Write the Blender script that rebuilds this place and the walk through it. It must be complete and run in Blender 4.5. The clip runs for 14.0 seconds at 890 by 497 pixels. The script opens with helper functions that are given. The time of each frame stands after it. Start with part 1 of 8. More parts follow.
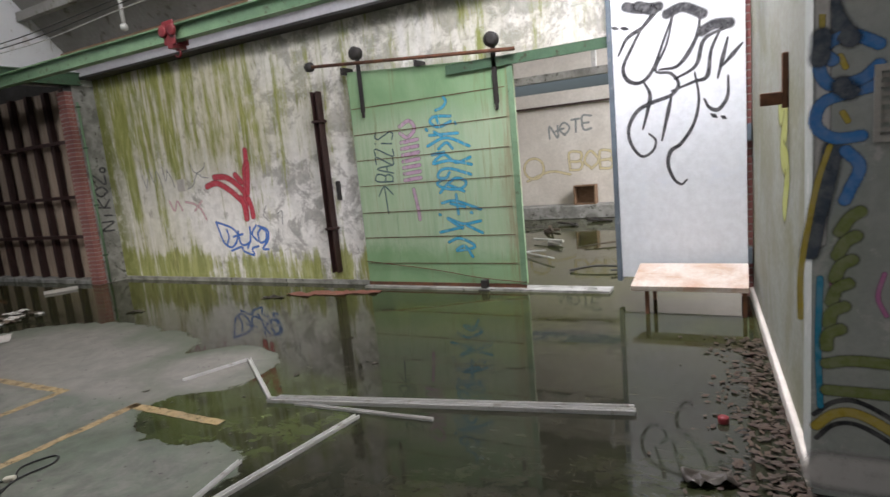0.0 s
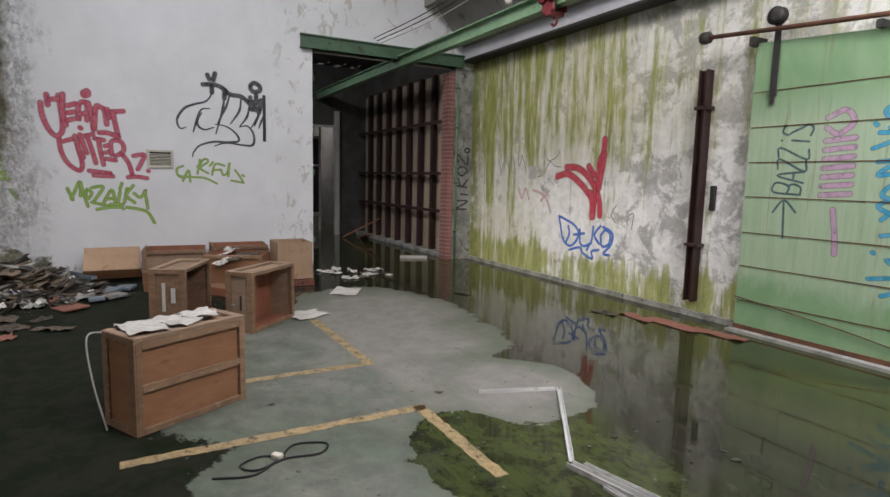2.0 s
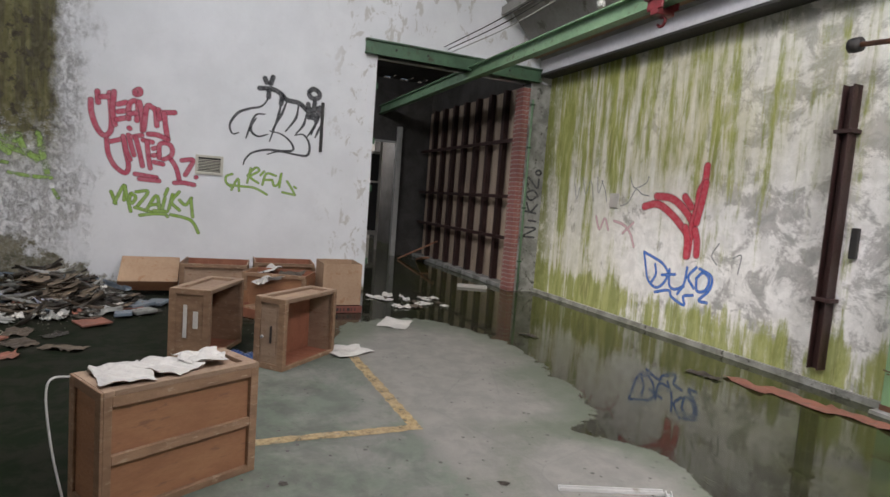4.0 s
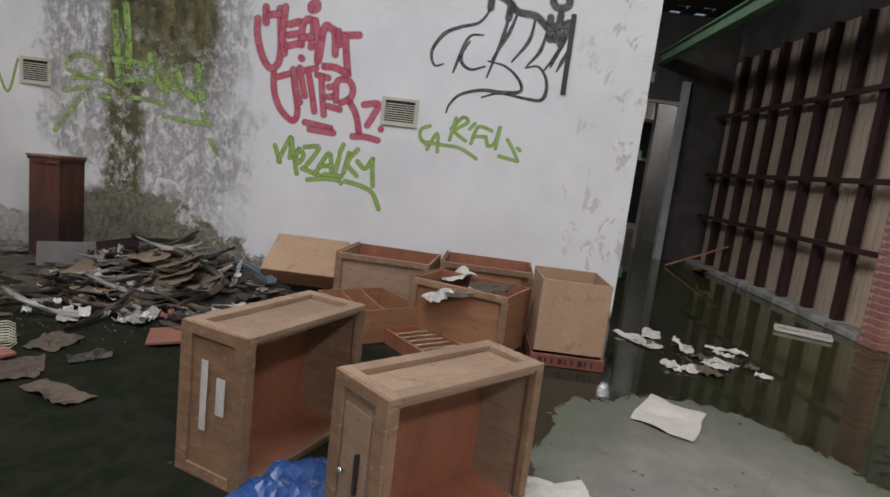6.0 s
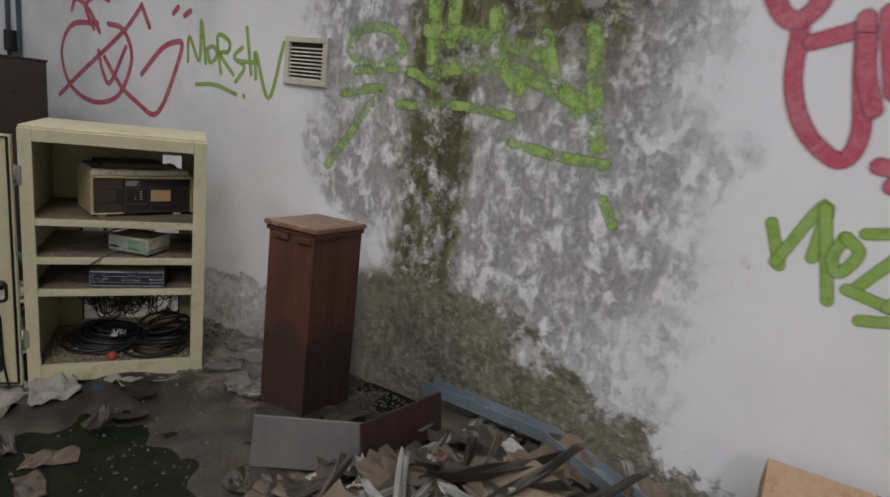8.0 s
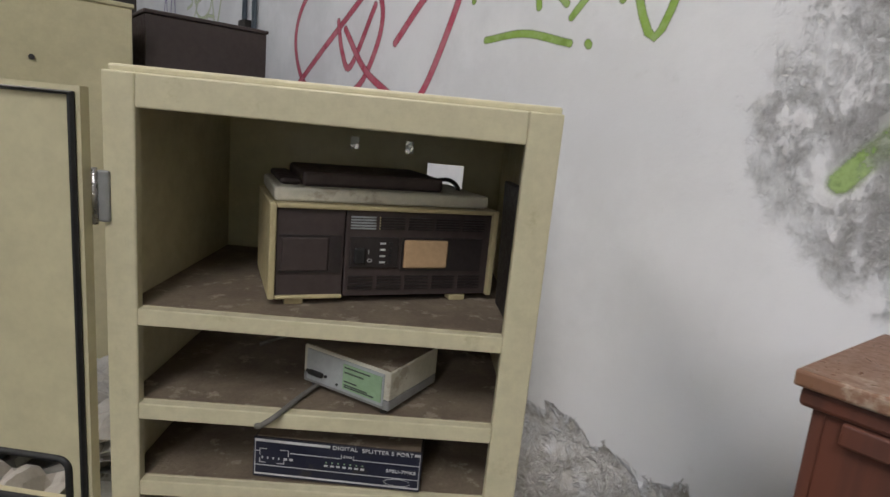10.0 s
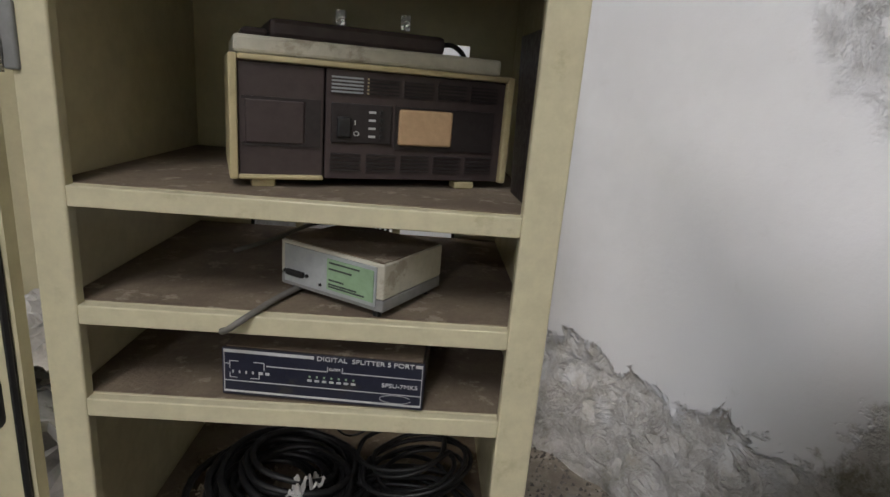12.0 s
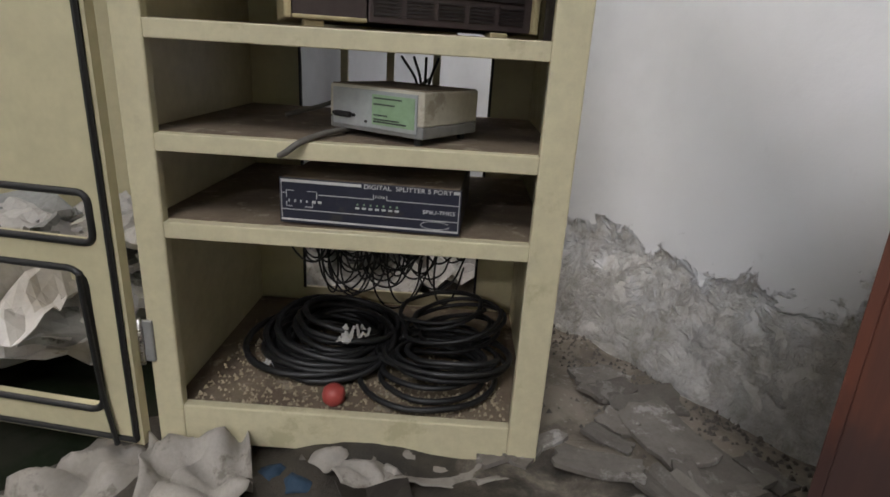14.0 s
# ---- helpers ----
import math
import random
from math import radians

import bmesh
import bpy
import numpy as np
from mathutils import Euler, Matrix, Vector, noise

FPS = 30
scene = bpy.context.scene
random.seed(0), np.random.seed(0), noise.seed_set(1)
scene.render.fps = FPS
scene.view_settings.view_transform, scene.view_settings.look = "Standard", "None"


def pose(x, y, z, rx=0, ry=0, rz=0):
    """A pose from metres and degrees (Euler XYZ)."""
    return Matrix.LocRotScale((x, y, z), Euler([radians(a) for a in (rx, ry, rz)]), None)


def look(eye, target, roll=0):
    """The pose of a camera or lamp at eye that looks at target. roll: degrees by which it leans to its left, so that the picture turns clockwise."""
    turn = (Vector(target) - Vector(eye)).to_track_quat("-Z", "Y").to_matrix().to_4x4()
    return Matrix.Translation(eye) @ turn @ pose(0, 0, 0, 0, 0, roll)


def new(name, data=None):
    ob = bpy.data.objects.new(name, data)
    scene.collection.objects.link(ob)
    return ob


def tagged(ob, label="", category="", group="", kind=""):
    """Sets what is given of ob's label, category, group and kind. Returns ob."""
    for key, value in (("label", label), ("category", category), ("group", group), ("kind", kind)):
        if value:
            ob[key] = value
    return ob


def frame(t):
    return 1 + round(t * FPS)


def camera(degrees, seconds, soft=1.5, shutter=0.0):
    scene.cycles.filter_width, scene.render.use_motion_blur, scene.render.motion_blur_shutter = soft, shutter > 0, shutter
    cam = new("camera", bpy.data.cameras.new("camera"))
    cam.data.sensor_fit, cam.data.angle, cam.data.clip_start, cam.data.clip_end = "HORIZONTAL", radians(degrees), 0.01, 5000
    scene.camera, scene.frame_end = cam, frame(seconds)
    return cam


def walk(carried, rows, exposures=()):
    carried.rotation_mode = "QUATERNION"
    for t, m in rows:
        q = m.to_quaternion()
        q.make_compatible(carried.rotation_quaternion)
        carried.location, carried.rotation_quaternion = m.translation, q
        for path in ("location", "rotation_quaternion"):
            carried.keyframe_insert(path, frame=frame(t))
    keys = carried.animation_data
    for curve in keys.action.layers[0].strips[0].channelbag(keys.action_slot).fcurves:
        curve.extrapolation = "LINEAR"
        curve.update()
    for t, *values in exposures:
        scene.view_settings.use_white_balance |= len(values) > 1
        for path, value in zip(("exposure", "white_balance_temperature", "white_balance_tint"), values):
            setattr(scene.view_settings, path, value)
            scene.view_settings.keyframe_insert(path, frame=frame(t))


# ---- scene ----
cam = camera(75.9, 14.0, shutter=0.15)
PATH = [
    (0, (1.777, 0.948, 1.642), (0.848, 2.692, 1.334), -5.4),
    (0.5, (1.62, 1.157, 1.562), (0.44, 2.753, 1.318), -4.8),
    (1, (1.382, 1.399, 1.55), (0.043, 2.867, 1.324), -0.3),
    (1.5, (1.19, 1.483, 1.492), (-0.348, 2.743, 1.271), 0.9),
    (2, (0.825, 1.865, 1.492), (-0.917, 2.817, 1.249), 1.3),
    (2.1, (0.748, 1.927, 1.476), (-0.995, 2.875, 1.227), 1.9),
    (2.2, (0.686, 1.969, 1.49), (-1.059, 2.911, 1.23), 2.2),
    (4.3, (-0.301, 2.312, 1.452), (-2.179, 2.987, 1.325), 5.4),
    (4.5, (-0.502, 2.535, 1.433), (-2.426, 3.059, 1.291), 5.4),
    (4.7, (-0.735, 2.645, 1.396), (-2.669, 3.13, 1.238), 5.9),
    (5, (-1.123, 2.669, 1.337), (-3.067, 3.093, 1.135), 5.8),
    (5.5, (-2.07, 2.842, 1.325), (-4.059, 2.841, 1.116), 5.4),
    (6, (-3.047, 2.959, 1.287), (-5.023, 2.896, 0.986), 6.8),
    (6.5, (-3.942, 2.687, 1.398), (-5.879, 2.303, 1.083), 7.9),
    (7, (-4.784, 2.127, 1.464), (-6.661, 1.56, 1.071), 9.2),
    (7.5, (-5.543, 1.642, 1.38), (-7.277, 0.731, 0.975), 6.9),
    (8, (-6.029, 1.061, 1.479), (-7.736, 0.12, 1.028), 7.1),
    (8.5, (-6.491, 0.56, 1.42), (-7.973, -0.721, 1.017), 5.7),
    (8.7, (-6.639, 0.382, 1.386), (-8.063, -0.963, 0.98), 5.9),
    (9, (-6.812, 0.07, 1.282), (-8.153, -1.368, 0.917), 5.4),
    (9.2, (-6.883, -0.126, 1.248), (-8.194, -1.594, 0.892), 5.4),
    (11.3, (-7.224, -0.846, 1.022), (-8.418, -2.362, 0.497), 6.0),
    (11.5, (-7.217, -0.827, 0.997), (-8.431, -2.322, 0.456), 5.8),
    (12, (-7.203, -0.759, 0.99), (-8.418, -2.254, 0.453), 4.7),
    (12.5, (-7.172, -0.744, 0.979), (-8.39, -2.239, 0.445), 4.8),
    (13, (-7.169, -0.678, 0.911), (-8.379, -2.194, 0.423), 4.3),
    (13.5, (-7.16, -0.627, 0.819), (-8.338, -2.167, 0.327), 3.7),
    (14, (-7.133, -0.638, 0.801), (-8.227, -2.178, 0.144), 3.5),
]
walk(cam, [(t, look(eye, target, roll)) for t, eye, target, roll in PATH],
     exposures=[(0.0, -0.4), (1.0, -0.35), (2.0, -0.25), (5.5, -0.1), (7.0, -0.15), (8.0, -0.15), (9.0, 0.15), (11.3, 0.4), (14.0, 0.42)])

# ---- world, light, exposure ----
scene.view_settings.exposure = 0.0
world = bpy.data.worlds.new("overcast_sky")
scene.world = world
world.use_nodes = True
wn = world.node_tree
sky = wn.nodes.new("ShaderNodeTexSky")
sky.sky_type, sky.sun_disc = "NISHITA", False
sky.sun_elevation, sky.sun_rotation = radians(48), radians(150)
sky.air_density, sky.dust_density = 1.0, 8.0
wn.links.new(sky.outputs[0], wn.nodes["Background"].inputs[0])
wn.nodes["Background"].inputs[1].default_value = 0.12


def sun_lamp(strength, elevation, azimuth):
    data = bpy.data.lights.new("sun", "SUN")
    data.energy, data.angle, data.color = strength, radians(12), (1.0, 0.96, 0.9)
    d = Vector((math.sin(azimuth) * math.cos(elevation), math.cos(azimuth) * math.cos(elevation), math.sin(elevation)))
    new("sun", data).matrix_world = look(d * 40, (0, 0, 0))


def opening_light(name, eye, target, w, h, watts, colour=(0.95, 0.945, 0.985)):
    data = bpy.data.lights.new(name, "AREA")
    data.shape, data.size, data.size_y, data.energy, data.color = "RECTANGLE", w, h, watts, colour
    new(name, data).matrix_world = look(eye, target)


sun_lamp(0.8, radians(48), radians(150))
opening_light("skylight_lamp_main", (-3.4, 2.3, 6.75), (-5.2, 4.2, 0), 4.6, 2.6, 390)
# Lamp added to brighten the pale door leaf, through an unseen roof hole.
opening_light("broken_roof_lamp", (1.0, 5.35, 5.55), (1.2, 7.0, 1.0), 1.2, 1.5, 600, (1.0, 0.95, 1.01))
# Low fill for the rack front; its window is added, out of view.
opening_light("east_window_lamp", (2.75, -3.2, 2.6), (-8.0, -1.2, 1.0), 4.2, 3.0, 25)
# Added fill that brightens the rack's back bays; its skylight is unseen.
opening_light("skylight_lamp_back", (-3.4, -5.4, 6.75), (-5.3, -4.4, 0), 4.4, 2.4, 170)
# Brightens the next hall from a roof opening added out of view.
opening_light("skylight_lamp_next_hall", (4.6, 11.4, 5.75), (3.6, 11.6, 0), 4.0, 3.6, 1500)
# Brightens the far room from an unseen, added roof opening.
opening_light("skylight_lamp_far_room", (-16.5, 6.0, 3.9), (-16.5, 6.1, 0), 1.6, 2.0, 90)
# Lamp added in a hidden roof gap to brighten the ribbed partition.
opening_light("roof_gap_lamp_unlit_room", (-10.4, 3.45, 4.19), (-11.2, 7.1, 1.0), 2.0, 0.5, 50)

# ---- materials ----


class Nodes:
    """A small wrapper that adds and links shader nodes."""

    def __init__(self, name):
        self.mat = bpy.data.materials.new(name)
        self.mat.use_nodes = True
        self.t = self.mat.node_tree
        self.bsdf = self.t.nodes["Principled BSDF"]

    def put(self, socket, value):
        if hasattr(value, "is_output"):
            self.t.links.new(value, socket)
        elif isinstance(value, tuple) and len(value) == 3 and len(socket.default_value) == 4:
            socket.default_value = (*value, 1)
        else:
            socket.default_value = value

    def set(self, **values):
        for key, value in values.items():
            self.put(self.bsdf.inputs[key.replace("_", " ")], value)

    def coords(self, kind="pos", scale=(1, 1, 1)):
        if kind == "pos":
            src = self.t.nodes.new("ShaderNodeNewGeometry").outputs["Position"]
        else:
            src = self.t.nodes.new("ShaderNodeTexCoord").outputs["Object"]
        m = self.t.nodes.new("ShaderNodeMapping")
        m.inputs["Scale"].default_value = scale
        self.t.links.new(src, m.inputs[0])
        return m.outputs[0]

    def noise(self, vec, scale=5.0, detail=4.0, rough=0.6, distortion=0.0):
        n = self.t.nodes.new("ShaderNodeTexNoise")
        self.t.links.new(vec, n.inputs["Vector"])
        n.inputs["Scale"].default_value, n.inputs["Detail"].default_value = scale, detail
        n.inputs["Roughness"].default_value, n.inputs["Distortion"].default_value = rough, distortion
        return n.outputs[0]

    def cells(self, vec, scale=5.0, feature="F1"):
        n = self.t.nodes.new("ShaderNodeTexVoronoi")
        n.feature = feature
        self.t.links.new(vec, n.inputs["Vector"])
        n.inputs["Scale"].default_value = scale
        return n.outputs[0]

    def span(self, value, a, b, c=0.0, d=1.0, smooth=True):
        n = self.t.nodes.new("ShaderNodeMapRange")
        n.interpolation_type = "SMOOTHSTEP" if smooth else "LINEAR"
        self.put(n.inputs["Value"], value)
        for key, v in zip(("From Min", "From Max", "To Min", "To Max"), (a, b, c, d)):
            self.put(n.inputs[key], v)
        return n.outputs[0]

    def calc(self, op, a, b=0.0):
        n = self.t.nodes.new("ShaderNodeMath")
        n.operation, n.use_clamp = op, op in ("MULTIPLY", "MAXIMUM", "MINIMUM")
        self.put(n.inputs[0], a)
        self.put(n.inputs[1], b)
        if op in ("MAXIMUM", "MINIMUM", "MULTIPLY"):
            n.use_clamp = False
        return n.outputs[0]

    def mix(self, fac, a, b, how="MIX"):
        n = self.t.nodes.new("ShaderNodeMix")
        n.data_type, n.blend_type = "RGBA", how
        self.put(n.inputs[0], fac)
        self.put(n.inputs[6], a)
        self.put(n.inputs[7], b)
        return n.outputs[2]

    def axis(self, which):
        n = self.t.nodes.new("ShaderNodeSeparateXYZ")
        self.t.links.new(self.t.nodes.new("ShaderNodeNewGeometry").outputs["Position"], n.inputs[0])
        return n.outputs["XYZ".index(which)]

    def random(self):
        return self.t.nodes.new("ShaderNodeObjectInfo").outputs["Random"]

    def bump(self, height, strength=0.3, distance=0.01):
        n = self.t.nodes.new("ShaderNodeBump")
        n.inputs["Strength"].default_value, n.inputs["Distance"].default_value = strength, distance
        self.t.links.new(height, n.inputs["Height"])
        self.t.links.new(n.outputs[0], self.bsdf.inputs["Normal"])


def surf(name, c1, c2, scale=4.0, rough=0.7, bump=0.2, metal=0.0, stretch=(1, 1, 1), spots=None, kind="obj", vary=0.15):
    """A worn surface: two colours in broad patches, fine grain, spots of a third colour, a little relief."""
    n = Nodes(name)
    v = n.coords(kind, stretch)
    broad = n.span(n.noise(v, scale, 5, 0.62, 0.4), 0.32, 0.68)
    fine = n.noise(v, scale * 14, 3, 0.7)
    col = n.mix(broad, c1, c2)
    col = n.mix(n.span(fine, 0.2, 0.8, 0.0, 0.35), col, tuple(0.55 * c for c in c1))
    if spots:
        col = n.mix(n.span(n.noise(v, scale * 2.7, 6, 0.7), 0.56, 0.66), col, spots)
    if vary:
        col = n.mix(n.span(n.random(), 0, 1, 0, vary * 2, False), col, tuple(0.5 * c for c in c2))
    n.set(Base_Color=col, Roughness=n.span(fine, 0.25, 0.8, rough - 0.1, min(1, rough + 0.12)), Metallic=metal)
    n.bump(n.calc("ADD", fine, n.calc("MULTIPLY", broad, 0.6)), bump, 0.004)
    return n.mat


def plain(name, c, rough=0.5, metal=0.0):
    return surf(name, c, tuple(0.8 * x for x in c), 6, rough, 0.08, metal, vary=0.05)


def white_wall():
    n = Nodes("painted_plaster_with_damp")
    v = n.coords()
    y, z = n.axis("Y"), n.axis("Z")
    big, mid, fine = n.noise(v, 1.3, 6, 0.65), n.noise(v, 7, 7, 0.7, 0.25), n.noise(v, 60, 4, 0.7)
    edge = n.calc("MULTIPLY", n.calc("SUBTRACT", n.noise(v, 2.6, 6, 0.7), 0.5), 1.5)
    yy = n.calc("ADD", y, edge)
    zz = n.calc("ADD", z, n.calc("MULTIPLY", edge, 0.5))
    col = n.mix(n.span(big, 0.3, 0.7), (0.70, 0.71, 0.73), (0.62, 0.63, 0.65))
    col = n.mix(n.span(mid, 0.6, 0.75, 0, 0.25), col, (0.45, 0.45, 0.44))
    # peeling, mottled zone round the wet streak
    zone = n.calc("MULTIPLY", n.span(n.calc("SUBTRACT", yy, n.span(z, 1.2, 0.7, 0.0, 0.5)), -1.35, -0.95), n.span(yy, 1.0, 0.45))
    flake = n.span(n.noise(n.coords("pos", (1, 1, 0.7)), 12, 8, 0.74, 0.2), 0.44, 0.62)
    flake2 = n.span(n.noise(v, 26, 5, 0.7, 0.1), 0.42, 0.62)
    mottle = n.mix(n.calc("MULTIPLY", flake, 0.8), n.mix(flake2, (0.68, 0.68, 0.69), (0.50, 0.50, 0.51)), (0.31, 0.305, 0.295))
    col = n.mix(n.calc("MULTIPLY", zone, n.span(zz, 0.25, 0.7)), col, mottle)
    # moss streak
    streak = n.noise(n.coords("pos", (1, 9, 0.8)), 1.0, 5, 0.6)
    moss = n.mix(n.span(streak, 0.38, 0.62), (0.075, 0.065, 0.022), (0.16, 0.145, 0.048))
    moss = n.mix(n.span(mid, 0.52, 0.6), moss, (0.05, 0.04, 0.018))
    patchy = n.span(n.noise(v, 9, 7, 0.75, 0.2), 0.36, 0.52)
    ys = n.calc("ADD", y, n.calc("MULTIPLY", edge, 0.22))
    high = n.calc("MULTIPLY", n.calc("MULTIPLY", n.span(ys, -0.66, -0.5), n.span(ys, 0.55, 0.4)), n.span(zz, 1.35, 2.0))
    low = n.calc("MULTIPLY", n.calc("MULTIPLY", n.span(ys, -0.62, -0.5), n.span(ys, -0.12, -0.25)), n.span(mid, 0.33, 0.45))
    col = n.mix(n.calc("MULTIPLY", n.calc("MULTIPLY", n.calc("MAXIMUM", high, low), n.calc("MAXIMUM", patchy, n.span(zz, 1.7, 2.3))), 0.95), col, moss)
    # rising damp along the floor
    reach = n.calc("ADD", n.span(yy, 1.5, -0.2, 0.02, 0.62), n.span(yy, -0.7, -1.2, 0.0, -0.42))
    damp = n.span(n.calc("SUBTRACT", n.calc("ADD", z, n.calc("MULTIPLY", edge, 0.28)), reach), 0.06, -0.04)
    dcol = n.mix(n.span(mid, 0.4, 0.62), (0.23, 0.215, 0.155), (0.13, 0.12, 0.08))
    dcol = n.mix(n.calc("MULTIPLY", n.span(y, -0.6, -1.0), n.span(mid, 0.38, 0.5)), dcol, (0.46, 0.45, 0.43))
    dcol = n.mix(n.calc("MULTIPLY", n.span(flake2, 0.3, 0.9), 0.2), dcol, (0.5, 0.5, 0.49))
    col = n.mix(damp, col, dcol)
    # blown plaster peeling off above the floor, south of the streak
    lip = n.calc("ADD", z, n.calc("MULTIPLY", n.calc("SUBTRACT", n.noise(v, 8, 6, 0.72, 0.6), 0.5), 0.42))
    peel = n.calc("MULTIPLY", n.span(y, -0.75, -0.95), n.span(lip, 0.335, 0.30))
    pcol = n.mix(n.span(n.noise(v, 19, 7, 0.75, 0.2), 0.40, 0.62), (0.56, 0.55, 0.53), (0.37, 0.35, 0.315))
    pcol = n.mix(n.span(fine, 0.5, 0.65, 0, 0.6), pcol, (0.40, 0.385, 0.36))
    col = n.mix(n.calc("MULTIPLY", peel, n.span(n.noise(v, 6, 5, 0.7), 0.36, 0.6, 0.3, 0.95)), col, pcol)
    # flaked paint by the opening's edge
    chips = n.calc("MULTIPLY", n.span(y, 3.5, 4.2), n.span(n.noise(n.coords("pos", (1, 1, 0.6)), 6, 6, 0.7, 0.5), 0.56, 0.60))
    col = n.mix(n.calc("MULTIPLY", chips, 0.7), col, (0.42, 0.40, 0.37))
    far = n.calc("MULTIPLY", n.span(y, -1.0, -2.4), n.span(big, 0.45, 0.6))
    col = n.mix(n.calc("MULTIPLY", far, 0.25), col, (0.45, 0.46, 0.47))
    n.set(Base_Color=col, Roughness=0.85)
    rough_zone = n.calc("MAXIMUM", n.calc("MULTIPLY", peel, n.span(n.noise(v, 14, 6, 0.7, 0.5), 0.4, 0.6, 0.7, 1.6)), n.calc("MAXIMUM", n.calc("MULTIPLY", zone, flake), n.calc("MULTIPLY", damp, flake2)))
    n.bump(n.calc("ADD", n.calc("MULTIPLY", fine, 0.045), n.calc("MULTIPLY", rough_zone, -0.8)), 0.75, 0.022)
    return n.mat


def mossy_wall():
    n = Nodes("mossy_lime_plaster")
    v = n.coords()
    x, z = n.axis("X"), n.axis("Z")
    runs = n.noise(n.coords("pos", (4.5, 4.5, 0.34)), 1.0, 7, 0.68, 0.35)
    fineruns = n.noise(n.coords("pos", (11, 11, 1.5)), 1.0, 6, 0.72, 0.6)
    patch, mid, fine = n.noise(v, 0.8, 5, 0.6), n.noise(v, 5.5, 8, 0.74, 0.6), n.noise(v, 50, 4, 0.7)
    wob = n.calc("MULTIPLY", n.calc("SUBTRACT", n.noise(v, 1.5, 6, 0.7, 0.3), 0.5), 1.6)
    zz, xx = n.calc("ADD", z, wob), n.calc("ADD", x, wob)
    # lime wash worn to grey render in blotches, most of it near the channel
    col = n.mix(n.span(mid, 0.38, 0.62), (0.86, 0.85, 0.83), (0.70, 0.69, 0.67))
    worn = n.calc("ADD", n.noise(v, 2.6, 8, 0.74, 0.4), n.span(xx, -5.4, -4.2, -0.05, 0.05))
    col = n.mix(n.span(worn, 0.50, 0.60, 0, 0.75), col, n.mix(n.span(mid, 0.4, 0.6), (0.36, 0.35, 0.335), (0.24, 0.235, 0.225)))
    # a yellow-grey wash of algae coming down from the top
    top = n.calc("MAXIMUM", n.span(zz, 1.25, 2.35), n.span(xx, -5.8, -7.4, 0.0, 0.6))
    east = n.span(xx, -4.1, -5.2, 0.35, 1.0)
    film = n.calc("MULTIPLY", n.calc("MULTIPLY", top, east), n.span(n.calc("ADD", runs, n.calc("MULTIPLY", patch, 0.3)), 0.45, 0.72, 0.25, 0.9))
    col = n.mix(film, col, n.mix(n.span(fineruns, 0.38, 0.6), (0.50, 0.48, 0.30), (0.33, 0.33, 0.13)))
    # green runs and the mossy foot
    foot = n.span(n.calc("ADD", z, n.calc("MULTIPLY", wob, 0.35)), 0.66, 0.26, 0.0, 0.22)
    lift = n.calc("ADD", n.calc("MULTIPLY", n.span(z, 0.9, 2.6, -0.03, 0.09), east), n.span(xx, -5.0, -7.4, 0.0, 0.075))
    sum1 = n.calc("ADD", n.calc("ADD", runs, n.calc("MULTIPLY", n.calc("SUBTRACT", fineruns, 0.5), 0.3)), n.calc("ADD", lift, foot))
    sum1 = n.calc("ADD", sum1, n.calc("MULTIPLY", n.calc("SUBTRACT", n.noise(v, 2.3, 7, 0.72, 0.4), 0.5), 0.34))
    green = n.mix(n.span(fineruns, 0.36, 0.62), (0.40, 0.41, 0.13), (0.23, 0.26, 0.05))
    col = n.mix(n.span(sum1, 0.545, 0.70, 0, 0.9), col, green)
    dark = n.calc("MULTIPLY", n.span(n.noise(n.coords("pos", (9, 9, 0.8)), 1.0, 6, 0.72, 0.5), 0.55, 0.68), n.span(sum1, 0.52, 0.66))
    col = n.mix(n.calc("MULTIPLY", dark, 0.65), col, (0.14, 0.14, 0.05))
    corner = n.calc("MULTIPLY", n.span(n.calc("ADD", x, n.calc("MULTIPLY", wob, 0.2)), -7.9, -8.35), n.span(mid, 0.35, 0.55))
    col = n.mix(n.calc("MULTIPLY", corner, 0.8), col, (0.20, 0.22, 0.06))
    col = n.mix(n.span(fine, 0.55, 0.8, 0, 0.3), col, (0.24, 0.24, 0.19))
    n.set(Base_Color=col, Roughness=0.88)
    n.bump(n.calc("ADD", n.calc("MULTIPLY", fine, 0.2), n.calc("MULTIPLY", mid, 0.8)), 0.55, 0.012)
    return n.mat


def ellipse(n, cx, cy, rx, ry, turn=0.0):
    """1 at the centre falling through 0 at the rim of a lying ellipse."""
    m = n.t.nodes.new("ShaderNodeMapping")
    m.vector_type = "TEXTURE"
    m.inputs["Location"].default_value, m.inputs["Rotation"].default_value = (cx, cy, 0), (0, 0, radians(turn))
    m.inputs["Scale"].default_value = (rx, ry, 1e6)
    n.t.links.new(n.t.nodes.new("ShaderNodeNewGeometry").outputs["Position"], m.inputs[0])
    d = n.t.nodes.new("ShaderNodeVectorMath")
    d.operation = "LENGTH"
    n.t.links.new(m.outputs[0], d.inputs[0])
    return n.calc("SUBTRACT", 1.0, d.outputs["Value"])


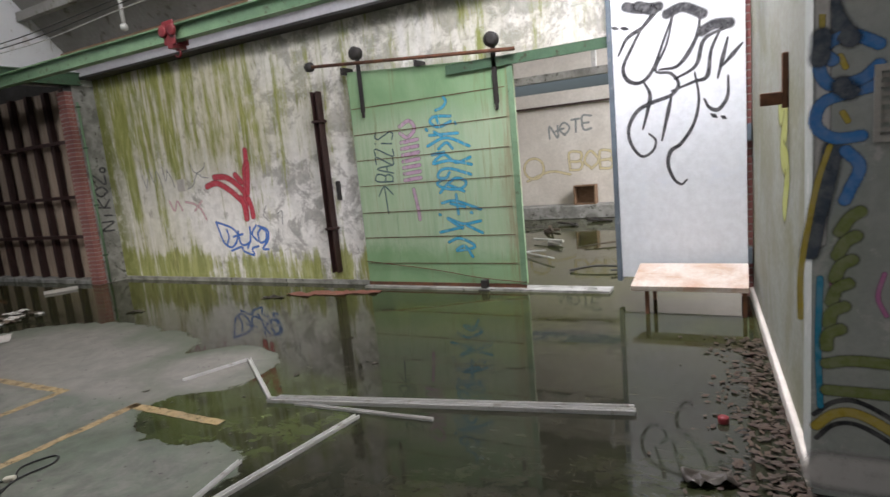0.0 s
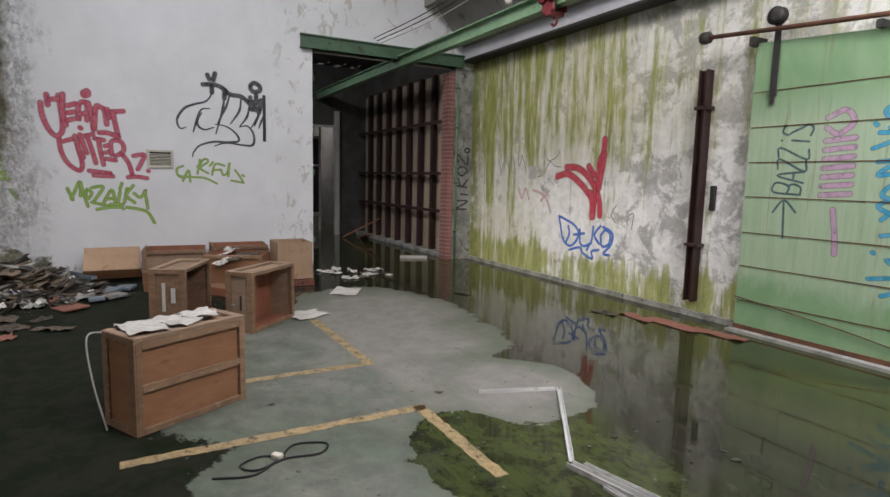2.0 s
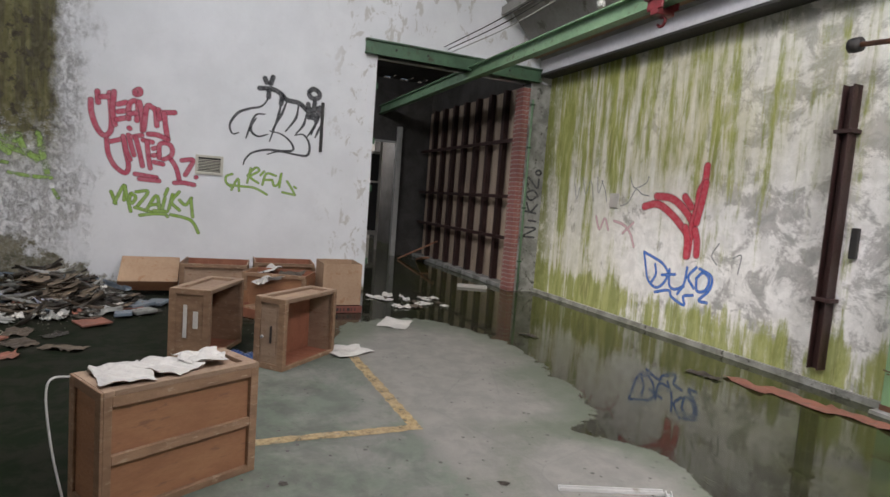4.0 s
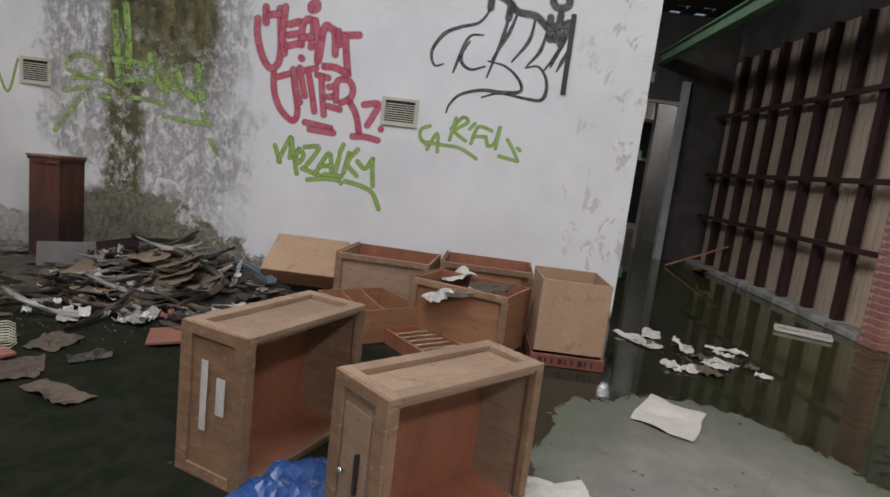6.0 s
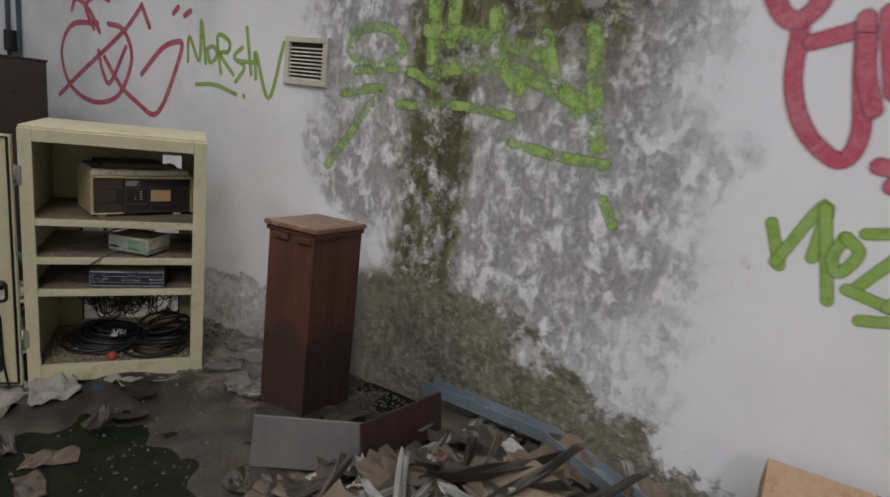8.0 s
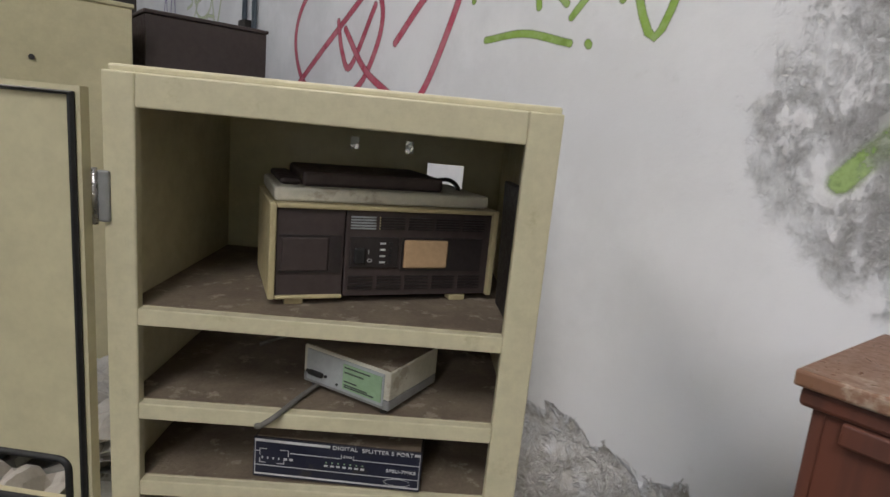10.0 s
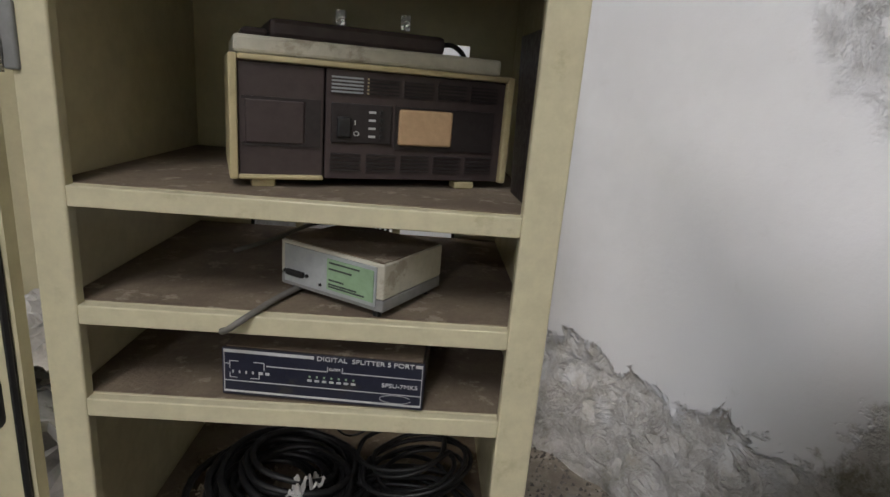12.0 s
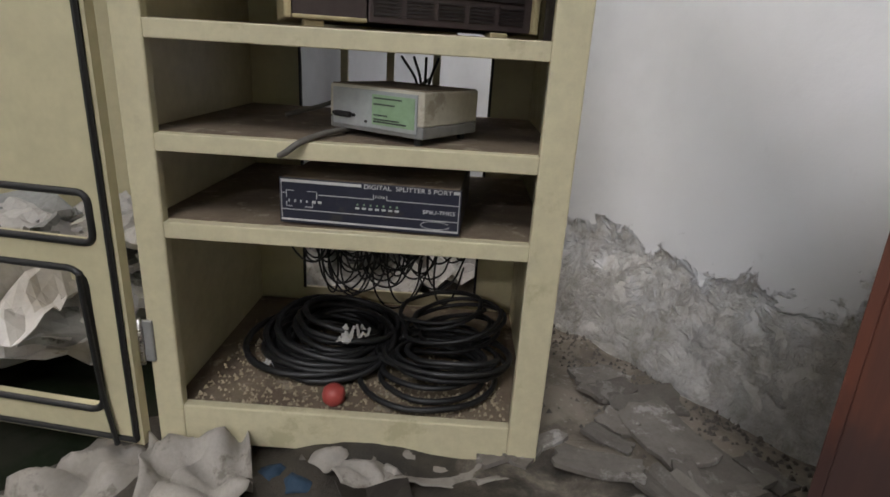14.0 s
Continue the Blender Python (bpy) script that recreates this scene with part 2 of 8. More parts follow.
def wet_floor():
    n = Nodes("painted_concrete_with_puddles")
    v = n.coords()
    big, mid, fine = n.noise(v, 0.9, 6, 0.6), n.noise(v, 5, 7, 0.7, 0.4), n.noise(v, 45, 4, 0.7)
    dry = None
    for e in ((-3.55, 3.2, 1.8, 1.35, 0), (-5.0, 4.25, 1.5, 0.95, 0), (-3.9, 4.1, 0.9, 0.95, 0), (-2.5, 4.2, 0.66, 0.64, 0), (-1.55, 2.65, 0.85, 0.5, 30), (1.4, 0.3, 2.2, 0.8, 0)):
        d = ellipse(n, *e)
        dry = d if dry is None else n.calc("MAXIMUM", dry, d)
    dry = n.calc("MINIMUM", dry, n.calc("MULTIPLY", ellipse(n, -1.7, 3.5, 0.55, 0.36, -10), -1.0))
    ragged = n.calc("MULTIPLY", n.calc("SUBTRACT", n.noise(v, 3.2, 9, 0.75, 0.5), 0.5), 0.5)
    ragged = n.calc("ADD", ragged, n.calc("MULTIPLY", n.calc("SUBTRACT", n.noise(v, 13, 6, 0.7, 0.3), 0.5), 0.13))
    shore = n.calc("ADD", dry, ragged)
    wet = n.span(shore, 0.035, 0.0)
    green = n.span(n.calc("ADD", shore, n.calc("MULTIPLY", n.calc("SUBTRACT", big, 0.5), 1.4)), 0.55, -0.05)
    # old green floor paint worn to grey concrete, algae towards the water
    col = n.mix(n.span(mid, 0.35, 0.65), (0.21, 0.20, 0.18), (0.165, 0.158, 0.143))
    col = n.mix(n.calc("MULTIPLY", green, 0.75), col, (0.075, 0.095, 0.062))
    painted = n.calc("MULTIPLY", n.span(n.calc("ADD", n.axis("Y"), n.calc("MULTIPLY", n.calc("SUBTRACT", mid, 0.5), 0.5)), 3.55, 3.4), n.span(n.noise(v, 1.7, 6, 0.7, 0.3), 0.36, 0.56, 0.25, 0.8))
    col = n.mix(painted, col, n.mix(n.span(mid, 0.4, 0.6), (0.105, 0.128, 0.098), (0.085, 0.098, 0.08)))
    col = n.mix(n.span(fine, 0.55, 0.8, 0, 0.4), col, (0.10, 0.10, 0.09))
    scratch = n.span(n.cells(n.coords("pos", (1, 1, 1)), 1.1, "DISTANCE_TO_EDGE"), 0.008, 0.0)
    col = n.mix(n.calc("MULTIPLY", scratch, 0.35), col, (0.12, 0.12, 0.11))
    bed = n.mix(n.span(mid, 0.35, 0.65), (0.013, 0.014, 0.009), (0.028, 0.027, 0.019))
    bed = n.mix(n.span(big, 0.46, 0.66, 0, 0.8), bed, (0.026, 0.032, 0.012))
    bed = n.mix(n.span(n.noise(v, 11, 6, 0.7), 0.55, 0.68, 0, 0.7), bed, (0.03, 0.028, 0.022))
    # standing water to the north; only damp, dark algae elsewhere
    y = n.axis("Y")
    pool = n.span(n.calc("ADD", y, n.calc("MULTIPLY", n.calc("SUBTRACT", big, 0.5), 3.0)), 2.3, 3.3)
    mossy = n.calc("MULTIPLY", n.span(y, 4.6, 6.6), n.span(n.noise(v, 2.1, 7, 0.72, 0.4), 0.36, 0.54))
    bed = n.mix(n.calc("MULTIPLY", mossy, 0.75), bed, (0.048, 0.054, 0.014))
    weed = n.calc("MULTIPLY", n.span(n.calc("ADD", ellipse(n, -1.55, 3.75, 1.2, 0.75, -10), ragged), -0.05, 0.25), n.span(mid, 0.36, 0.56))
    bed = n.mix(n.calc("MULTIPLY", weed, 0.75), bed, (0.052, 0.07, 0.022))
    algae = n.mix(n.span(mid, 0.4, 0.6), (0.010, 0.014, 0.008), (0.020, 0.020, 0.015))
    silt = n.noise(n.coords("pos", (3, 9, 1)), 3.0, 8, 0.78, 0.8)
    bed = n.mix(n.span(silt, 0.50, 0.60, 0, 0.65), bed, (0.016, 0.015, 0.009))
    bed = n.mix(n.calc("MULTIPLY", n.span(silt, 0.44, 0.36), n.span(y, 3.2, 5.0)), bed, (0.05, 0.05, 0.028))
    bed = n.mix(pool, algae, bed)
    n.set(Base_Color=n.mix(wet, col, bed), Roughness=n.mix(wet, (0.6, 0.6, 0.6), n.mix(pool, (0.42, 0.42, 0.42), n.mix(n.span(mid, 0.45, 0.65), (0.035, 0.035, 0.035), (0.15, 0.15, 0.15)))), IOR=n.span(pool, 0, 1, 1.05, 1.33))
    n.bump(n.calc("MULTIPLY", n.calc("SUBTRACT", 1.0, wet), n.calc("ADD", fine, mid)), 0.25, 0.006)
    return n.mat


WHITE_WALL, MOSSY_WALL, FLOOR = white_wall(), mossy_wall(), wet_floor()
# Whitish boards toned down to dark grey, which also cuts bounced light.
CEILING = surf("stained_roof_board_toned_down", (0.34, 0.33, 0.315), (0.25, 0.24, 0.225), 1.2, 0.85, 0.1, kind="pos", spots=(0.15, 0.135, 0.115), vary=0)
GREY_PLASTER = surf("dirty_grey_plaster", (0.38, 0.38, 0.36), (0.15, 0.15, 0.135), 3.5, 0.9, 0.4, kind="pos", spots=(0.065, 0.065, 0.05), vary=0)
# Plaster coloured near black: the unlit room's gloom is put into it.
GLOOM_WALL = surf("gloom_dark_plaster", (0.10, 0.095, 0.09), (0.06, 0.055, 0.05), 2.0, 0.9, 0.3, kind="pos", vary=0)
PALE_WALL = surf("pale_cream_plaster", (0.72, 0.68, 0.62), (0.60, 0.56, 0.50), 1.2, 0.85, 0.15, kind="pos", vary=0)
GREEN_STEEL = surf("green_painted_steel", (0.20, 0.33, 0.20), (0.15, 0.26, 0.16), 3, 0.5, 0.1, spots=(0.10, 0.12, 0.07), vary=0)
DARK_GREEN_STEEL = surf("dark_green_painted_steel", (0.075, 0.15, 0.085), (0.055, 0.11, 0.065), 3, 0.5, 0.1, spots=(0.05, 0.05, 0.03), vary=0)


def door_paint():
    """Green sheet-steel paint, bleached in its middle, with rust running down from the seams."""
    n = Nodes("faded_green_sheet_steel")
    v, z, x = n.coords(), n.axis("Z"), n.axis("X")
    broad, fine = n.noise(n.coords("pos", (1.2, 1, 0.6)), 1.4, 6, 0.65, 0.4), n.noise(v, 40, 4, 0.7)
    drips = n.noise(n.coords("pos", (14, 1, 0.9)), 1.0, 6, 0.7, 0.3)
    col = n.mix(n.span(broad, 0.35, 0.65), (0.19, 0.33, 0.17), (0.25, 0.39, 0.22))
    zb = n.calc("ADD", z, n.calc("MULTIPLY", n.calc("SUBTRACT", broad, 0.5), 0.7))
    pale = n.calc("MULTIPLY", n.span(zb, 0.40, 0.62), n.span(zb, 2.45, 2.0))
    col = n.mix(n.calc("MULTIPLY", pale, n.span(drips, 0.3, 0.65, 0.45, 0.95)), col, (0.40, 0.50, 0.35))
    col = n.mix(n.span(drips, 0.56, 0.70, 0, 0.55), col, (0.20, 0.21, 0.09))
    rusty = n.calc("MULTIPLY", n.span(n.calc("ADD", x, n.calc("MULTIPLY", n.calc("SUBTRACT", fine, 0.5), 0.1)), -0.85, -0.62), n.span(drips, 0.42, 0.58))
    col = n.mix(n.calc("MULTIPLY", rusty, 0.6), col, (0.21, 0.13, 0.06))
    col = n.mix(n.span(fine, 0.62, 0.75, 0, 0.4), col, (0.14, 0.17, 0.09))
    n.set(Base_Color=col, Roughness=n.span(fine, 0.3, 0.7, 0.45, 0.65))
    n.bump(n.calc("ADD", broad, n.calc("MULTIPLY", fine, 0.3)), 0.15, 0.006)
    return n.mat


DOOR_GREEN = door_paint()
RUST = surf("rusted_steel", (0.16, 0.065, 0.03), (0.075, 0.035, 0.022), 8, 0.85, 0.4, vary=0)
BLACK_STEEL = surf("black_greasy_steel", (0.022, 0.022, 0.022), (0.035, 0.03, 0.027), 8, 0.55, 0.2)
BROWN_STEEL = surf("red_brown_painted_steel", (0.05, 0.022, 0.02), (0.035, 0.017, 0.015), 5, 0.5, 0.1)
BRICK = surf("painted_red_brick", (0.36, 0.15, 0.13), (0.28, 0.11, 0.10), 6, 0.85, 0.4, spots=(0.42, 0.36, 0.33), vary=0.2)
MORTAR = surf("grey_mortar", (0.40, 0.37, 0.34), (0.30, 0.28, 0.26), 12, 0.95, 0.5)

# ---- helpers of the build ----


def box(bm, x0, y0, z0, x1, y1, z1, m=None, bevel=0.0):
    """Adds a box, with optionally bevelled edges, to a bmesh."""
    vs = [bm.verts.new((x, y, z)) for x in (x0, x1) for y in (y0, y1) for z in (z0, z1)]
    fs = [bm.faces.new([vs[i] for i in f]) for f in ((0, 1, 3, 2), (4, 6, 7, 5), (0, 4, 5, 1), (2, 3, 7, 6), (0, 2, 6, 4), (1, 5, 7, 3))]
    if bevel:
        es = list({e for f in fs for e in f.edges})
        out = bmesh.ops.bevel(bm, geom=es, offset=bevel, segments=2, affect="EDGES", profile=0.5)
        vs = list({v for f in out["faces"] for v in f.verts} | {v for v in vs if v.is_valid})
    if m is not None:
        bmesh.ops.transform(bm, matrix=m, verts=[v for v in vs if v.is_valid])
    return bm


def tube(bm, path, r, sides=8, closed=False):
    """A round bar along a list of points."""
    pts = [Vector(p) for p in path]
    rings = []
    side = None
    for i, p in enumerate(pts):
        a, b = pts[i - 1] if i or closed else p, pts[(i + 1) % len(pts)] if i + 1 < len(pts) or closed else p
        way = (b - a).normalized()
        side = (side - way * side.dot(way)).normalized() if side is not None and (side - way * side.dot(way)).length > 1e-4 else way.orthogonal().normalized()
        up = way.cross(side)
        rings.append([bm.verts.new(p + r * (math.cos(k * math.tau / sides) * side + math.sin(k * math.tau / sides) * up)) for k in range(sides)])
    for i in range(len(rings) - (0 if closed else 1)):
        a, b = rings[i], rings[(i + 1) % len(rings)]
        for k in range(sides):
            bm.faces.new((a[k], a[(k + 1) % sides], b[(k + 1) % sides], b[k]))
    if not closed:
        bm.faces.new(rings[0][::-1])
        bm.faces.new(rings[-1])
    return bm


def turned(bm, profile, sides=20, m=None):
    """A turned body from (radius, height) pairs."""
    rings = [[bm.verts.new((r * math.cos(k * math.tau / sides), r * math.sin(k * math.tau / sides), z)) for k in range(sides)] for r, z in profile]
    for a, b in zip(rings, rings[1:]):
        for k in range(sides):
            bm.faces.new((a[k], a[(k + 1) % sides], b[(k + 1) % sides], b[k]))
    bm.faces.new(rings[0][::-1])
    bm.faces.new(rings[-1])
    if m is not None:
        bmesh.ops.transform(bm, matrix=m, verts=[v for r in rings for v in r])
    return bm


def ribbon(bm, pts, width, at, taper=False):
    """A flat band along 2D points with rounded ends; at(u, v) gives its place on a surface.
    Its map holds how deep inside the band a place lies: along it in x, across it in y."""
    pts = [Vector(p) for p in pts]
    half = width * 0.5
    pts = [pts[0] + (pts[0] - pts[1]).normalized() * half * 0.8, *pts, pts[-1] + (pts[-1] - pts[-2]).normalized() * half * 0.8]
    depth = bm.loops.layers.uv.verify()
    run = [0.0]
    for a, b in zip(pts, pts[1:]):
        run.append(run[-1] + (b - a).length)
    rows = []
    for i, p in enumerate(pts):
        d = pts[min(i + 1, len(pts) - 1)] - pts[max(i - 1, 0)]
        d = Vector((-d.y, d.x)).normalized() if d.length else Vector((0, 1))
        w = half * ((1.05 - abs(2 * i / (len(pts) - 1) - 1) * 0.6) if taper else 1)
        inside = min(1.0, min(run[i], run[-1] - run[i]) / half)
        rows.append([(bm.verts.new(at(*(p + d * w * k))), (inside, 1 - abs(k))) for k in (1, 0, -1)])
    for a, b in zip(rows, rows[1:]):
        for k in (0, 1):
            corners = (a[k], a[k + 1], b[k + 1], b[k])
            f = bm.faces.new([c[0] for c in corners])
            for loop, c in zip(f.loops, corners):
                loop[depth].uv = c[1]


def smooth_line(pts, steps=6):
    """A Catmull-Rom curve through 2D or 3D points."""
    p = [Vector(q) for q in pts]
    p = [2 * p[0] - p[1], *p, 2 * p[-1] - p[-2]]
    out = []
    for a, b, c, d in zip(p, p[1:], p[2:], p[3:]):
        for k in range(steps):
            t = k / steps
            out.append(0.5 * (2 * b + (c - a) * t + (2 * a - 5 * b + 4 * c - d) * t * t + (3 * b - a - 3 * c + d) * t**3))
    return out + [p[-2]]


def mesh(name, bm, material, smooth=False):
    data = bpy.data.meshes.new(name)
    bmesh.ops.recalc_face_normals(bm, faces=bm.faces)
    bm.to_mesh(data)
    bm.free()
    data.materials.append(material)
    if smooth:
        data.shade_smooth()
    return data


def part(name, bm, material, parent, label="", smooth=False, at=None):
    ob = new(name, mesh(name, bm, material, smooth))
    ob.parent = parent
    if at is not None:
        ob.matrix_basis = at
    return tagged(ob, label)


def thing(name, label, category, m, group=""):
    ob = new(name)
    ob.empty_display_size = 0.1
    ob.matrix_basis = m
    return tagged(ob, label, category, group)


def solid(name, bm, material, label, category, m=None, group="", kind="", smooth=False):
    ob = new(name, mesh(name, bm, material, smooth))
    if m is not None:
        ob.matrix_basis = m
    return tagged(ob, label, category, group, kind)


def B(*boxes, bevel=0.0):
    bm = bmesh.new()
    for b in boxes:
        box(bm, *b, bevel=bevel)
    return bm


def structure(name, material, *boxes, label="", category="wall", m=None):
    return solid(name, B(*boxes), material, label, category, m, kind="structure")


# ---- the large structure ----
XA, YB = -8.42, 7.44  # faces of the white wall and of the mossy wall
structure("floor", FLOOR, (-24, -9.3, -0.2, 5, 17, 0), label="wet concrete floor with puddles and worn paint", category="floor")
structure("wall_west", WHITE_WALL, (XA - 0.25, -9, 0, XA, 4.44, 7), (XA - 0.25, 4.44, 3.48, XA, 6.9, 7), (XA - 0.25, 6.9, 3.48, XA, YB, 7),
          label="white painted plaster wall with damp, moss and graffiti")
structure("wall_west_pier", GREY_PLASTER, (XA - 0.24, 7.06, 0, XA - 0.003, YB, 3.48), label="grimy grey plaster pier beside the opening")
structure("wall_north", MOSSY_WALL, (XA - 0.25, YB, 0, -2.62, YB + 0.25, 3.6), (-2.62, YB, 2.72, 1.86, YB + 0.25, 3.6), (1.86, YB, 0, 2.6, YB + 0.25, 3.6),
          label="lime plaster wall streaked with green moss")
WALL_C = pose(1.85, YB, 0, 0, 0, 3.3)
structure("wall_east", surf("olive_and_grey_paint", (0.24, 0.24, 0.16), (0.33, 0.34, 0.31), 1.6, 0.8, 0.2, vary=0), (0, -3.68, 0, 0.25, 0, 7), label="painted wall covered in graffiti", m=WALL_C)
# The window opening is made up to let the east fill in.
structure("wall_east_near", PALE_WALL, (2.8, -0.9, 0, 3.05, 3.76, 7), (2.8, -9, 0, 3.05, -5.5, 7), (2.8, -5.5, 0, 3.05, -0.9, 0.9), (2.8, -5.5, 4.2, 3.05, -0.9, 7), label="pale wall with a wide window opening added out of view")
structure("wall_east_pier", surf("grey_green_masonry_paint", (0.44, 0.46, 0.44), (0.36, 0.39, 0.36), 2.0, 0.75, 0.15, kind="pos", spots=(0.50, 0.50, 0.48), vary=0), (2.03, 3.76, 0, 3.05, 4.1, 7), label="grey pier covered in graffiti")
structure("wall_south", PALE_WALL, (XA - 0.25, -9.3, 0, 5, -9, 7), label="pale plaster wall at the back of the hall")

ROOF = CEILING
# Hole at x 0.3 to 1.75 is added, unseen, for the leaf's lamp.
structure("ceiling_slope", ROOF, (XA, 0, 0, 0.3, 4.45, 0.08), (1.75, 0, 0, 2.6, 4.45, 0.08), (0.3, 0, 0, 1.75, 1.9, 0.08), (0.3, 3.7, 0, 1.75, 4.45, 0.08), label="sloping white roof boards toned down to grey", category="ceiling", m=pose(0, YB - 0.02, 3.60, 180 - 48, 0, 0) @ Matrix.Diagonal((1, 1, -1, 1)))
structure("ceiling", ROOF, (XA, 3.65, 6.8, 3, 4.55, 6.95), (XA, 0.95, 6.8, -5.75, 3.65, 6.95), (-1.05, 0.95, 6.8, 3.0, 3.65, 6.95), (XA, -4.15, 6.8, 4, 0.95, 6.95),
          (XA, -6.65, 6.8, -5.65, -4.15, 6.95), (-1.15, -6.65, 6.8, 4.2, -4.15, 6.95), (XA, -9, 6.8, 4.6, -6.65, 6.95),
          label="white roof, toned down to grey, with unseen skylight openings", category="ceiling")
structure("gutter_board", surf("grey_gutter_sheet", (0.60, 0.60, 0.64), (0.50, 0.50, 0.54), 1.5, 0.6, 0.1, vary=0), (XA, 7.20, 3.62, 1.8, 7.24, 3.84), label="grey sheet gutter board along the wall top", category="trim")
structure("gutter_trim", BLACK_STEEL, (XA, 7.18, 3.585, 1.8, 7.44, 3.62), label="dark drip edge under the gutter board", category="trim")

# the next hall, behind the sliding door
structure("wall_next_hall", PALE_WALL, (-6, 14.6, 0, 8, 14.8, 2.97), (-6, 14.6, 3.3, 8, 14.8, 6), label="pale wall of the next hall with faint graffiti")
structure("wall_next_hall_west", PALE_WALL, (-6.2, 7.69, 0, -6, 14.6, 6), label="plain plaster wall")
structure("wall_next_hall_east", PALE_WALL, (8, 7.69, 0, 8.2, 14.6, 6), label="plain plaster wall")
structure("ceiling_next_hall", ROOF, (-6, 7.69, 5.8, 8, 9.4, 5.95), (-6, 13.4, 5.8, 8, 14.6, 5.95), (-6, 9.4, 5.8, 2.5, 13.4, 5.95), (6.8, 9.4, 5.8, 8, 13.4, 5.95), label="white roof of the next hall, toned down to grey", category="ceiling")

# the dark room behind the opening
structure("wall_dark_north", GLOOM_WALL, (-22, 7.22, 0, XA - 0.25, 7.42, 4.2), label="wall of the unlit room, its gloom put into the colour")
structure("wall_dark_south", GLOOM_WALL, (-22, 2.4, 0, XA - 0.25, 2.6, 4.2), label="wall of the unlit room, its gloom put into the colour")
structure("wall_dark_end", PALE_WALL, (-22.2, 2.6, 0, -22, 7.4, 4.2), label="far wall of the unlit room")
# The gap at y 3.2 to 3.7 is added, unseen, for that lamp.
structure("ceiling_dark_room", GLOOM_WALL, (-12.9, 3.7, 4.2, XA - 0.25, 7.42, 4.35), (-12.9, 2.4, 4.2, XA - 0.25, 3.2, 4.35), (-12.9, 3.2, 4.2, -11.4, 3.7, 4.35), (-9.4, 3.2, 4.2, XA - 0.25, 3.7, 4.35),
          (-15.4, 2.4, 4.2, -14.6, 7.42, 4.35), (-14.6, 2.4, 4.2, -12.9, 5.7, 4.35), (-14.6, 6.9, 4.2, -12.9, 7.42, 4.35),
          *((-14.6, 5.7 + 0.42 * k, 4.2, -12.9, 5.92 + 0.42 * k, 4.24) for k in range(3)), *((-14.5 + 0.55 * k, 5.7, 4.245, -14.2 + 0.55 * k, 6.9, 4.29) for k in range(3)), (-22, 2.4, 4.2, -17.6, 7.42, 4.35), (-17.6, 2.4, 4.2, -15.4, 4.8, 4.35), label="ceiling of the unlit room, its gloom put into the colour", category="ceiling")

# ---- materials of the things ----
WOOD = surf("orange_brown_plywood", (0.34, 0.17, 0.085), (0.26, 0.12, 0.06), 3, 0.6, 0.15, stretch=(1, 1, 4), spots=(0.20, 0.10, 0.06), vary=0.2)
WOOD_IN = surf("red_brown_plywood", (0.33, 0.13, 0.075), (0.24, 0.09, 0.05), 3, 0.6, 0.12, stretch=(3, 1, 1), vary=0.15)
WOOD_DUSTY = surf("dusty_grey_brown_wood", (0.36, 0.25, 0.17), (0.27, 0.18, 0.12), 5, 0.8, 0.2, stretch=(1, 1, 3), spots=(0.22, 0.12, 0.07), vary=0.2)
WOOD_FRAME = surf("worn_brown_batten", (0.30, 0.185, 0.11), (0.20, 0.115, 0.065), 6, 0.65, 0.25, stretch=(1, 1, 3), spots=(0.34, 0.25, 0.17), vary=0.2)
def damp_veneer():
    n = Nodes("damp_red_brown_veneer")
    v = n.coords("pos", (7, 7, 0.7))
    grain, z = n.noise(v, 3, 5, 0.6, 0.3), n.axis("Z")
    col = n.mix(n.span(grain, 0.3, 0.7), (0.095, 0.030, 0.017), (0.052, 0.018, 0.011))
    tide = n.calc("ADD", z, n.calc("MULTIPLY", n.calc("SUBTRACT", n.noise(n.coords("pos", (1, 1, 0.4)), 9, 5, 0.7), 0.5), 0.5))
    col = n.mix(n.span(tide, 0.52, 0.38, 0, 0.9), col, (0.028, 0.013, 0.011))
    n.set(Base_Color=col, Roughness=n.span(grain, 0.3, 0.7, 0.5, 0.68))
    n.bump(grain, 0.08, 0.003)
    return n.mat


MAHOGANY = damp_veneer()
OLD_VENEER = surf("old_dark_veneer", (0.13, 0.042, 0.022), (0.085, 0.027, 0.016), 3, 0.42, 0.1, stretch=(6, 6, 0.6), spots=(0.05, 0.018, 0.012), vary=0)
CARDBOARD = surf("tan_fibreboard", (0.42, 0.285, 0.185), (0.35, 0.225, 0.14), 2.5, 0.8, 0.08, spots=(0.30, 0.17, 0.09), vary=0.12)
SCRAP = surf("wet_cardboard_scrap", (0.17, 0.128, 0.088), (0.075, 0.058, 0.043), 3, 0.75, 0.3, spots=(0.07, 0.055, 0.045), vary=0.45)
SCRAP_DARK = surf("soaked_dark_cardboard", (0.06, 0.05, 0.038), (0.036, 0.03, 0.024), 5, 0.5, 0.3, vary=0.4)
PAPER = surf("crumpled_white_paper", (0.58, 0.56, 0.52), (0.46, 0.44, 0.41), 4, 0.85, 0.2, spots=(0.5, 0.47, 0.42), vary=0.15)
PLASTIC_BAG = surf("thin_white_plastic", (0.62, 0.61, 0.58), (0.45, 0.43, 0.40), 5, 0.35, 0.2, spots=(0.3, 0.27, 0.22), vary=0.2)
CREAM = surf("cream_enamelled_steel", (0.58, 0.53, 0.34), (0.52, 0.47, 0.30), 1.5, 0.4, 0.03, vary=0)
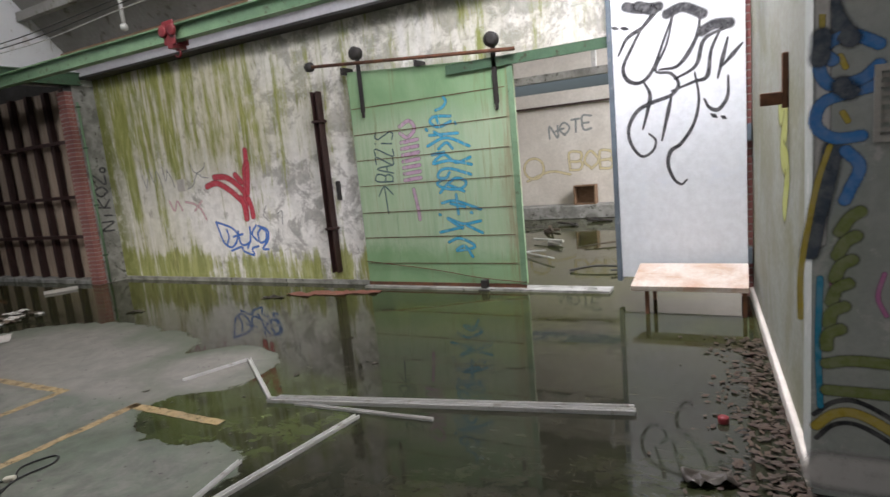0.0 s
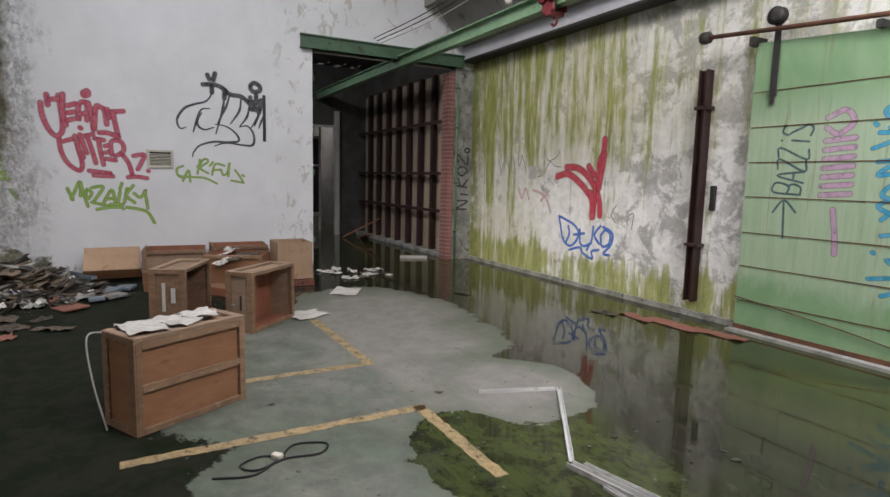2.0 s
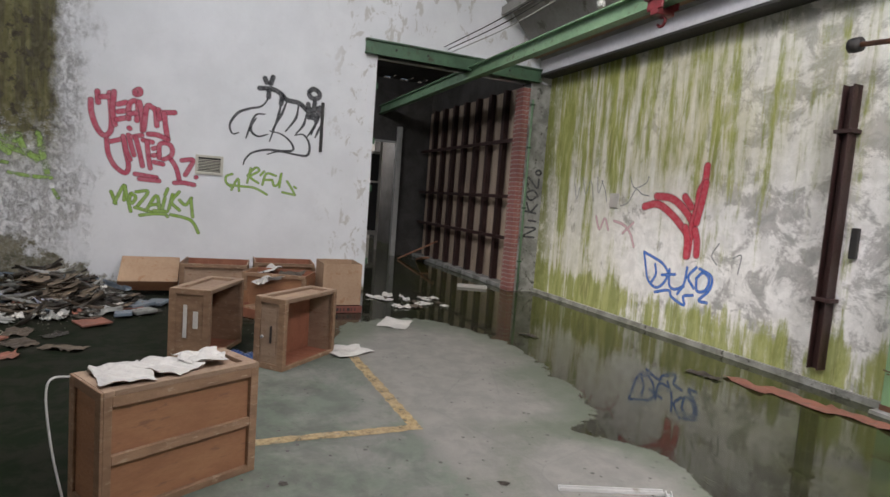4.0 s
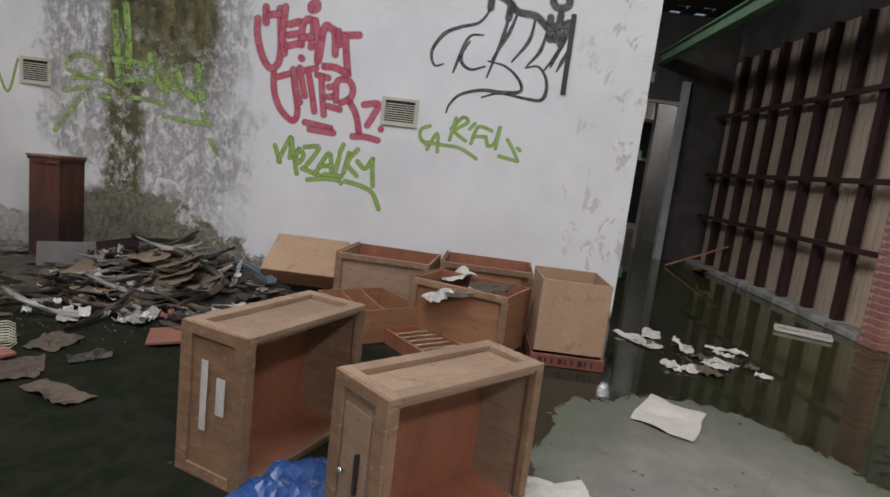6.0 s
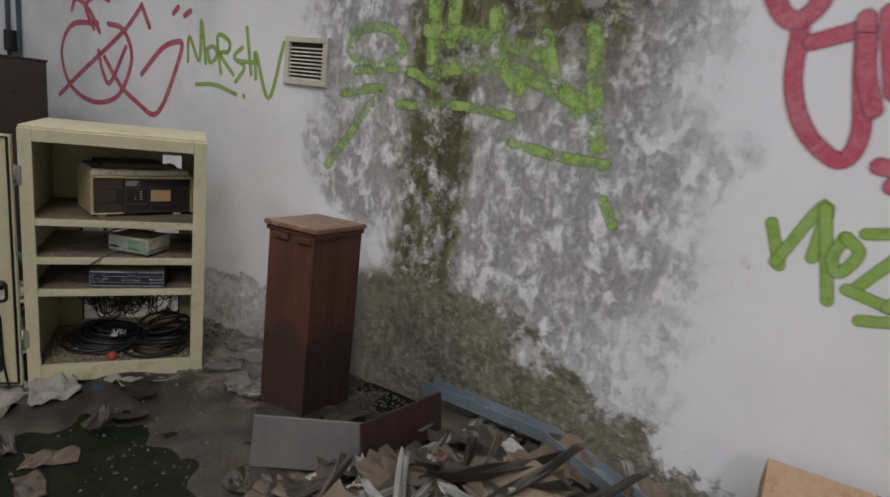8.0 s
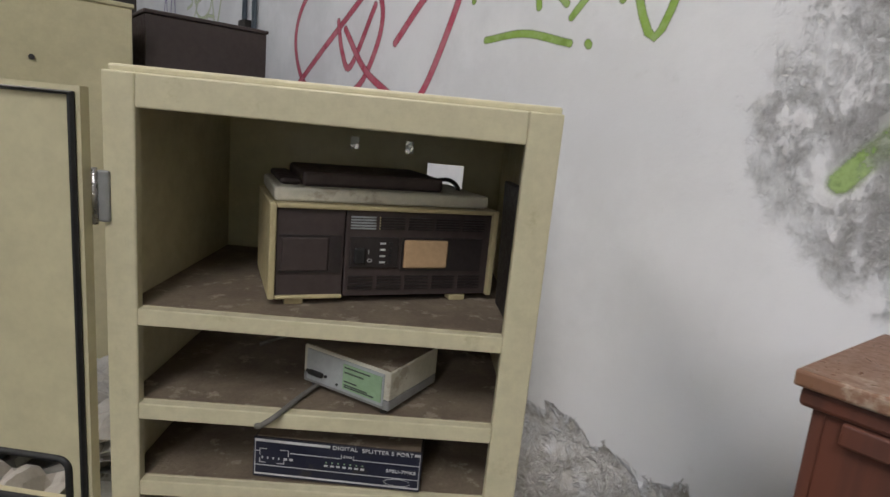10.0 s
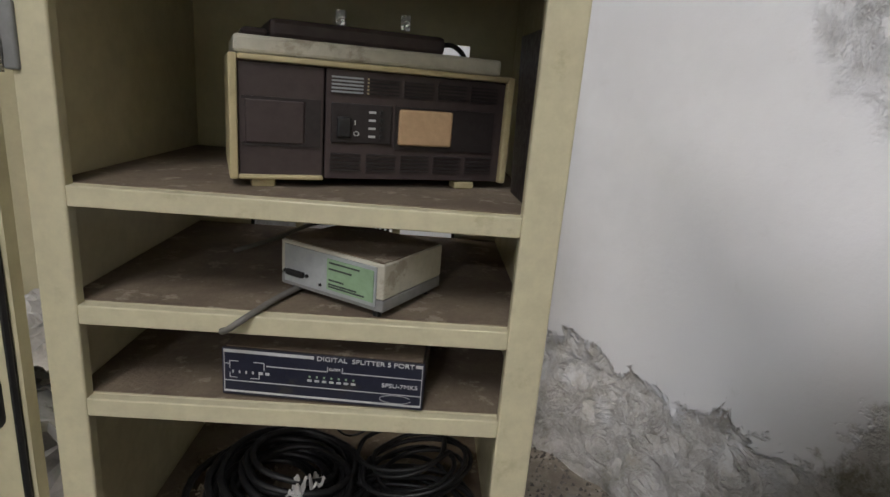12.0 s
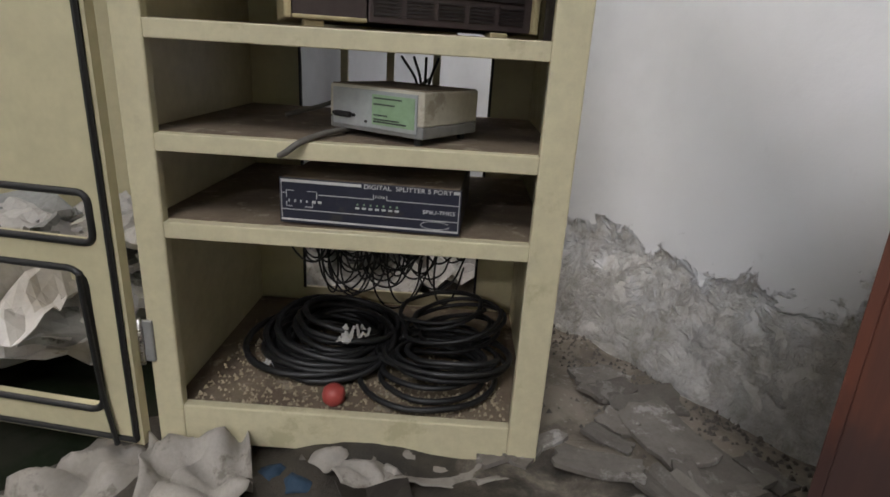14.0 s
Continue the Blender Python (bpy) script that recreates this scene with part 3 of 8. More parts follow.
CREAM_EDGE = surf("cream_enamel_chipped", (0.62, 0.57, 0.38), (0.56, 0.51, 0.34), 2.5, 0.42, 0.06, spots=(0.44, 0.40, 0.25), vary=0)
DUST = surf("brown_dust", (0.20, 0.155, 0.105), (0.13, 0.095, 0.065), 9, 0.95, 0.35, spots=(0.27, 0.23, 0.17), vary=0)
RUBBER = plain("black_rubber", (0.012, 0.012, 0.012), 0.5)
BROWN_PLASTIC = surf("brown_moulded_plastic", (0.052, 0.036, 0.033), (0.042, 0.029, 0.027), 3, 0.55, 0.04, vary=0)
BROWN_DARK = plain("dark_brown_plastic", (0.022, 0.016, 0.015), 0.55)
BEIGE_PLASTIC = surf("yellowed_beige_plastic", (0.50, 0.42, 0.23), (0.42, 0.36, 0.20), 4, 0.5, 0.05, vary=0)
PALE_PLASTIC = surf("dusty_pale_plastic", (0.58, 0.56, 0.46), (0.47, 0.44, 0.35), 4, 0.55, 0.05, spots=(0.33, 0.29, 0.22), vary=0)
GREY_PLASTIC = plain("light_grey_panel", (0.40, 0.42, 0.42), 0.5)
MID_GREY = plain("mid_grey_plastic", (0.26, 0.26, 0.25), 0.5)
NAVY = surf("dark_navy_panel", (0.012, 0.014, 0.03), (0.016, 0.018, 0.035), 6, 0.45, 0.05, spots=(0.03, 0.028, 0.03), vary=0)
LETTER = plain("white_print", (0.62, 0.62, 0.60), 0.6)
LABEL_GREEN = plain("pale_green_label", (0.30, 0.45, 0.27), 0.6)
LABEL_TAN = surf("tan_paper_label", (0.55, 0.38, 0.21), (0.47, 0.31, 0.17), 6, 0.8, 0.1, vary=0)
DARK_PRINT = plain("dark_print", (0.05, 0.06, 0.05), 0.7)
CHROME = plain("dull_zinc", (0.55, 0.54, 0.52), 0.3, 1.0)
ALU = surf("weathered_white_aluminium", (0.62, 0.62, 0.60), (0.50, 0.50, 0.48), 4, 0.45, 0.05, spots=(0.35, 0.33, 0.29))
BLUE_STEEL = surf("blue_grey_sheet_steel", (0.15, 0.19, 0.23), (0.11, 0.135, 0.16), 4, 0.4, 0.1, spots=(0.20, 0.22, 0.24), vary=0)
RED_PAINT_STEEL = surf("red_painted_iron", (0.22, 0.022, 0.03), (0.14, 0.015, 0.02), 8, 0.45, 0.15, vary=0)
YELLOW_LINE = surf("worn_yellow_floor_paint", (0.38, 0.275, 0.135), (0.30, 0.22, 0.12), 5, 0.7, 0.2, spots=(0.22, 0.18, 0.12), vary=0, kind="pos")


def wear(material, lo, hi, scale=14.0):
    """Lets paint flake off in patches."""
    n = Nodes("unused")
    bpy.data.materials.remove(n.mat)
    n.mat, n.t = material, material.node_tree
    n.bsdf = n.t.nodes["Principled BSDF"]
    flakes = n.span(n.noise(n.coords(), scale, 6, 0.75), lo, hi)
    for link in n.bsdf.inputs["Alpha"].links:
        flakes = n.calc("MULTIPLY", flakes, link.from_socket)
    n.set(Alpha=flakes)
    return material


wear(YELLOW_LINE, 0.12, 0.62, 14.0)
TERRACOTTA = surf("red_clay_tile", (0.28, 0.11, 0.075), (0.20, 0.085, 0.06), 6, 0.8, 0.2, spots=(0.15, 0.09, 0.07), vary=0.2)
VENT_CREAM = surf("cream_plastic_vent", (0.56, 0.54, 0.46), (0.48, 0.46, 0.39), 4, 0.5, 0.05, spots=(0.36, 0.33, 0.26), vary=0)

# ---- setting details: lintel, beam, rails, ribbed wall ----


def i_beam(bm, x0, x1, y, z, h, w, web=0.012, flange=0.018):
    box(bm, x0, y - w / 2, z, x1, y + w / 2, z + flange)
    box(bm, x0, y - w / 2, z + h - flange, x1, y + w / 2, z + h)
    box(bm, x0, y - web / 2, z + flange, x1, y + web / 2, z + h - flange)


lintel = thing("lintel_beam", "dark green steel lintel over the wall opening", "beam", pose(XA + 0.03, 0, 0))
bm = bmesh.new()
box(bm, -0.16, 4.24, 3.48, 0.06, 7.2, 3.5)
box(bm, -0.16, 4.24, 3.67, 0.06, 7.2, 3.69)
box(bm, 0.012, 4.24, 3.5, 0.03, 7.2, 3.67)
part("steel_section", bm, DARK_GREEN_STEEL, lintel)
for y in (4.7, 5.2, 6.6):
    part("bolt", turned(bmesh.new(), ((0.018, 0), (0.018, 0.014), (0.008, 0.018)), 6, pose(0.03, y, 3.585, 0, 90, 0)), BLACK_STEEL, lintel)

beam = thing("monorail_beam", "light green steel monorail beam running through the opening", "beam", pose(0, 5.93, 3.345))
bm = bmesh.new()
i_beam(bm, -15.5, 2.2, 0, 0, 0.185, 0.12)
part("steel_section", bm, GREEN_STEEL, beam)
for x in (-3.0, 1.6):
    part("hanger_rod", tube(bmesh.new(), ((x, 0, 0.185), (x, 0, 1.6)), 0.025), ALU, beam)
trolley = thing("hoist_trolley", "red iron hoist trolley hanging on the beam", "hoist", pose(-4.27, 5.93, 3.35))
part("body", B((-0.1, -0.1, -0.06, 0.1, -0.075, 0.22), (-0.1, 0.075, -0.06, 0.1, 0.1, 0.22), (-0.05, -0.1, -0.1, 0.05, 0.1, -0.045), bevel=0.012), RED_PAINT_STEEL, trolley)
for sx in (-0.075, 0.075):
    for sy in (-0.09, 0.09):
        part("wheel", turned(bmesh.new(), ((0.055, -0.02), (0.07, -0.012), (0.07, 0.012), (0.05, 0.02)), 16, pose(sx, sy * 1.25, 0.1, 90, 0, 0)), RED_PAINT_STEEL, trolley, smooth=True)
part("hook", tube(bmesh.new(), [(0.045 * math.sin(a), 0, -0.15 + 0.04 * math.cos(a)) for a in np.linspace(-0.3, 4.4, 14)], 0.014), RED_PAINT_STEEL, trolley, smooth=True)

for k in range(3):
    solid("roof_cable", tube(bmesh.new(), smooth_line([(XA, 5.6 - 0.06 * k, 3.72 + 0.03 * k), (-6.6, 5.66 - 0.06 * k, 3.70 + 0.04 * k), (-4.5, 5.7 - 0.05 * k, 3.80 + 0.04 * k), (-2.0, 5.7 - 0.06 * k, 3.78 + 0.05 * k), (1.8, 5.7, 3.84 + 0.05 * k)], 6), 0.007, 6), BLACK_STEEL if k else ALU, "thin cable slung along the roof slope", "cable", group="roof cables", smooth=True)
purlin = thing("ceiling_batten", "white painted batten, toned down to grey, under the roof slope", "beam", pose(0, 6.45, 4.42))
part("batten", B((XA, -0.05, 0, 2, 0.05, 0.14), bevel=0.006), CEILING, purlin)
rafter = thing("roof_purlin", "dark stained timber purlin at the wall plate", "beam", pose(0, 7.05, 3.86))
part("batten", B((XA, -0.07, 0, 2, 0.07, 0.13), bevel=0.006), WOOD_FRAME, rafter)
lamp = thing("hanging_conduit", "white conduit with a cap hanging from the roof", "pipe", pose(-5.7, 6.3, 3.8))
part("tube", tube(bmesh.new(), ((0, 0, 0), (0, 0, 0.72)), 0.028), ALU, lamp, smooth=True)
part("cap", turned(bmesh.new(), ((0.03, -0.02), (0.05, 0), (0.05, 0.05), (0.03, 0.07))), ALU, lamp, smooth=True)

# ribbed wall in the unlit room
ribbed = thing("ribbed_partition", "partition of brown fibre panels with dark steel ribs", "partition", pose(-8.72, 7.15, 0))
PANEL = surf("ribbed_brown_panel", (0.50, 0.40, 0.32), (0.42, 0.33, 0.25), 1.0, 0.85, 0.2, stretch=(22, 1, 0.6), spots=(0.17, 0.13, 0.10), vary=0.15)
panel_bm = bmesh.new()
for k in range(10):
    box(panel_bm, 0.052 * k, 0.0 + 0.006 * (k % 2), 0, 0.052 * k + 0.052, 0.03, 3.4)
panel_mesh = mesh("panel", panel_bm, PANEL)
rib_mesh = mesh("rib", B((-0.02, -0.09, 0, 0.02, 0.012, 3.4), (-0.055, -0.1, 0, 0.055, -0.09, 3.4)), BROWN_STEEL)
rail_mesh = mesh("rail", B((-4.6, -0.15, -0.03, 0, -0.1, 0.03)), BROWN_STEEL)
for k in range(8):
    for nm, me, at in (("panel", panel_mesh, pose(-0.57 - 0.57 * k + 0.03, 0.014, 0.08)), ("rib", rib_mesh, pose(-0.57 * k - 0.02, 0.0, 0.08))):
        o = new(nm, me)
        o.parent, o.matrix_basis = ribbed, at
for z in (0.87, 1.59, 2.56):
    o = new("rail", rail_mesh)
    o.parent, o.matrix_basis = ribbed, pose(0, 0, z)
part("sill", B((-4.6, -0.22, 0, 0, 0.03, 0.08), bevel=0.01), GREY_PLASTER, ribbed)

structure("wall_dark_partition", GLOOM_WALL, (-13.5, 6.46, 0, -13.38, 7.22, 4.2), (-13.5, 2.6, 0, -13.38, 5.55, 4.2), (-13.5, 5.55, 2.75, -13.38, 6.46, 4.2), label="partition with a doorway, the unlit room's gloom put into its colour")
# White material in place of green, so the dimly lit post looks lit.
post = thing("door_post", "steel door post, lightened in colour to look lit", "door frame", pose(-13.35, 6.42, 0))
part("post", B((-0.07, -0.06, 0, 0.07, 0.06, 3.1), bevel=0.008), ALU, post)
part("jamb", B((-0.05, -0.9, 0, 0.05, -0.85, 2.75), (-0.05, -0.9, 2.7, 0.05, -0.06, 2.75)), ALU, post)
glazed = thing("glazed_screen", "pale framed screen with dark panes beyond the doorway", "screen", pose(-14.7, 5.1, 0))
part("frame", B((0, 0, 0, 0.05, 0.06, 3.2), (0, 0.62, 0, 0.05, 0.68, 3.2), (0, 1.24, 0, 0.05, 1.3, 3.2), (0, 0.06, 0.38, 0.05, 0.62, 0.5), (0, 0.68, 0.38, 0.05, 1.24, 0.5), (0, 0.06, 1.75, 0.05, 0.62, 1.8), (0, 0.68, 1.75, 0.05, 1.24, 1.8), (0, 0.06, 2.5, 0.05, 1.24, 2.56)), PALE_WALL, glazed)
for y in (0.06, 0.68):
    for z0, z1 in ((0.5, 1.75), (1.8, 2.5)):
        # Panes are opaque dark brown slabs.
        part("pane", B((0.015, y, z0, 0.025, y + 0.56, z1)), BROWN_DARK, glazed, "dark opaque pane")
structure("wall_far_room", PALE_WALL, (-18.6, 4.9, 0, -18.4, 5.75, 4.2), (-18.6, 6.75, 0, -18.4, 7.22, 4.2), (-18.6, 5.75, 2.3, -18.4, 6.75, 4.2), label="pale far wall with an open doorway")
far_door = thing("door_1", "dark half-glazed door in a pale frame", "door", pose(-18.45, 5.75, 0))
part("leaf", B((-0.06, 0.05, 0, -0.02, 0.95, 1.15), bevel=0.006), BROWN_STEEL, far_door)
part("frame", B((-0.08, 0, 0, 0.06, 0.05, 2.3), (-0.08, 0.95, 0, 0.06, 1.0, 2.3), (-0.08, 0.05, 1.15, 0.06, 0.95, 1.2)), PALE_WALL, far_door)
for k, (x, y, rz, tilt) in enumerate(((-12.35, 6.72, 55, 28), (-12.0, 6.72, -12, 9))):
    solid("broken_plank", B((-0.5, -0.085, -0.016, 0.5, 0.085, 0.016), bevel=0.004), surf("raw_orange_timber", (0.40, 0.20, 0.12), (0.30, 0.14, 0.08), 5, 0.8, 0.2, stretch=(1, 6, 6)) if k == 0 else bpy.data.materials["raw_orange_timber"],
          "broken orange timber plank lying against the partition", "plank", pose(x, y, 0.5 * math.sin(radians(tilt)) + 0.02, 0, -tilt, rz), "broken planks")

# edges of the opening
trim_a = thing("opening_edge_trim", "thin green steel angle on the wall edge", "trim", pose(XA, 4.44, 0))
part("angle", B((-0.25, 0, 0, -0.2, 0.012, 3.48)), DARK_GREEN_STEEL, trim_a)
for z in (0.4, 1.5, 2.2, 3.0):
    part("hinge", B((-0.03, 0.0, z, 0.0, 0.035, z + 0.09), bevel=0.004), DARK_GREEN_STEEL, trim_a)
conduit = thing("wall_conduit", "green painted conduit pipe with clips beside the bricks", "pipe", pose(XA + 0.02, 7.1, 0))
part("tube", tube(bmesh.new(), ((0, 0, 0.02), (0, 0, 3.2)), 0.02), GREEN_STEEL, conduit, smooth=True)
for z in (0.5, 1.4, 2.4, 3.1):
    part("clip", B((-0.02, -0.035, z, 0.026, 0.035, z + 0.03), bevel=0.003), DARK_GREEN_STEEL, conduit)

# sliding fire door on its inclined rail
SEAM_Z = (0.33, 0.68, 1.02, 1.38, 1.72, 2.06, 2.4)
door = thing("sliding_door", "faded green sheet-steel sliding door with rusty seams and graffiti", "sliding door", pose(-2.83, 7.3, 0))
W = 2.29
sheet = bmesh.new()
vs = [sheet.verts.new(p) for p in ((0, 0, 0.03), (W, 0, 0.07), (W, 0, 2.71), (0, 0, 2.88), (0, 0.07, 0.03), (W, 0.07, 0.07), (W, 0.07, 2.71), (0, 0.07, 2.88))]
for f in ((0, 1, 2, 3), (7, 6, 5, 4), (0, 4, 5, 1), (1, 5, 6, 2), (2, 6, 7, 3), (3, 7, 4, 0)):
    sheet.faces.new([vs[i] for i in f])
bmesh.ops.bevel(sheet, geom=sheet.edges[:], offset=0.008, segments=2, affect="EDGES", profile=0.5)
part("sheet", sheet, DOOR_GREEN, door)
for z in SEAM_Z:
    part("seam", B((0.02, -0.006, z - 0.004, W - 0.1, 0.004, z + 0.004)), RUST, door, "rusty folded seam")
for x, z0, z1 in ((0.55, 0.33, 0.98), (1.1, 0.67, 1.66), (0.75, 1.33, 2.3), (1.5, 0.33, 0.67), (1.62, 1.33, 1.98), (0.4, 1.98, 2.3), (1.3, 1.98, 2.6)):
    part("seam", B((x, -0.005, z0, x + 0.006, 0.004, z1)), DOOR_GREEN, door)
part("edge_strip", B((W - 0.06, -0.012, 0.07, W + 0.012, 0.0, 2.71), bevel=0.003), GREEN_STEEL, door)
part("bottom_strip", B((0, -0.01, 0.03, W, 0.0, 0.075)), RUST, door, "rusted bottom edge")
cable = smooth_line(((0.0, -0.02, 0.36), (0.5, -0.025, 0.31), (1.1, -0.02, 0.24), (1.7, -0.025, 0.15), (W, -0.02, 0.1)), 8)
part("wire", tube(bmesh.new(), cable, 0.006, 6), RUST, door)
for x, top, low in ((0.22, 3.08, 2.24), (2.09, 2.93, 2.12)):
    hanger = part("hanger_strap", B((x - 0.03, -0.03, low + 0.1, x + 0.03, -0.012, top), (x - 0.018, -0.03, low + 0.03, x + 0.018, -0.012, low + 0.1), bevel=0.004), BLACK_STEEL, door, "black iron hanger strap")
    part("roller", turned(bmesh.new(), ((0.03, -0.04), (0.085, -0.036), (0.07, -0.012), (0.07, 0.012), (0.085, 0.036), (0.03, 0.04)), 20, pose(x, -0.05, top, 90, 0, 0)), BLACK_STEEL, hanger, smooth=True)
part("floor_guide", B((1.72, -0.09, -0.02, 1.8, 0.0, 0.13), (1.69, -0.12, -0.02, 1.84, -0.02, 0.02), bevel=0.008), BLACK_STEEL, door, "black floor guide bracket")

rail = thing("door_rail", "black steel rail with a green bar carrying the sliding door", "rail", pose(-3.36, 7.22, 3.0))
part("round_bar", tube(bmesh.new(), ((0, 0, 0.02), (2.9, 0, -0.22)), 0.022, 12), RUST, rail, smooth=True)
part("flat_bar", B((2.0, 0.05, -0.37, 4.2, 0.085, -0.26)), DARK_GREEN_STEEL, rail)
part("end_stop", turned(bmesh.new(), ((0.06, -0.04), (0.065, 0), (0.06, 0.05)), 16, pose(0, 0, 0.02, 0, 90, 0)), BLACK_STEEL, rail, smooth=True)
for x in (0.5, 1.6):
    part("bracket", B((x, 0.0, -0.13 - 0.05 * x, x + 0.05, 0.22, -0.03 - 0.07 * x), bevel=0.004), BLACK_STEEL, rail)

post = thing("counterweight_channel", "dark red rusty steel channel fixed upright on the mossy wall", "channel", pose(-3.43, 7.36, 0))
part("channel", B((-0.05, -0.045, 0.18, -0.04, 0.07, 2.72), (0.04, -0.045, 0.18, 0.05, 0.07, 2.72), (-0.05, 0.02, 0.18, 0.05, 0.03, 2.72)), BROWN_STEEL, post)
for z in (0.8, 2.3):
    part("clamp", B((-0.085, -0.05, z, 0.085, 0.078, z + 0.035), bevel=0.004), BROWN_STEEL, post)
latch = thing("door_latch_box", "small dark steel latch plate on the wall", "latch", pose(-3.27, 7.42, 1.21))
part("plate", B((-0.03, -0.02, 0, 0.03, 0.02, 0.27), bevel=0.005), BLACK_STEEL, latch)

# bright hall behind the door: leaf, bench, far details
leaf = thing("steel_door_leaf", "pale blue-white steel door leaf with black graffiti, standing open", "door leaf", pose(0.55, 7.2, 0))
LEAF = surf("pale_blue_white_paint", (0.78, 0.81, 0.84), (0.73, 0.77, 0.81), 0.8, 0.5, 0.05, spots=(0.68, 0.72, 0.77), vary=0)
part("sheet", B((0.05, 0, 0.2, 1.26, 0.035, 3.5), bevel=0.005), LEAF, leaf)
part("edge", B((0, -0.02, 0.16, 0.05, 0.08, 3.5), bevel=0.005), BLUE_STEEL, leaf, "blue-grey steel edge")
for z in (0.35, 1.55):
    part("hinge", B((1.26, -0.02, z, 1.3, 0.06, z + 0.16), bevel=0.006), BLUE_STEEL, leaf)
bench = thing("rusty_plate_bench", "low bench made of a rust-stained steel plate on legs", "bench", pose(0.81, 6.45, 0))
RUSTY_WHITE = surf("rust_stained_white_plate", (0.70, 0.64, 0.57), (0.50, 0.32, 0.21), 3, 0.6, 0.15, spots=(0.62, 0.60, 0.56), vary=0)
plate = B((0, 0, 0, 1.0, 0.62, 0.02), (0, 0, -0.03, 1.0, 0.02, 0.0), bevel=0.004)
part("top", plate, RUSTY_WHITE, bench, at=pose(0, 0, 0.265, 9, 0, 0))
for x, y, hgt in ((0.12, 0.05, 0.27), (0.95, 0.05, 0.27), (0.12, 0.58, 0.355), (0.95, 0.58, 0.355)):
    part("leg", B((x, y, 0, x + 0.035, y + 0.035, hgt)), RUST, bench)

hall_box = thing("wooden_crate", "small brown wooden crate against the pale wall", "crate", pose(-1.75, 14.2, 0.3))
part("box", B((0, 0, 0, 0.5, 0.3, 0.03), (0, 0, 0.03, 0.03, 0.3, 0.42), (0.47, 0, 0.03, 0.5, 0.3, 0.42), (0.03, 0.27, 0.03, 0.47, 0.3, 0.42), (0, 0, 0.42, 0.5, 0.3, 0.45)), WOOD_FRAME, hall_box)
solid("low_ledge", B((-5, 14.0, 0, 4, 14.6, 0.3), bevel=0.02), GREY_PLASTER, "low concrete ledge along the pale wall", "ledge")
structure("wall_plate_next_hall", BROWN_STEEL, (-6, 14.5, 2.62, 8, 14.6, 2.66), label="dark line of a steel strip on the pale wall", category="trim")
cross = thing("roof_tie", "pale roof tie beam of the next hall", "beam", pose(0, 10.5, 2.75))
part("tie", B((-6, -0.06, 0, 8, 0.06, 0.12)), GREY_PLASTER, cross)
part("strut", B((-0.35, -0.03, 0.12, -0.28, 0.03, 0.9)), ALU, cross)
for k in range(26):
    bm = bmesh.new()
    r = random.Random(k)
    pts = [(r.uniform(-0.5, 0.5), r.uniform(-0.25, 0.25), r.uniform(0.0, 0.05)) for _ in range(5)]
    tube(bm, smooth_line(pts, 5), r.choice((0.008, 0.015, 0.025)), 5)
    x, y = r.uniform(-2.6, 1.4), r.uniform(8.2, 13.4)
    solid("debris_strip", bm, r.choice((BLACK_STEEL, SCRAP_DARK, ALU, SCRAP)), "bent strip of debris on the hall floor", "debris", pose(x, y, 0.02, 0, 0, r.uniform(0, 360)), "debris in the next hall")

# ---- drawers and boxes ----


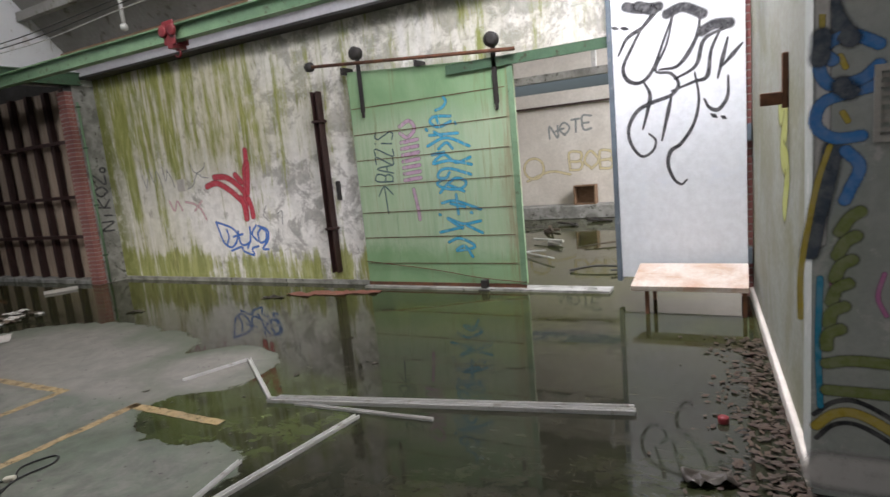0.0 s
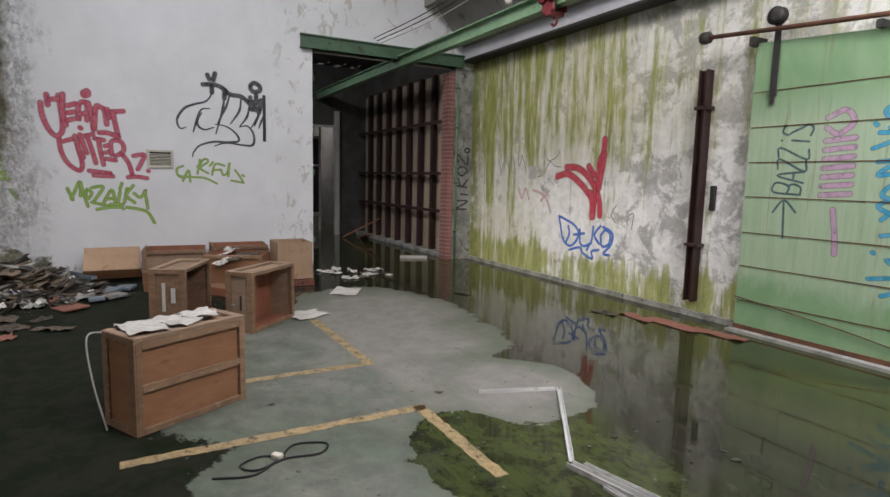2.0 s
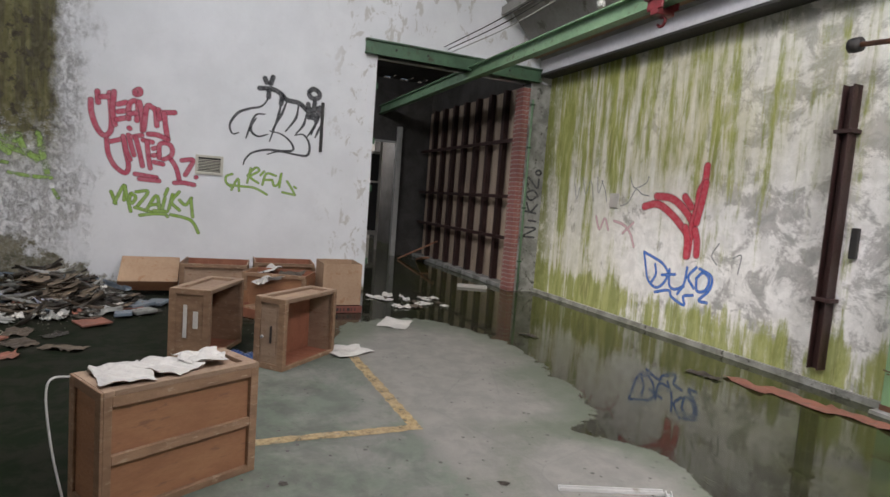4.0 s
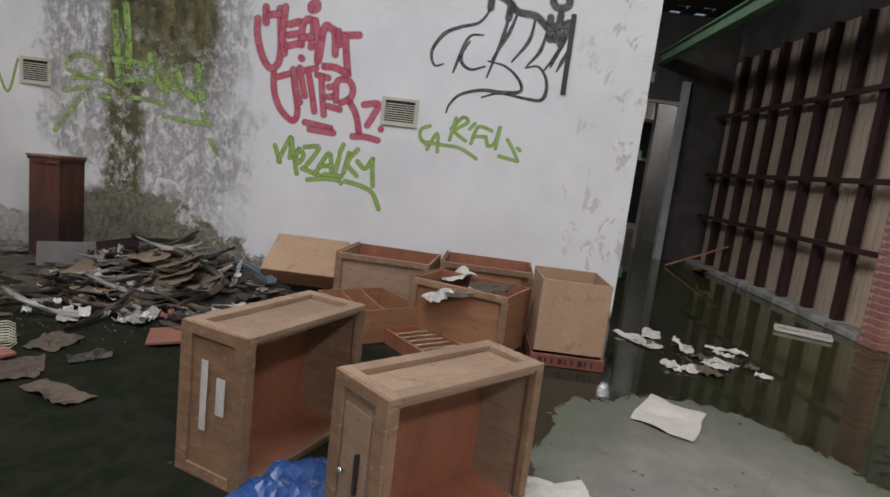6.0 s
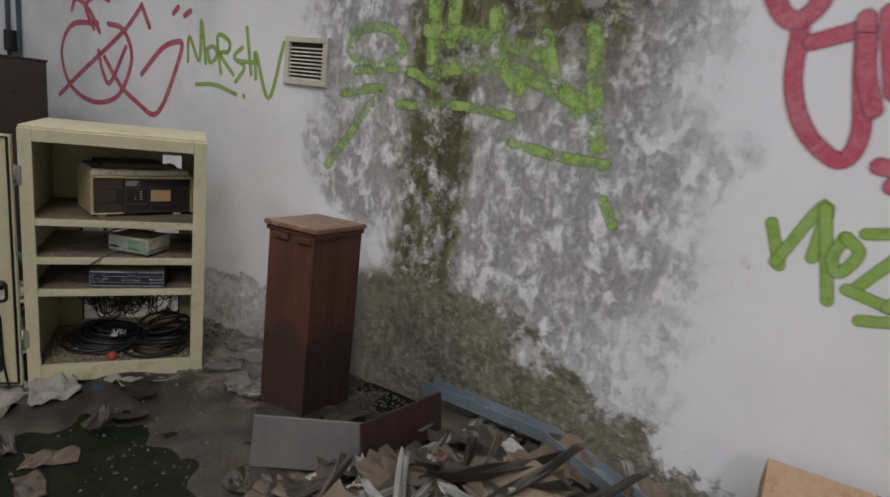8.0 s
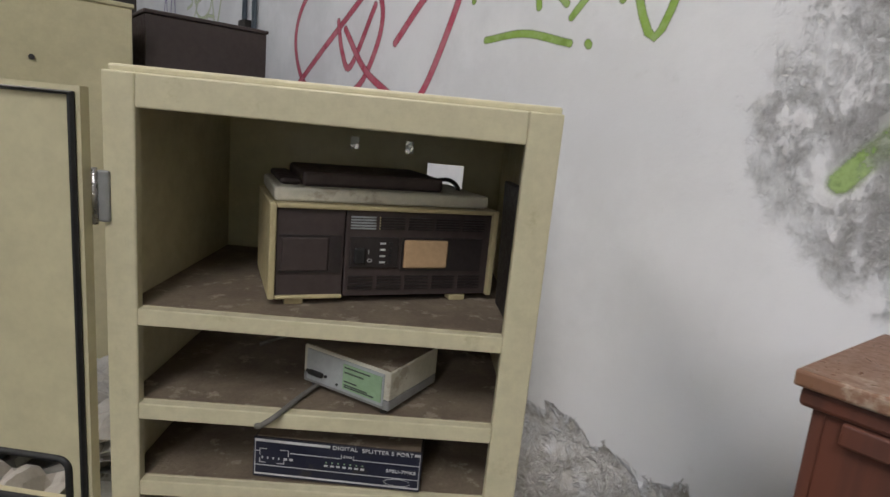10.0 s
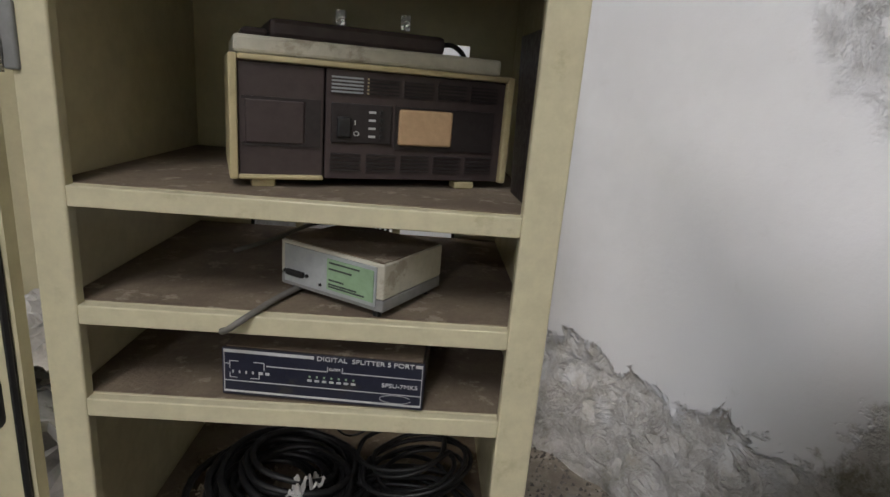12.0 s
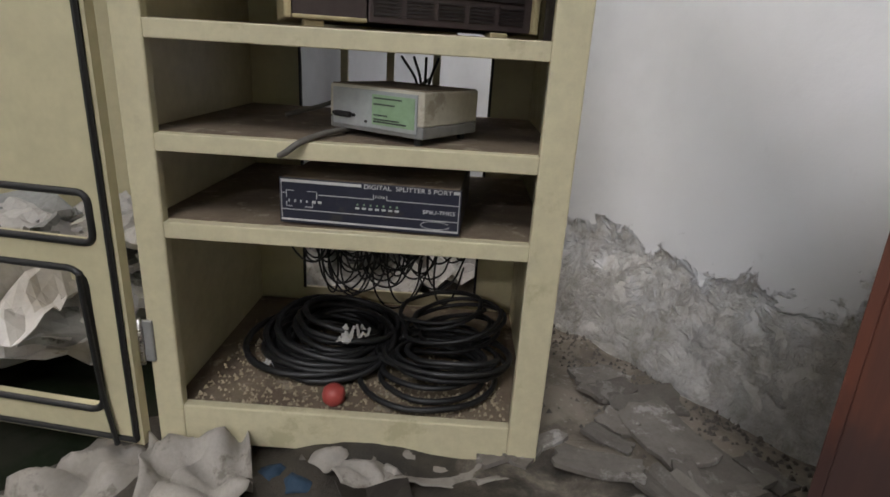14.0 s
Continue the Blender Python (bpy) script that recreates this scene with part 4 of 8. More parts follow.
def drawer(label, m, L, D, H, open_side="y", panel=WOOD, inner=WOOD_IN, lip=0.045, handle=False, name="wooden_storage_box"):
    """A wooden drawer standing on its side: x length, y depth, z height. open_side: 'y' towards -y, 'z' upwards, 'back' away from the viewer."""
    t = 0.014
    ob = thing(name, label, "drawer", m, "wooden drawers")
    ends = part("end_panel", B((0, 0, 0.004, t, D, H)), panel, ob)
    part("end_panel", B((L - t, 0, 0.004, L, D, H)), panel, ob)
    if open_side != "z":
        part("top_panel", B((t, 0, H - t - 0.012, L - t, D, H - 0.012)), WOOD_DUSTY, ob, "dusty top panel")
    part("bottom_panel", B((t, 0, 0.004, L - t, D, 0.004 + t)), inner, ob)
    if open_side == "y":
        part("back_panel", B((t, D - t, t, L - t, D, H - t)), inner, ob)
    elif open_side == "back":
        part("back_panel", B((t, 0.012, t, L - t, 0.012 + t, H - t)), panel, ob)
    else:
        part("back_panel", B((t, D - t, t, L - t, D, H)), inner, ob)
        part("front_panel", B((t, 0.012, t, L - t, 0.012 + t, H)), panel, ob)
    w, e = lip, 0.012
    # battens round the end face at x = 0
    for b in ((-e, -e, 0, 0, w, H + e), (-e, D - w, 0, 0, D + e, H + e), (-e, w, H - w + e, 0, D - w, H + e), (-e, w, 0, 0, D - w, w)):
        part("batten", B(b, bevel=0.003), WOOD_FRAME, ob)
    if open_side != "z":
        for b in ((w, -e, H - 0.012, L + e, w, H + e), (w, D - w, H - 0.012, L + e, D + e, H + e), (0, -e, H - 0.012, w, D + e, H + e + 0.001), (L - w, w, H - 0.012, L + e, D - w, H + e)):
            part("batten", B(b, bevel=0.003), WOOD_DUSTY, ob)
    else:
        for b in ((0, -e, H - w, L, 0.012, H), (L - w, -e, 0, L + e, 0.012, H - w), (0, -e, 0, w, 0.012, H - w), (w, -e, 0, L - w, 0.012, w)):
            part("batten", B(b, bevel=0.003), WOOD_FRAME, ob)
    if open_side in ("y", "back"):
        for b in ((L - 0.03, -e, 0.0, L + e, 0.02, H - 0.012), (0, -e, 0.0, 0.035, 0.02, H - 0.012), (0.035, -e, 0.0, L - 0.03, 0.014, 0.035)):
            part("batten", B(b, bevel=0.003), WOOD_FRAME, ob)
    if open_side == "back":
        part("batten", B((0.035, -e, H * 0.44, L - 0.03, 0.012, H * 0.44 + 0.045), bevel=0.003), WOOD_FRAME, ob)
        part("batten", B((0.035, -e, H - 0.06, L - 0.03, 0.012, H - 0.0125), bevel=0.003), WOOD_FRAME, ob)
    if handle:
        part("label_slot", B((-0.02, D * 0.40, H * 0.38, -0.006, D * 0.44, H * 0.62)), BROWN_DARK, ob, "dark slot in the drawer front")
        part("knob", turned(bmesh.new(), ((0.008, 0), (0.014, 0.01), (0.012, 0.022)), 12, pose(-0.004, D * 0.72, H * 0.46, 0, -90, 0)), CHROME, ob, "small metal lock", True)
        part("raised_panel", B((-0.006, D * 0.26, H * 0.18, 0.0, D * 0.8, H * 0.86), bevel=0.002), panel, ob)
    return ob


drawer("brown wooden drawer stood on its side, open face showing red-brown inside", pose(-4.63, 2.80, 0, 0, 0, 135), 0.71, 0.27, 0.57, panel=WOOD_DUSTY, handle=True)
tall = drawer("worn yellow-brown wooden drawer stood on its side with torn labels", pose(-4.94, 2.25, 0, 0, 0, 156), 0.70, 0.31, 0.585, panel=WOOD_FRAME, handle=False)
part("paper_label", B((-0.016, 0.17, 0.2, -0.012, 0.2, 0.47)), PAPER, tall, "torn white paper label")
part("paper_label", B((-0.016, 0.08, 0.28, -0.012, 0.12, 0.42)), PAPER, tall, "torn white paper label")
drawer("large brown wooden drawer on its side under crumpled papers", pose(-2.69, 1.835, 0, 0, 0, 118.9), 0.715, 0.315, 0.56, "back")
drawer("grey-brown open wooden drawer standing against the white wall", pose(-7.64, 1.94, 0, 0, 0, 84), 0.77, 0.60, 0.45, "z", panel=WOOD_DUSTY)
drawer("orange-brown open wooden drawer behind the paper-filled one", pose(-7.64, 2.80, 0, 0, 0, 87), 0.75, 0.55, 0.48, "z")
drawer("orange wooden drawer filled with crumpled papers", pose(-7.03, 2.63, 0.02, 0, 0, 66), 0.73, 0.46, 0.43, "z")

fibre = thing("fibreboard_box", "tall tan fibreboard box with open top on a red crate", "box", pose(-6.84, 3.52, 0.09, 0, 0, 90))
for name, b in (("side_panel", (0, 0, 0, 0.47, 0.012, 0.50)), ("side_panel", (0, 0.5, 0, 0.47, 0.512, 0.50)), ("end_panel", (0, 0.012, 0, 0.012, 0.5, 0.50)), ("end_panel", (0.458, 0.012, 0, 0.47, 0.5, 0.50)), ("bottom_panel", (0.012, 0.012, 0, 0.458, 0.5, 0.012))):
    part(name, B(b, bevel=0.003), CARDBOARD, fibre)
crate = thing("red_bottle_crate", "flat dirty red plastic crate with pale lettering", "crate", pose(-6.79, 3.50, 0, 0, 0, 90))
CRATE = surf("dirty_red_plastic", (0.22, 0.07, 0.045), (0.15, 0.05, 0.035), 6, 0.6, 0.2, spots=(0.09, 0.04, 0.03), vary=0)
part("frame", B((0, 0, 0.004, 0.5, 0.02, 0.085), (0, 0.52, 0.004, 0.5, 0.54, 0.085), (0, 0.02, 0.004, 0.02, 0.52, 0.085), (0.48, 0.02, 0.004, 0.5, 0.52, 0.085), bevel=0.003), CRATE, crate)
part("base", B((0.02, 0.02, 0.004, 0.48, 0.52, 0.02)), CRATE, crate)


def writing(text, size, material, parent, at, name="lettering", label="", width=None, depth=0.0015):
    """Lettering in the built-in font as a mesh under a thing; at puts its left baseline, letters rising along local y."""
    c = bpy.data.curves.new(name, "FONT")
    c.body, c.size, c.extrude = text, size, depth / 2
    o = bpy.data.objects.new(name, c)
    data = bpy.data.meshes.new_from_object(o)
    bpy.data.objects.remove(o)
    bpy.data.curves.remove(c)
    xs = [v.co.x for v in data.vertices]
    if width:
        k = width / (max(xs) - min(xs))
        for v in data.vertices:
            v.co.x *= k
    data.materials.clear()
    data.materials.append(material)
    ob = new(name, data)
    ob.parent, ob.matrix_basis = parent, at
    return tagged(ob, label)


for k in range(9):
    part("letter_bar", B((0.05 + 0.045 * k, -0.003, 0.025, 0.05 + 0.045 * k + (0.012 if k % 3 else 0.03), 0.0, 0.065)), BROWN_DARK, crate, "worn dark lettering")

tray = thing("divided_tray", "orange-brown wooden tray with slanted dividers", "tray", pose(-7.13, 1.93, 0, 0, 0, 40))
for b in ((0, 0, 0.004, 0.58, 0.014, 0.24), (0, 0.526, 0.004, 0.58, 0.54, 0.24), (0, 0.014, 0.004, 0.014, 0.526, 0.24), (0.566, 0.014, 0.004, 0.58, 0.526, 0.24), (0.014, 0.014, 0.004, 0.566, 0.526, 0.1)):
    part("board", B(b, bevel=0.002), WOOD, tray)
for y in (0.18, 0.35):
    wedge = bmesh.new()
    low, high = [[wedge.verts.new((x, y + dy, z)) for x, z in ((0.016, 0.1), (0.564, 0.1), (0.564, 0.13), (0.016, 0.232))] for dy in (0, 0.012)]
    for f in (low, high[::-1], *((low[a], high[a], high[(a + 1) % 4], low[(a + 1) % 4]) for a in range(4))):
        wedge.faces.new(f)
    part("divider", wedge, WOOD, tray)
rack = thing("slatted_rack", "small red-brown wooden rack with slats", "rack", pose(-6.86, 2.48, 0, 0, 0, 38))
part("frame", B((0, 0, 0, 0.62, 0.02, 0.1), (0, 0.33, 0, 0.62, 0.35, 0.1), (0, 0.02, 0, 0.02, 0.33, 0.1), (0.6, 0.02, 0, 0.62, 0.33, 0.1), (0.02, 0.02, 0, 0.6, 0.33, 0.012), bevel=0.002), WOOD_IN, rack)
slat = mesh("slat", B((-0.006, 0.02, 0, 0.006, 0.33, 0.07)), CARDBOARD)
for k in range(7):
    o = new("slat", slat)
    o.parent, o.matrix_basis = rack, pose(0.07 + 0.08 * k, 0, 0.02, 0, 22, 0)
slant = thing("tilted_storage_box", "pale plywood drawer tipped upside down against the wall", "drawer", pose(-7.86, 1.25, 0.075, 0, 30, 0), "wooden drawers")
part("top_panel", B((-0.50, 0, 0.13, 0, 0.66, 0.145), bevel=0.003), CARDBOARD, slant)
for b in ((-0.5, 0, 0, 0, 0.014, 0.13), (-0.5, 0.646, 0, 0, 0.66, 0.13), (-0.5, 0.014, 0, -0.486, 0.646, 0.13), (-0.014, 0.014, 0, 0, 0.646, 0.13)):
    part("side_panel", B(b), WOOD, slant)


def crumple(seed, w, h, rise=0.06, fold=3.0, n=14, flat=0.3):
    """A crumpled sheet of paper or foil, lying."""
    bm = bmesh.new()
    g = []
    for i in range(n + 1):
        row = []
        for j in range(n + 1):
            x, y = w * (i / n - 0.5), h * (j / n - 0.5)
            p = Vector((x * fold / max(w, h) + seed * 7.3, y * fold / max(w, h), seed))
            z = abs(noise.noise(p)) * rise * 1.6 + rise * flat * abs(noise.noise(p * 2.7))
            k = noise.noise(p + Vector((40, 0, 0))) * 0.12 * w
            row.append(bm.verts.new((x + k, y + noise.noise(p + Vector((0, 50, 0))) * 0.12 * h, z + 0.004)))
        g.append(row)
    for i in range(n):
        for j in range(n):
            bm.faces.new((g[i][j], g[i + 1][j], g[i + 1][j + 1], g[i][j + 1]))
    return bm


def sheet_of(name, seed, w, h, m, material, label, category, group="", rise=0.04, fold=3.0):
    ob = solid(name, crumple(seed, w, h, rise, fold), material, label, category, m, group)
    mod = ob.modifiers.new("thick", "SOLIDIFY")
    mod.thickness = 0.002
    if category in ("sack", "rag"):
        ob.data.shade_smooth()
    return ob


# papers on and by the drawers
for k, (x, y, w, h, rz) in enumerate(((-2.90, 1.88, 0.3, 0.22, 20), (-3.0, 2.05, 0.28, 0.2, 60), (-3.12, 2.2, 0.22, 0.2, 110))):
    sheet_of("crumpled_paper", k + 1, w, h, pose(x, y, 0.575, 0, 0, rz), PAPER, "crumpled white papers lying on the drawer", "paper", "papers", 0.022)
for k, (x, y, z, w, h, rz) in enumerate(((-6.98, 3.0, 0.36, 0.36, 0.36, 20), (-7.05, 3.18, 0.40, 0.3, 0.28, 70), (-7.3, 2.95, 0.42, 0.4, 0.22, 10), (-6.9, 2.85, 0.36, 0.2, 0.2, 40))):
    sheet_of("crumpled_paper", 10 + k, w, h, pose(x, y, z, 8 * k, -10, rz), PAPER if k != 1 else SCRAP, "crumpled papers filling the drawer", "paper", "papers", 0.05)
for k, (x, y, w, h, rz) in enumerate(((-6.17, 4.23, 0.34, 0.42, 60), (-5.12, 3.45, 0.3, 0.36, 20), (-5.18, 3.42, 0.26, 0.2, 70))):
    sheet_of("newspaper_sheet", 20 + k, w, h, pose(x, y, 0.004 + 0.01 * (k == 2), 0, 0, rz), PAPER, "damp printed newspaper sheet on the wet floor", "newspaper", "newspapers", 0.025, 1.6)
r = random.Random(5)
for k in range(16):
    x, y = r.uniform(-8.0, -6.9), r.uniform(4.15, 5.3)
    sheet_of("paper_scrap", 40 + k, r.uniform(0.08, 0.3), r.uniform(0.06, 0.2), pose(x, y, 0.002, 0, 0, r.uniform(0, 180)), r.choice((PAPER, SCRAP, PLASTIC_BAG)), "wet scrap of paper floating by the drawers", "paper", "paper scraps", 0.03)
frame_ob = thing("white_lattice_frame", "white plastic grille frame lying in the water", "frame", pose(-8.75, 6.15, 0.01, 0, 0, 62))
part("frame", B((0, 0, 0, 0.5, 0.02, 0.03), (0, 0.2, 0, 0.5, 0.22, 0.03), (0, 0.02, 0, 0.02, 0.2, 0.03), (0.48, 0.02, 0, 0.5, 0.2, 0.03)), PAPER, frame_ob)
for k in range(8):
    part("bar", B((0.07 + 0.05 * k, 0.02, 0.005, 0.08 + 0.05 * k, 0.2, 0.02)), PAPER, frame_ob)
sheet_of("blue_plastic_bag", 70, 0.5, 0.34, pose(-4.95, 2.45, 0.0, 0, 0, 150), surf("blue_plastic_film", (0.02, 0.06, 0.22), (0.03, 0.10, 0.30), 5, 0.3, 0.2, spots=(0.2, 0.24, 0.3)), "torn blue plastic bag under the drawers", "bag", rise=0.05)
solid("clear_cup", turned(bmesh.new(), ((0.03, 0), (0.033, 0.002), (0.042, 0.09), (0.04, 0.09))), PLASTIC_BAG, "small cloudy plastic cup on the floor", "cup", pose(-4.72, 2.42, 0.001), smooth=True)

# ---- floor: bars, lines, wires ----


def bar(name, a, b, w, hgt, material, label, category, group="", z=0.0):
    a, b = Vector((*a, z)), Vector((*b, z))
    d = b - a
    bm = B((0, -w / 2, 0.001, d.length, w / 2, hgt * 0.25), (0, -w / 2, hgt * 0.25, d.length, -w / 2 + 0.004, hgt), (0, w / 2 - 0.004, hgt * 0.25, d.length, w / 2, hgt))
    return solid(name, bm, material, label, category, pose(*a, 0, 0, math.degrees(math.atan2(d.y, d.x))), group)


BARS = "aluminium profiles"
bar("aluminium_profile", (-1.35, 3.83), (1.18, 4.34), 0.05, 0.03, ALU, "long white aluminium profile lying in the puddle", "profile", BARS)
bar("aluminium_profile", (-1.31, 3.90), (1.16, 4.41), 0.022, 0.025, ALU, "long thin white aluminium profile in the puddle", "profile", BARS)
bar("aluminium_profile", (-1.1, 3.84), (0.0, 3.90), 0.025, 0.02, ALU, "thin white aluminium strip in the puddle", "profile", BARS)
bar("aluminium_profile", (-0.52, 3.80), (-0.68, 2.70), 0.04, 0.025, ALU, "white aluminium profile lying across the puddle", "profile", BARS)
bar("aluminium_profile", (-0.86, 3.1), (-0.78, 2.65), 0.025, 0.02, ALU, "short white aluminium strip", "profile", BARS)
bar("aluminium_profile", (-1.38, 3.87), (-2.24, 4.5), 0.03, 0.025, ALU, "bent white aluminium profile end", "profile", BARS)
bar("aluminium_profile", (-2.25, 4.48), (-2.44, 3.95), 0.03, 0.02, ALU, "short white aluminium profile", "profile", BARS)


def floor_line(a, b, w=0.085):
    """A worn painted line as many small patches, a few of them missing."""
    bm = bmesh.new()
    a, b = Vector((*a, 0)), Vector((*b, 0))
    d = (b - a).normalized()
    s = Vector((-d.y, d.x, 0))
    steps = int((b - a).length / 0.05)
    rr = random.Random(steps)
    rows = []
    for i in range(steps + 1):
        p = a + d * (i * 0.05)
        rows.append((p + s * (w / 2 + rr.uniform(-0.008, 0.006)), p - s * (w / 2 + rr.uniform(-0.008, 0.006))))
    for i in range(steps):
        q = [bm.verts.new((v.x, v.y, 0.004)) for v in (rows[i][0], rows[i][1], rows[i + 1][1], rows[i + 1][0])]
        bm.faces.new(q)
    solid("floor_marking", bm, YELLOW_LINE, "worn yellow painted line on the concrete floor", "floor marking", group="floor markings")


floor_line((-2.38, 3.50), (-2.37, 1.72))
floor_line((-2.42, 3.46), (-1.38, 3.45))
floor_line((-3.36, 3.52), (-3.35, 2.2))
floor_line((-3.40, 3.48), (-4.95, 3.46))


def cable_on_floor(name, pts, radius, material, label, category="cable"):
    return solid(name, tube(bmesh.new(), smooth_line([(x - 0.35, y - 0.26, radius + 0.002) for x, y in pts], 6), radius, 6), material, label, category, smooth=True)


cable_on_floor("power_cable", ((-1.67, 2.41), (-1.62, 2.6), (-1.74, 2.75), (-1.86, 2.86), (-1.80, 3.02), (-1.70, 2.96), (-1.72, 2.78), (-1.66, 2.62), (-1.74, 2.55), (-1.80, 2.66), (-1.74, 2.78)), 0.006, RUBBER, "thin black cable in loops on the dry floor")
solid("cable_plug", B((-0.03, -0.02, 0.001, 0.03, 0.02, 0.03), bevel=0.008), PALE_PLASTIC, "dirty white plug on the cable", "plug", pose(-2.1, 2.48, 0, 0, 0, 40))
loop = thing("bent_wire_frame", "thin white bent wire leaning by the drawer", "wire", pose(-2.85, 1.68, 0))
part("wire", tube(bmesh.new(), smooth_line(((0, 0, 0.006), (-0.02, -0.06, 0.3), (-0.05, -0.08, 0.55), (-0.12, 0.0, 0.56)), 6), 0.005, 6), ALU, loop)

specks = bmesh.new()
r = random.Random(17)
for k in range(420):
    x, y = r.uniform(-6.2, -0.9), r.uniform(1.9, 4.9)
    c, turn, size = Vector((x, y, 0.0025)), r.uniform(0, 6.3), r.uniform(0.004, 0.016) * (2.2 if k % 23 == 0 else 1)
    q = [specks.verts.new(c + size * r.uniform(0.5, 1.2) * Vector((math.cos(turn + i * 1.257), math.sin(turn + i * 1.257), 0.12 * (i % 2)))) for i in range(5)]
    specks.faces.new(q)
solid("floor_specks", specks, SCRAP_DARK, "specks of dirt and leaf on the dry concrete", "dirt", kind="stuff")

# leaf litter by the painted wall
litter = bmesh.new()
r = random.Random(11)
for k in range(900):
    y = r.uniform(2.6, 5.9)
    edge_x = 1.85 + (YB - y) * 0.057
    x = edge_x - abs(r.gauss(0, 0.19)) - 0.02
    s, a = r.uniform(0.012, 0.04), r.uniform(0, 6.3)
    z = 0.004 + r.uniform(0, 0.03) * max(0, 1 - (edge_x - x) * 3)
    c, sn = math.cos(a) * s, math.sin(a) * s
    q = [litter.verts.new((x + dx, y + dy, z + dz)) for dx, dy, dz in ((c, sn, 0.004), (-sn * 0.5, c * 0.5, 0), (-c, -sn, 0.008 * r.random()), (sn * 0.5, -c * 0.5, 0.006))]
    litter.faces.new(q)
solid("leaf_litter", litter, surf("dark_rotten_leaves", (0.035, 0.022, 0.014), (0.06, 0.035, 0.02), 8, 0.7, 0.2, kind="pos", vary=0), "dark rotten leaf litter along the wall foot", "leaf litter", kind="stuff")
# A small red cap, filed under pots.
solid("red_plastic_pot", turned(bmesh.new(), ((0.028, 0), (0.03, 0.01), (0.03, 0.035), (0.026, 0.04))), RED_PAINT_STEEL, "small red plastic cap in the puddle", "pot", pose(1.66, 4.36, 0.001), smooth=True)
sheet_of("dark_rag", 90, 0.24, 0.13, pose(1.62, 3.72, 0.0, 0, 0, 20), SCRAP_DARK, "dark wet rag on the floor", "rag", rise=0.05)
for k, (x, y, s) in enumerate(((-3.6, 6.75, 0.3), (-3.2, 6.85, 0.42), (-2.75, 6.95, 0.35), (-3.9, 6.55, 0.2), (-5.5, 5.6, 0.14))):
    sheet_of("wet_board_scrap", 100 + k, s * 1.6, s * 0.5, pose(x, y, 0.0, 0, 0, -12 + 9 * k), bpy.data.materials["red_clay_tile"] if k < 3 else SCRAP_DARK, "soggy red-brown board scrap by the wall foot", "scrap", "board scraps", 0.02)
kerb = structure("wall_footing", GREY_PLASTER, (-2.85, 7.2, 0, 0.45, 7.44, 0.03), (XA, YB - 0.05, 0, -2.7, YB - 0.003, 0.06), label="low concrete footing under the mossy wall", category="trim")

# ---- the equipment rack and what stands in it ----
RACK = pose(-7.235, -1.718, 0.015, 0, 0, 143.5)
RW, RD, RH = 0.745, 0.56, 1.2
rack_ob = thing("equipment_rack", "cream enamelled steel equipment rack with shelves and open door", "rack", RACK)
part("side_panel", B((0, 0.02, 0, 0.02, RD, RH), bevel=0.004), CREAM, rack_ob)
part("side_panel", B((RW - 0.02, 0.02, 0, RW, RD, RH), bevel=0.004), CREAM, rack_ob)
part("top_panel", B((0, 0.02, RH - 0.002, RW, RD, RH + 0.012), bevel=0.004), CREAM_EDGE, rack_ob)
face = B((0, 0, 0, 0.052, 0.022, RH), (RW - 0.058, 0, 0, RW, 0.022, RH), (0.052, 0, RH - 0.055, RW - 0.058, 0.022, RH), (0.052, 0, 0.02, RW - 0.058, 0.022, 0.105), bevel=0.003)
part("front_frame", face, CREAM_EDGE, rack_ob)
part("floor_panel", B((0.02, 0.022, 0.085, RW - 0.02, RD, 0.095)), CREAM, rack_ob)
# the back is a frame of bars with open bays
back = bmesh.new()
for b in ((0.02, RD - 0.01, 0.095, 0.14, RD, RH), (RW - 0.12, RD - 0.01, 0.095, RW - 0.02, RD, RH), (0.14, RD - 0.01, 0.81, 0.53, RD, 1.07), (0.14, RD - 0.01, 1.07, RW - 0.12, RD, RH), (0.14, RD - 0.01, 0.095, RW - 0.12, RD, 0.13),
          (0.14, RD - 0.01, 0.455, RW - 0.12, RD, 0.47), (0.14, RD - 0.01, 0.60, RW - 0.12, RD, 0.615)):
    box(back, *b)
for x in (0.245, 0.36, 0.475):
    box(back, x, RD - 0.012, 0.47, x + 0.018, RD - 0.002, 0.81)
part("back_frame", back, CREAM, rack_ob)
for x in (0.14, RW - 0.127):
    part("gasket", B((x, RD - 0.016, 0.13, x + 0.007, RD - 0.01, 0.81)), RUBBER, rack_ob, "black rubber gasket")
SHELF_Z = (0.777, 0.60, 0.447)  # undersides of the shelf fronts
for z in SHELF_Z:
    sh = part("shelf", B((0.052, 0.0, z, RW - 0.058, 0.018, z + 0.03), (0.02, 0.018, z + 0.018, RW - 0.02, RD - 0.016, z + 0.03), bevel=0.002), CREAM_EDGE, rack_ob)
    part("dust_layer", B((0.022, 0.022, z + 0.03, RW - 0.022, RD - 0.02, z + 0.0315)), DUST, sh, "layer of brown dust")
for z in (0.2, 0.955):
    hinge = part("hinge", B((-0.008, -0.006, z, 0.012, 0.004, z + 0.085), bevel=0.003), MID_GREY, rack_ob, "zinc hinge")
    part("pin", tube(bmesh.new(), ((-0.010, -0.008, z - 0.004), (-0.010, -0.008, z + 0.089)), 0.005), CHROME, hinge, smooth=True)
for x in (0.33, 0.47):
    part("clip", B((x, RD - 0.03, 1.09, x + 0.02, RD - 0.012, 1.12)), CHROME, rack_ob)


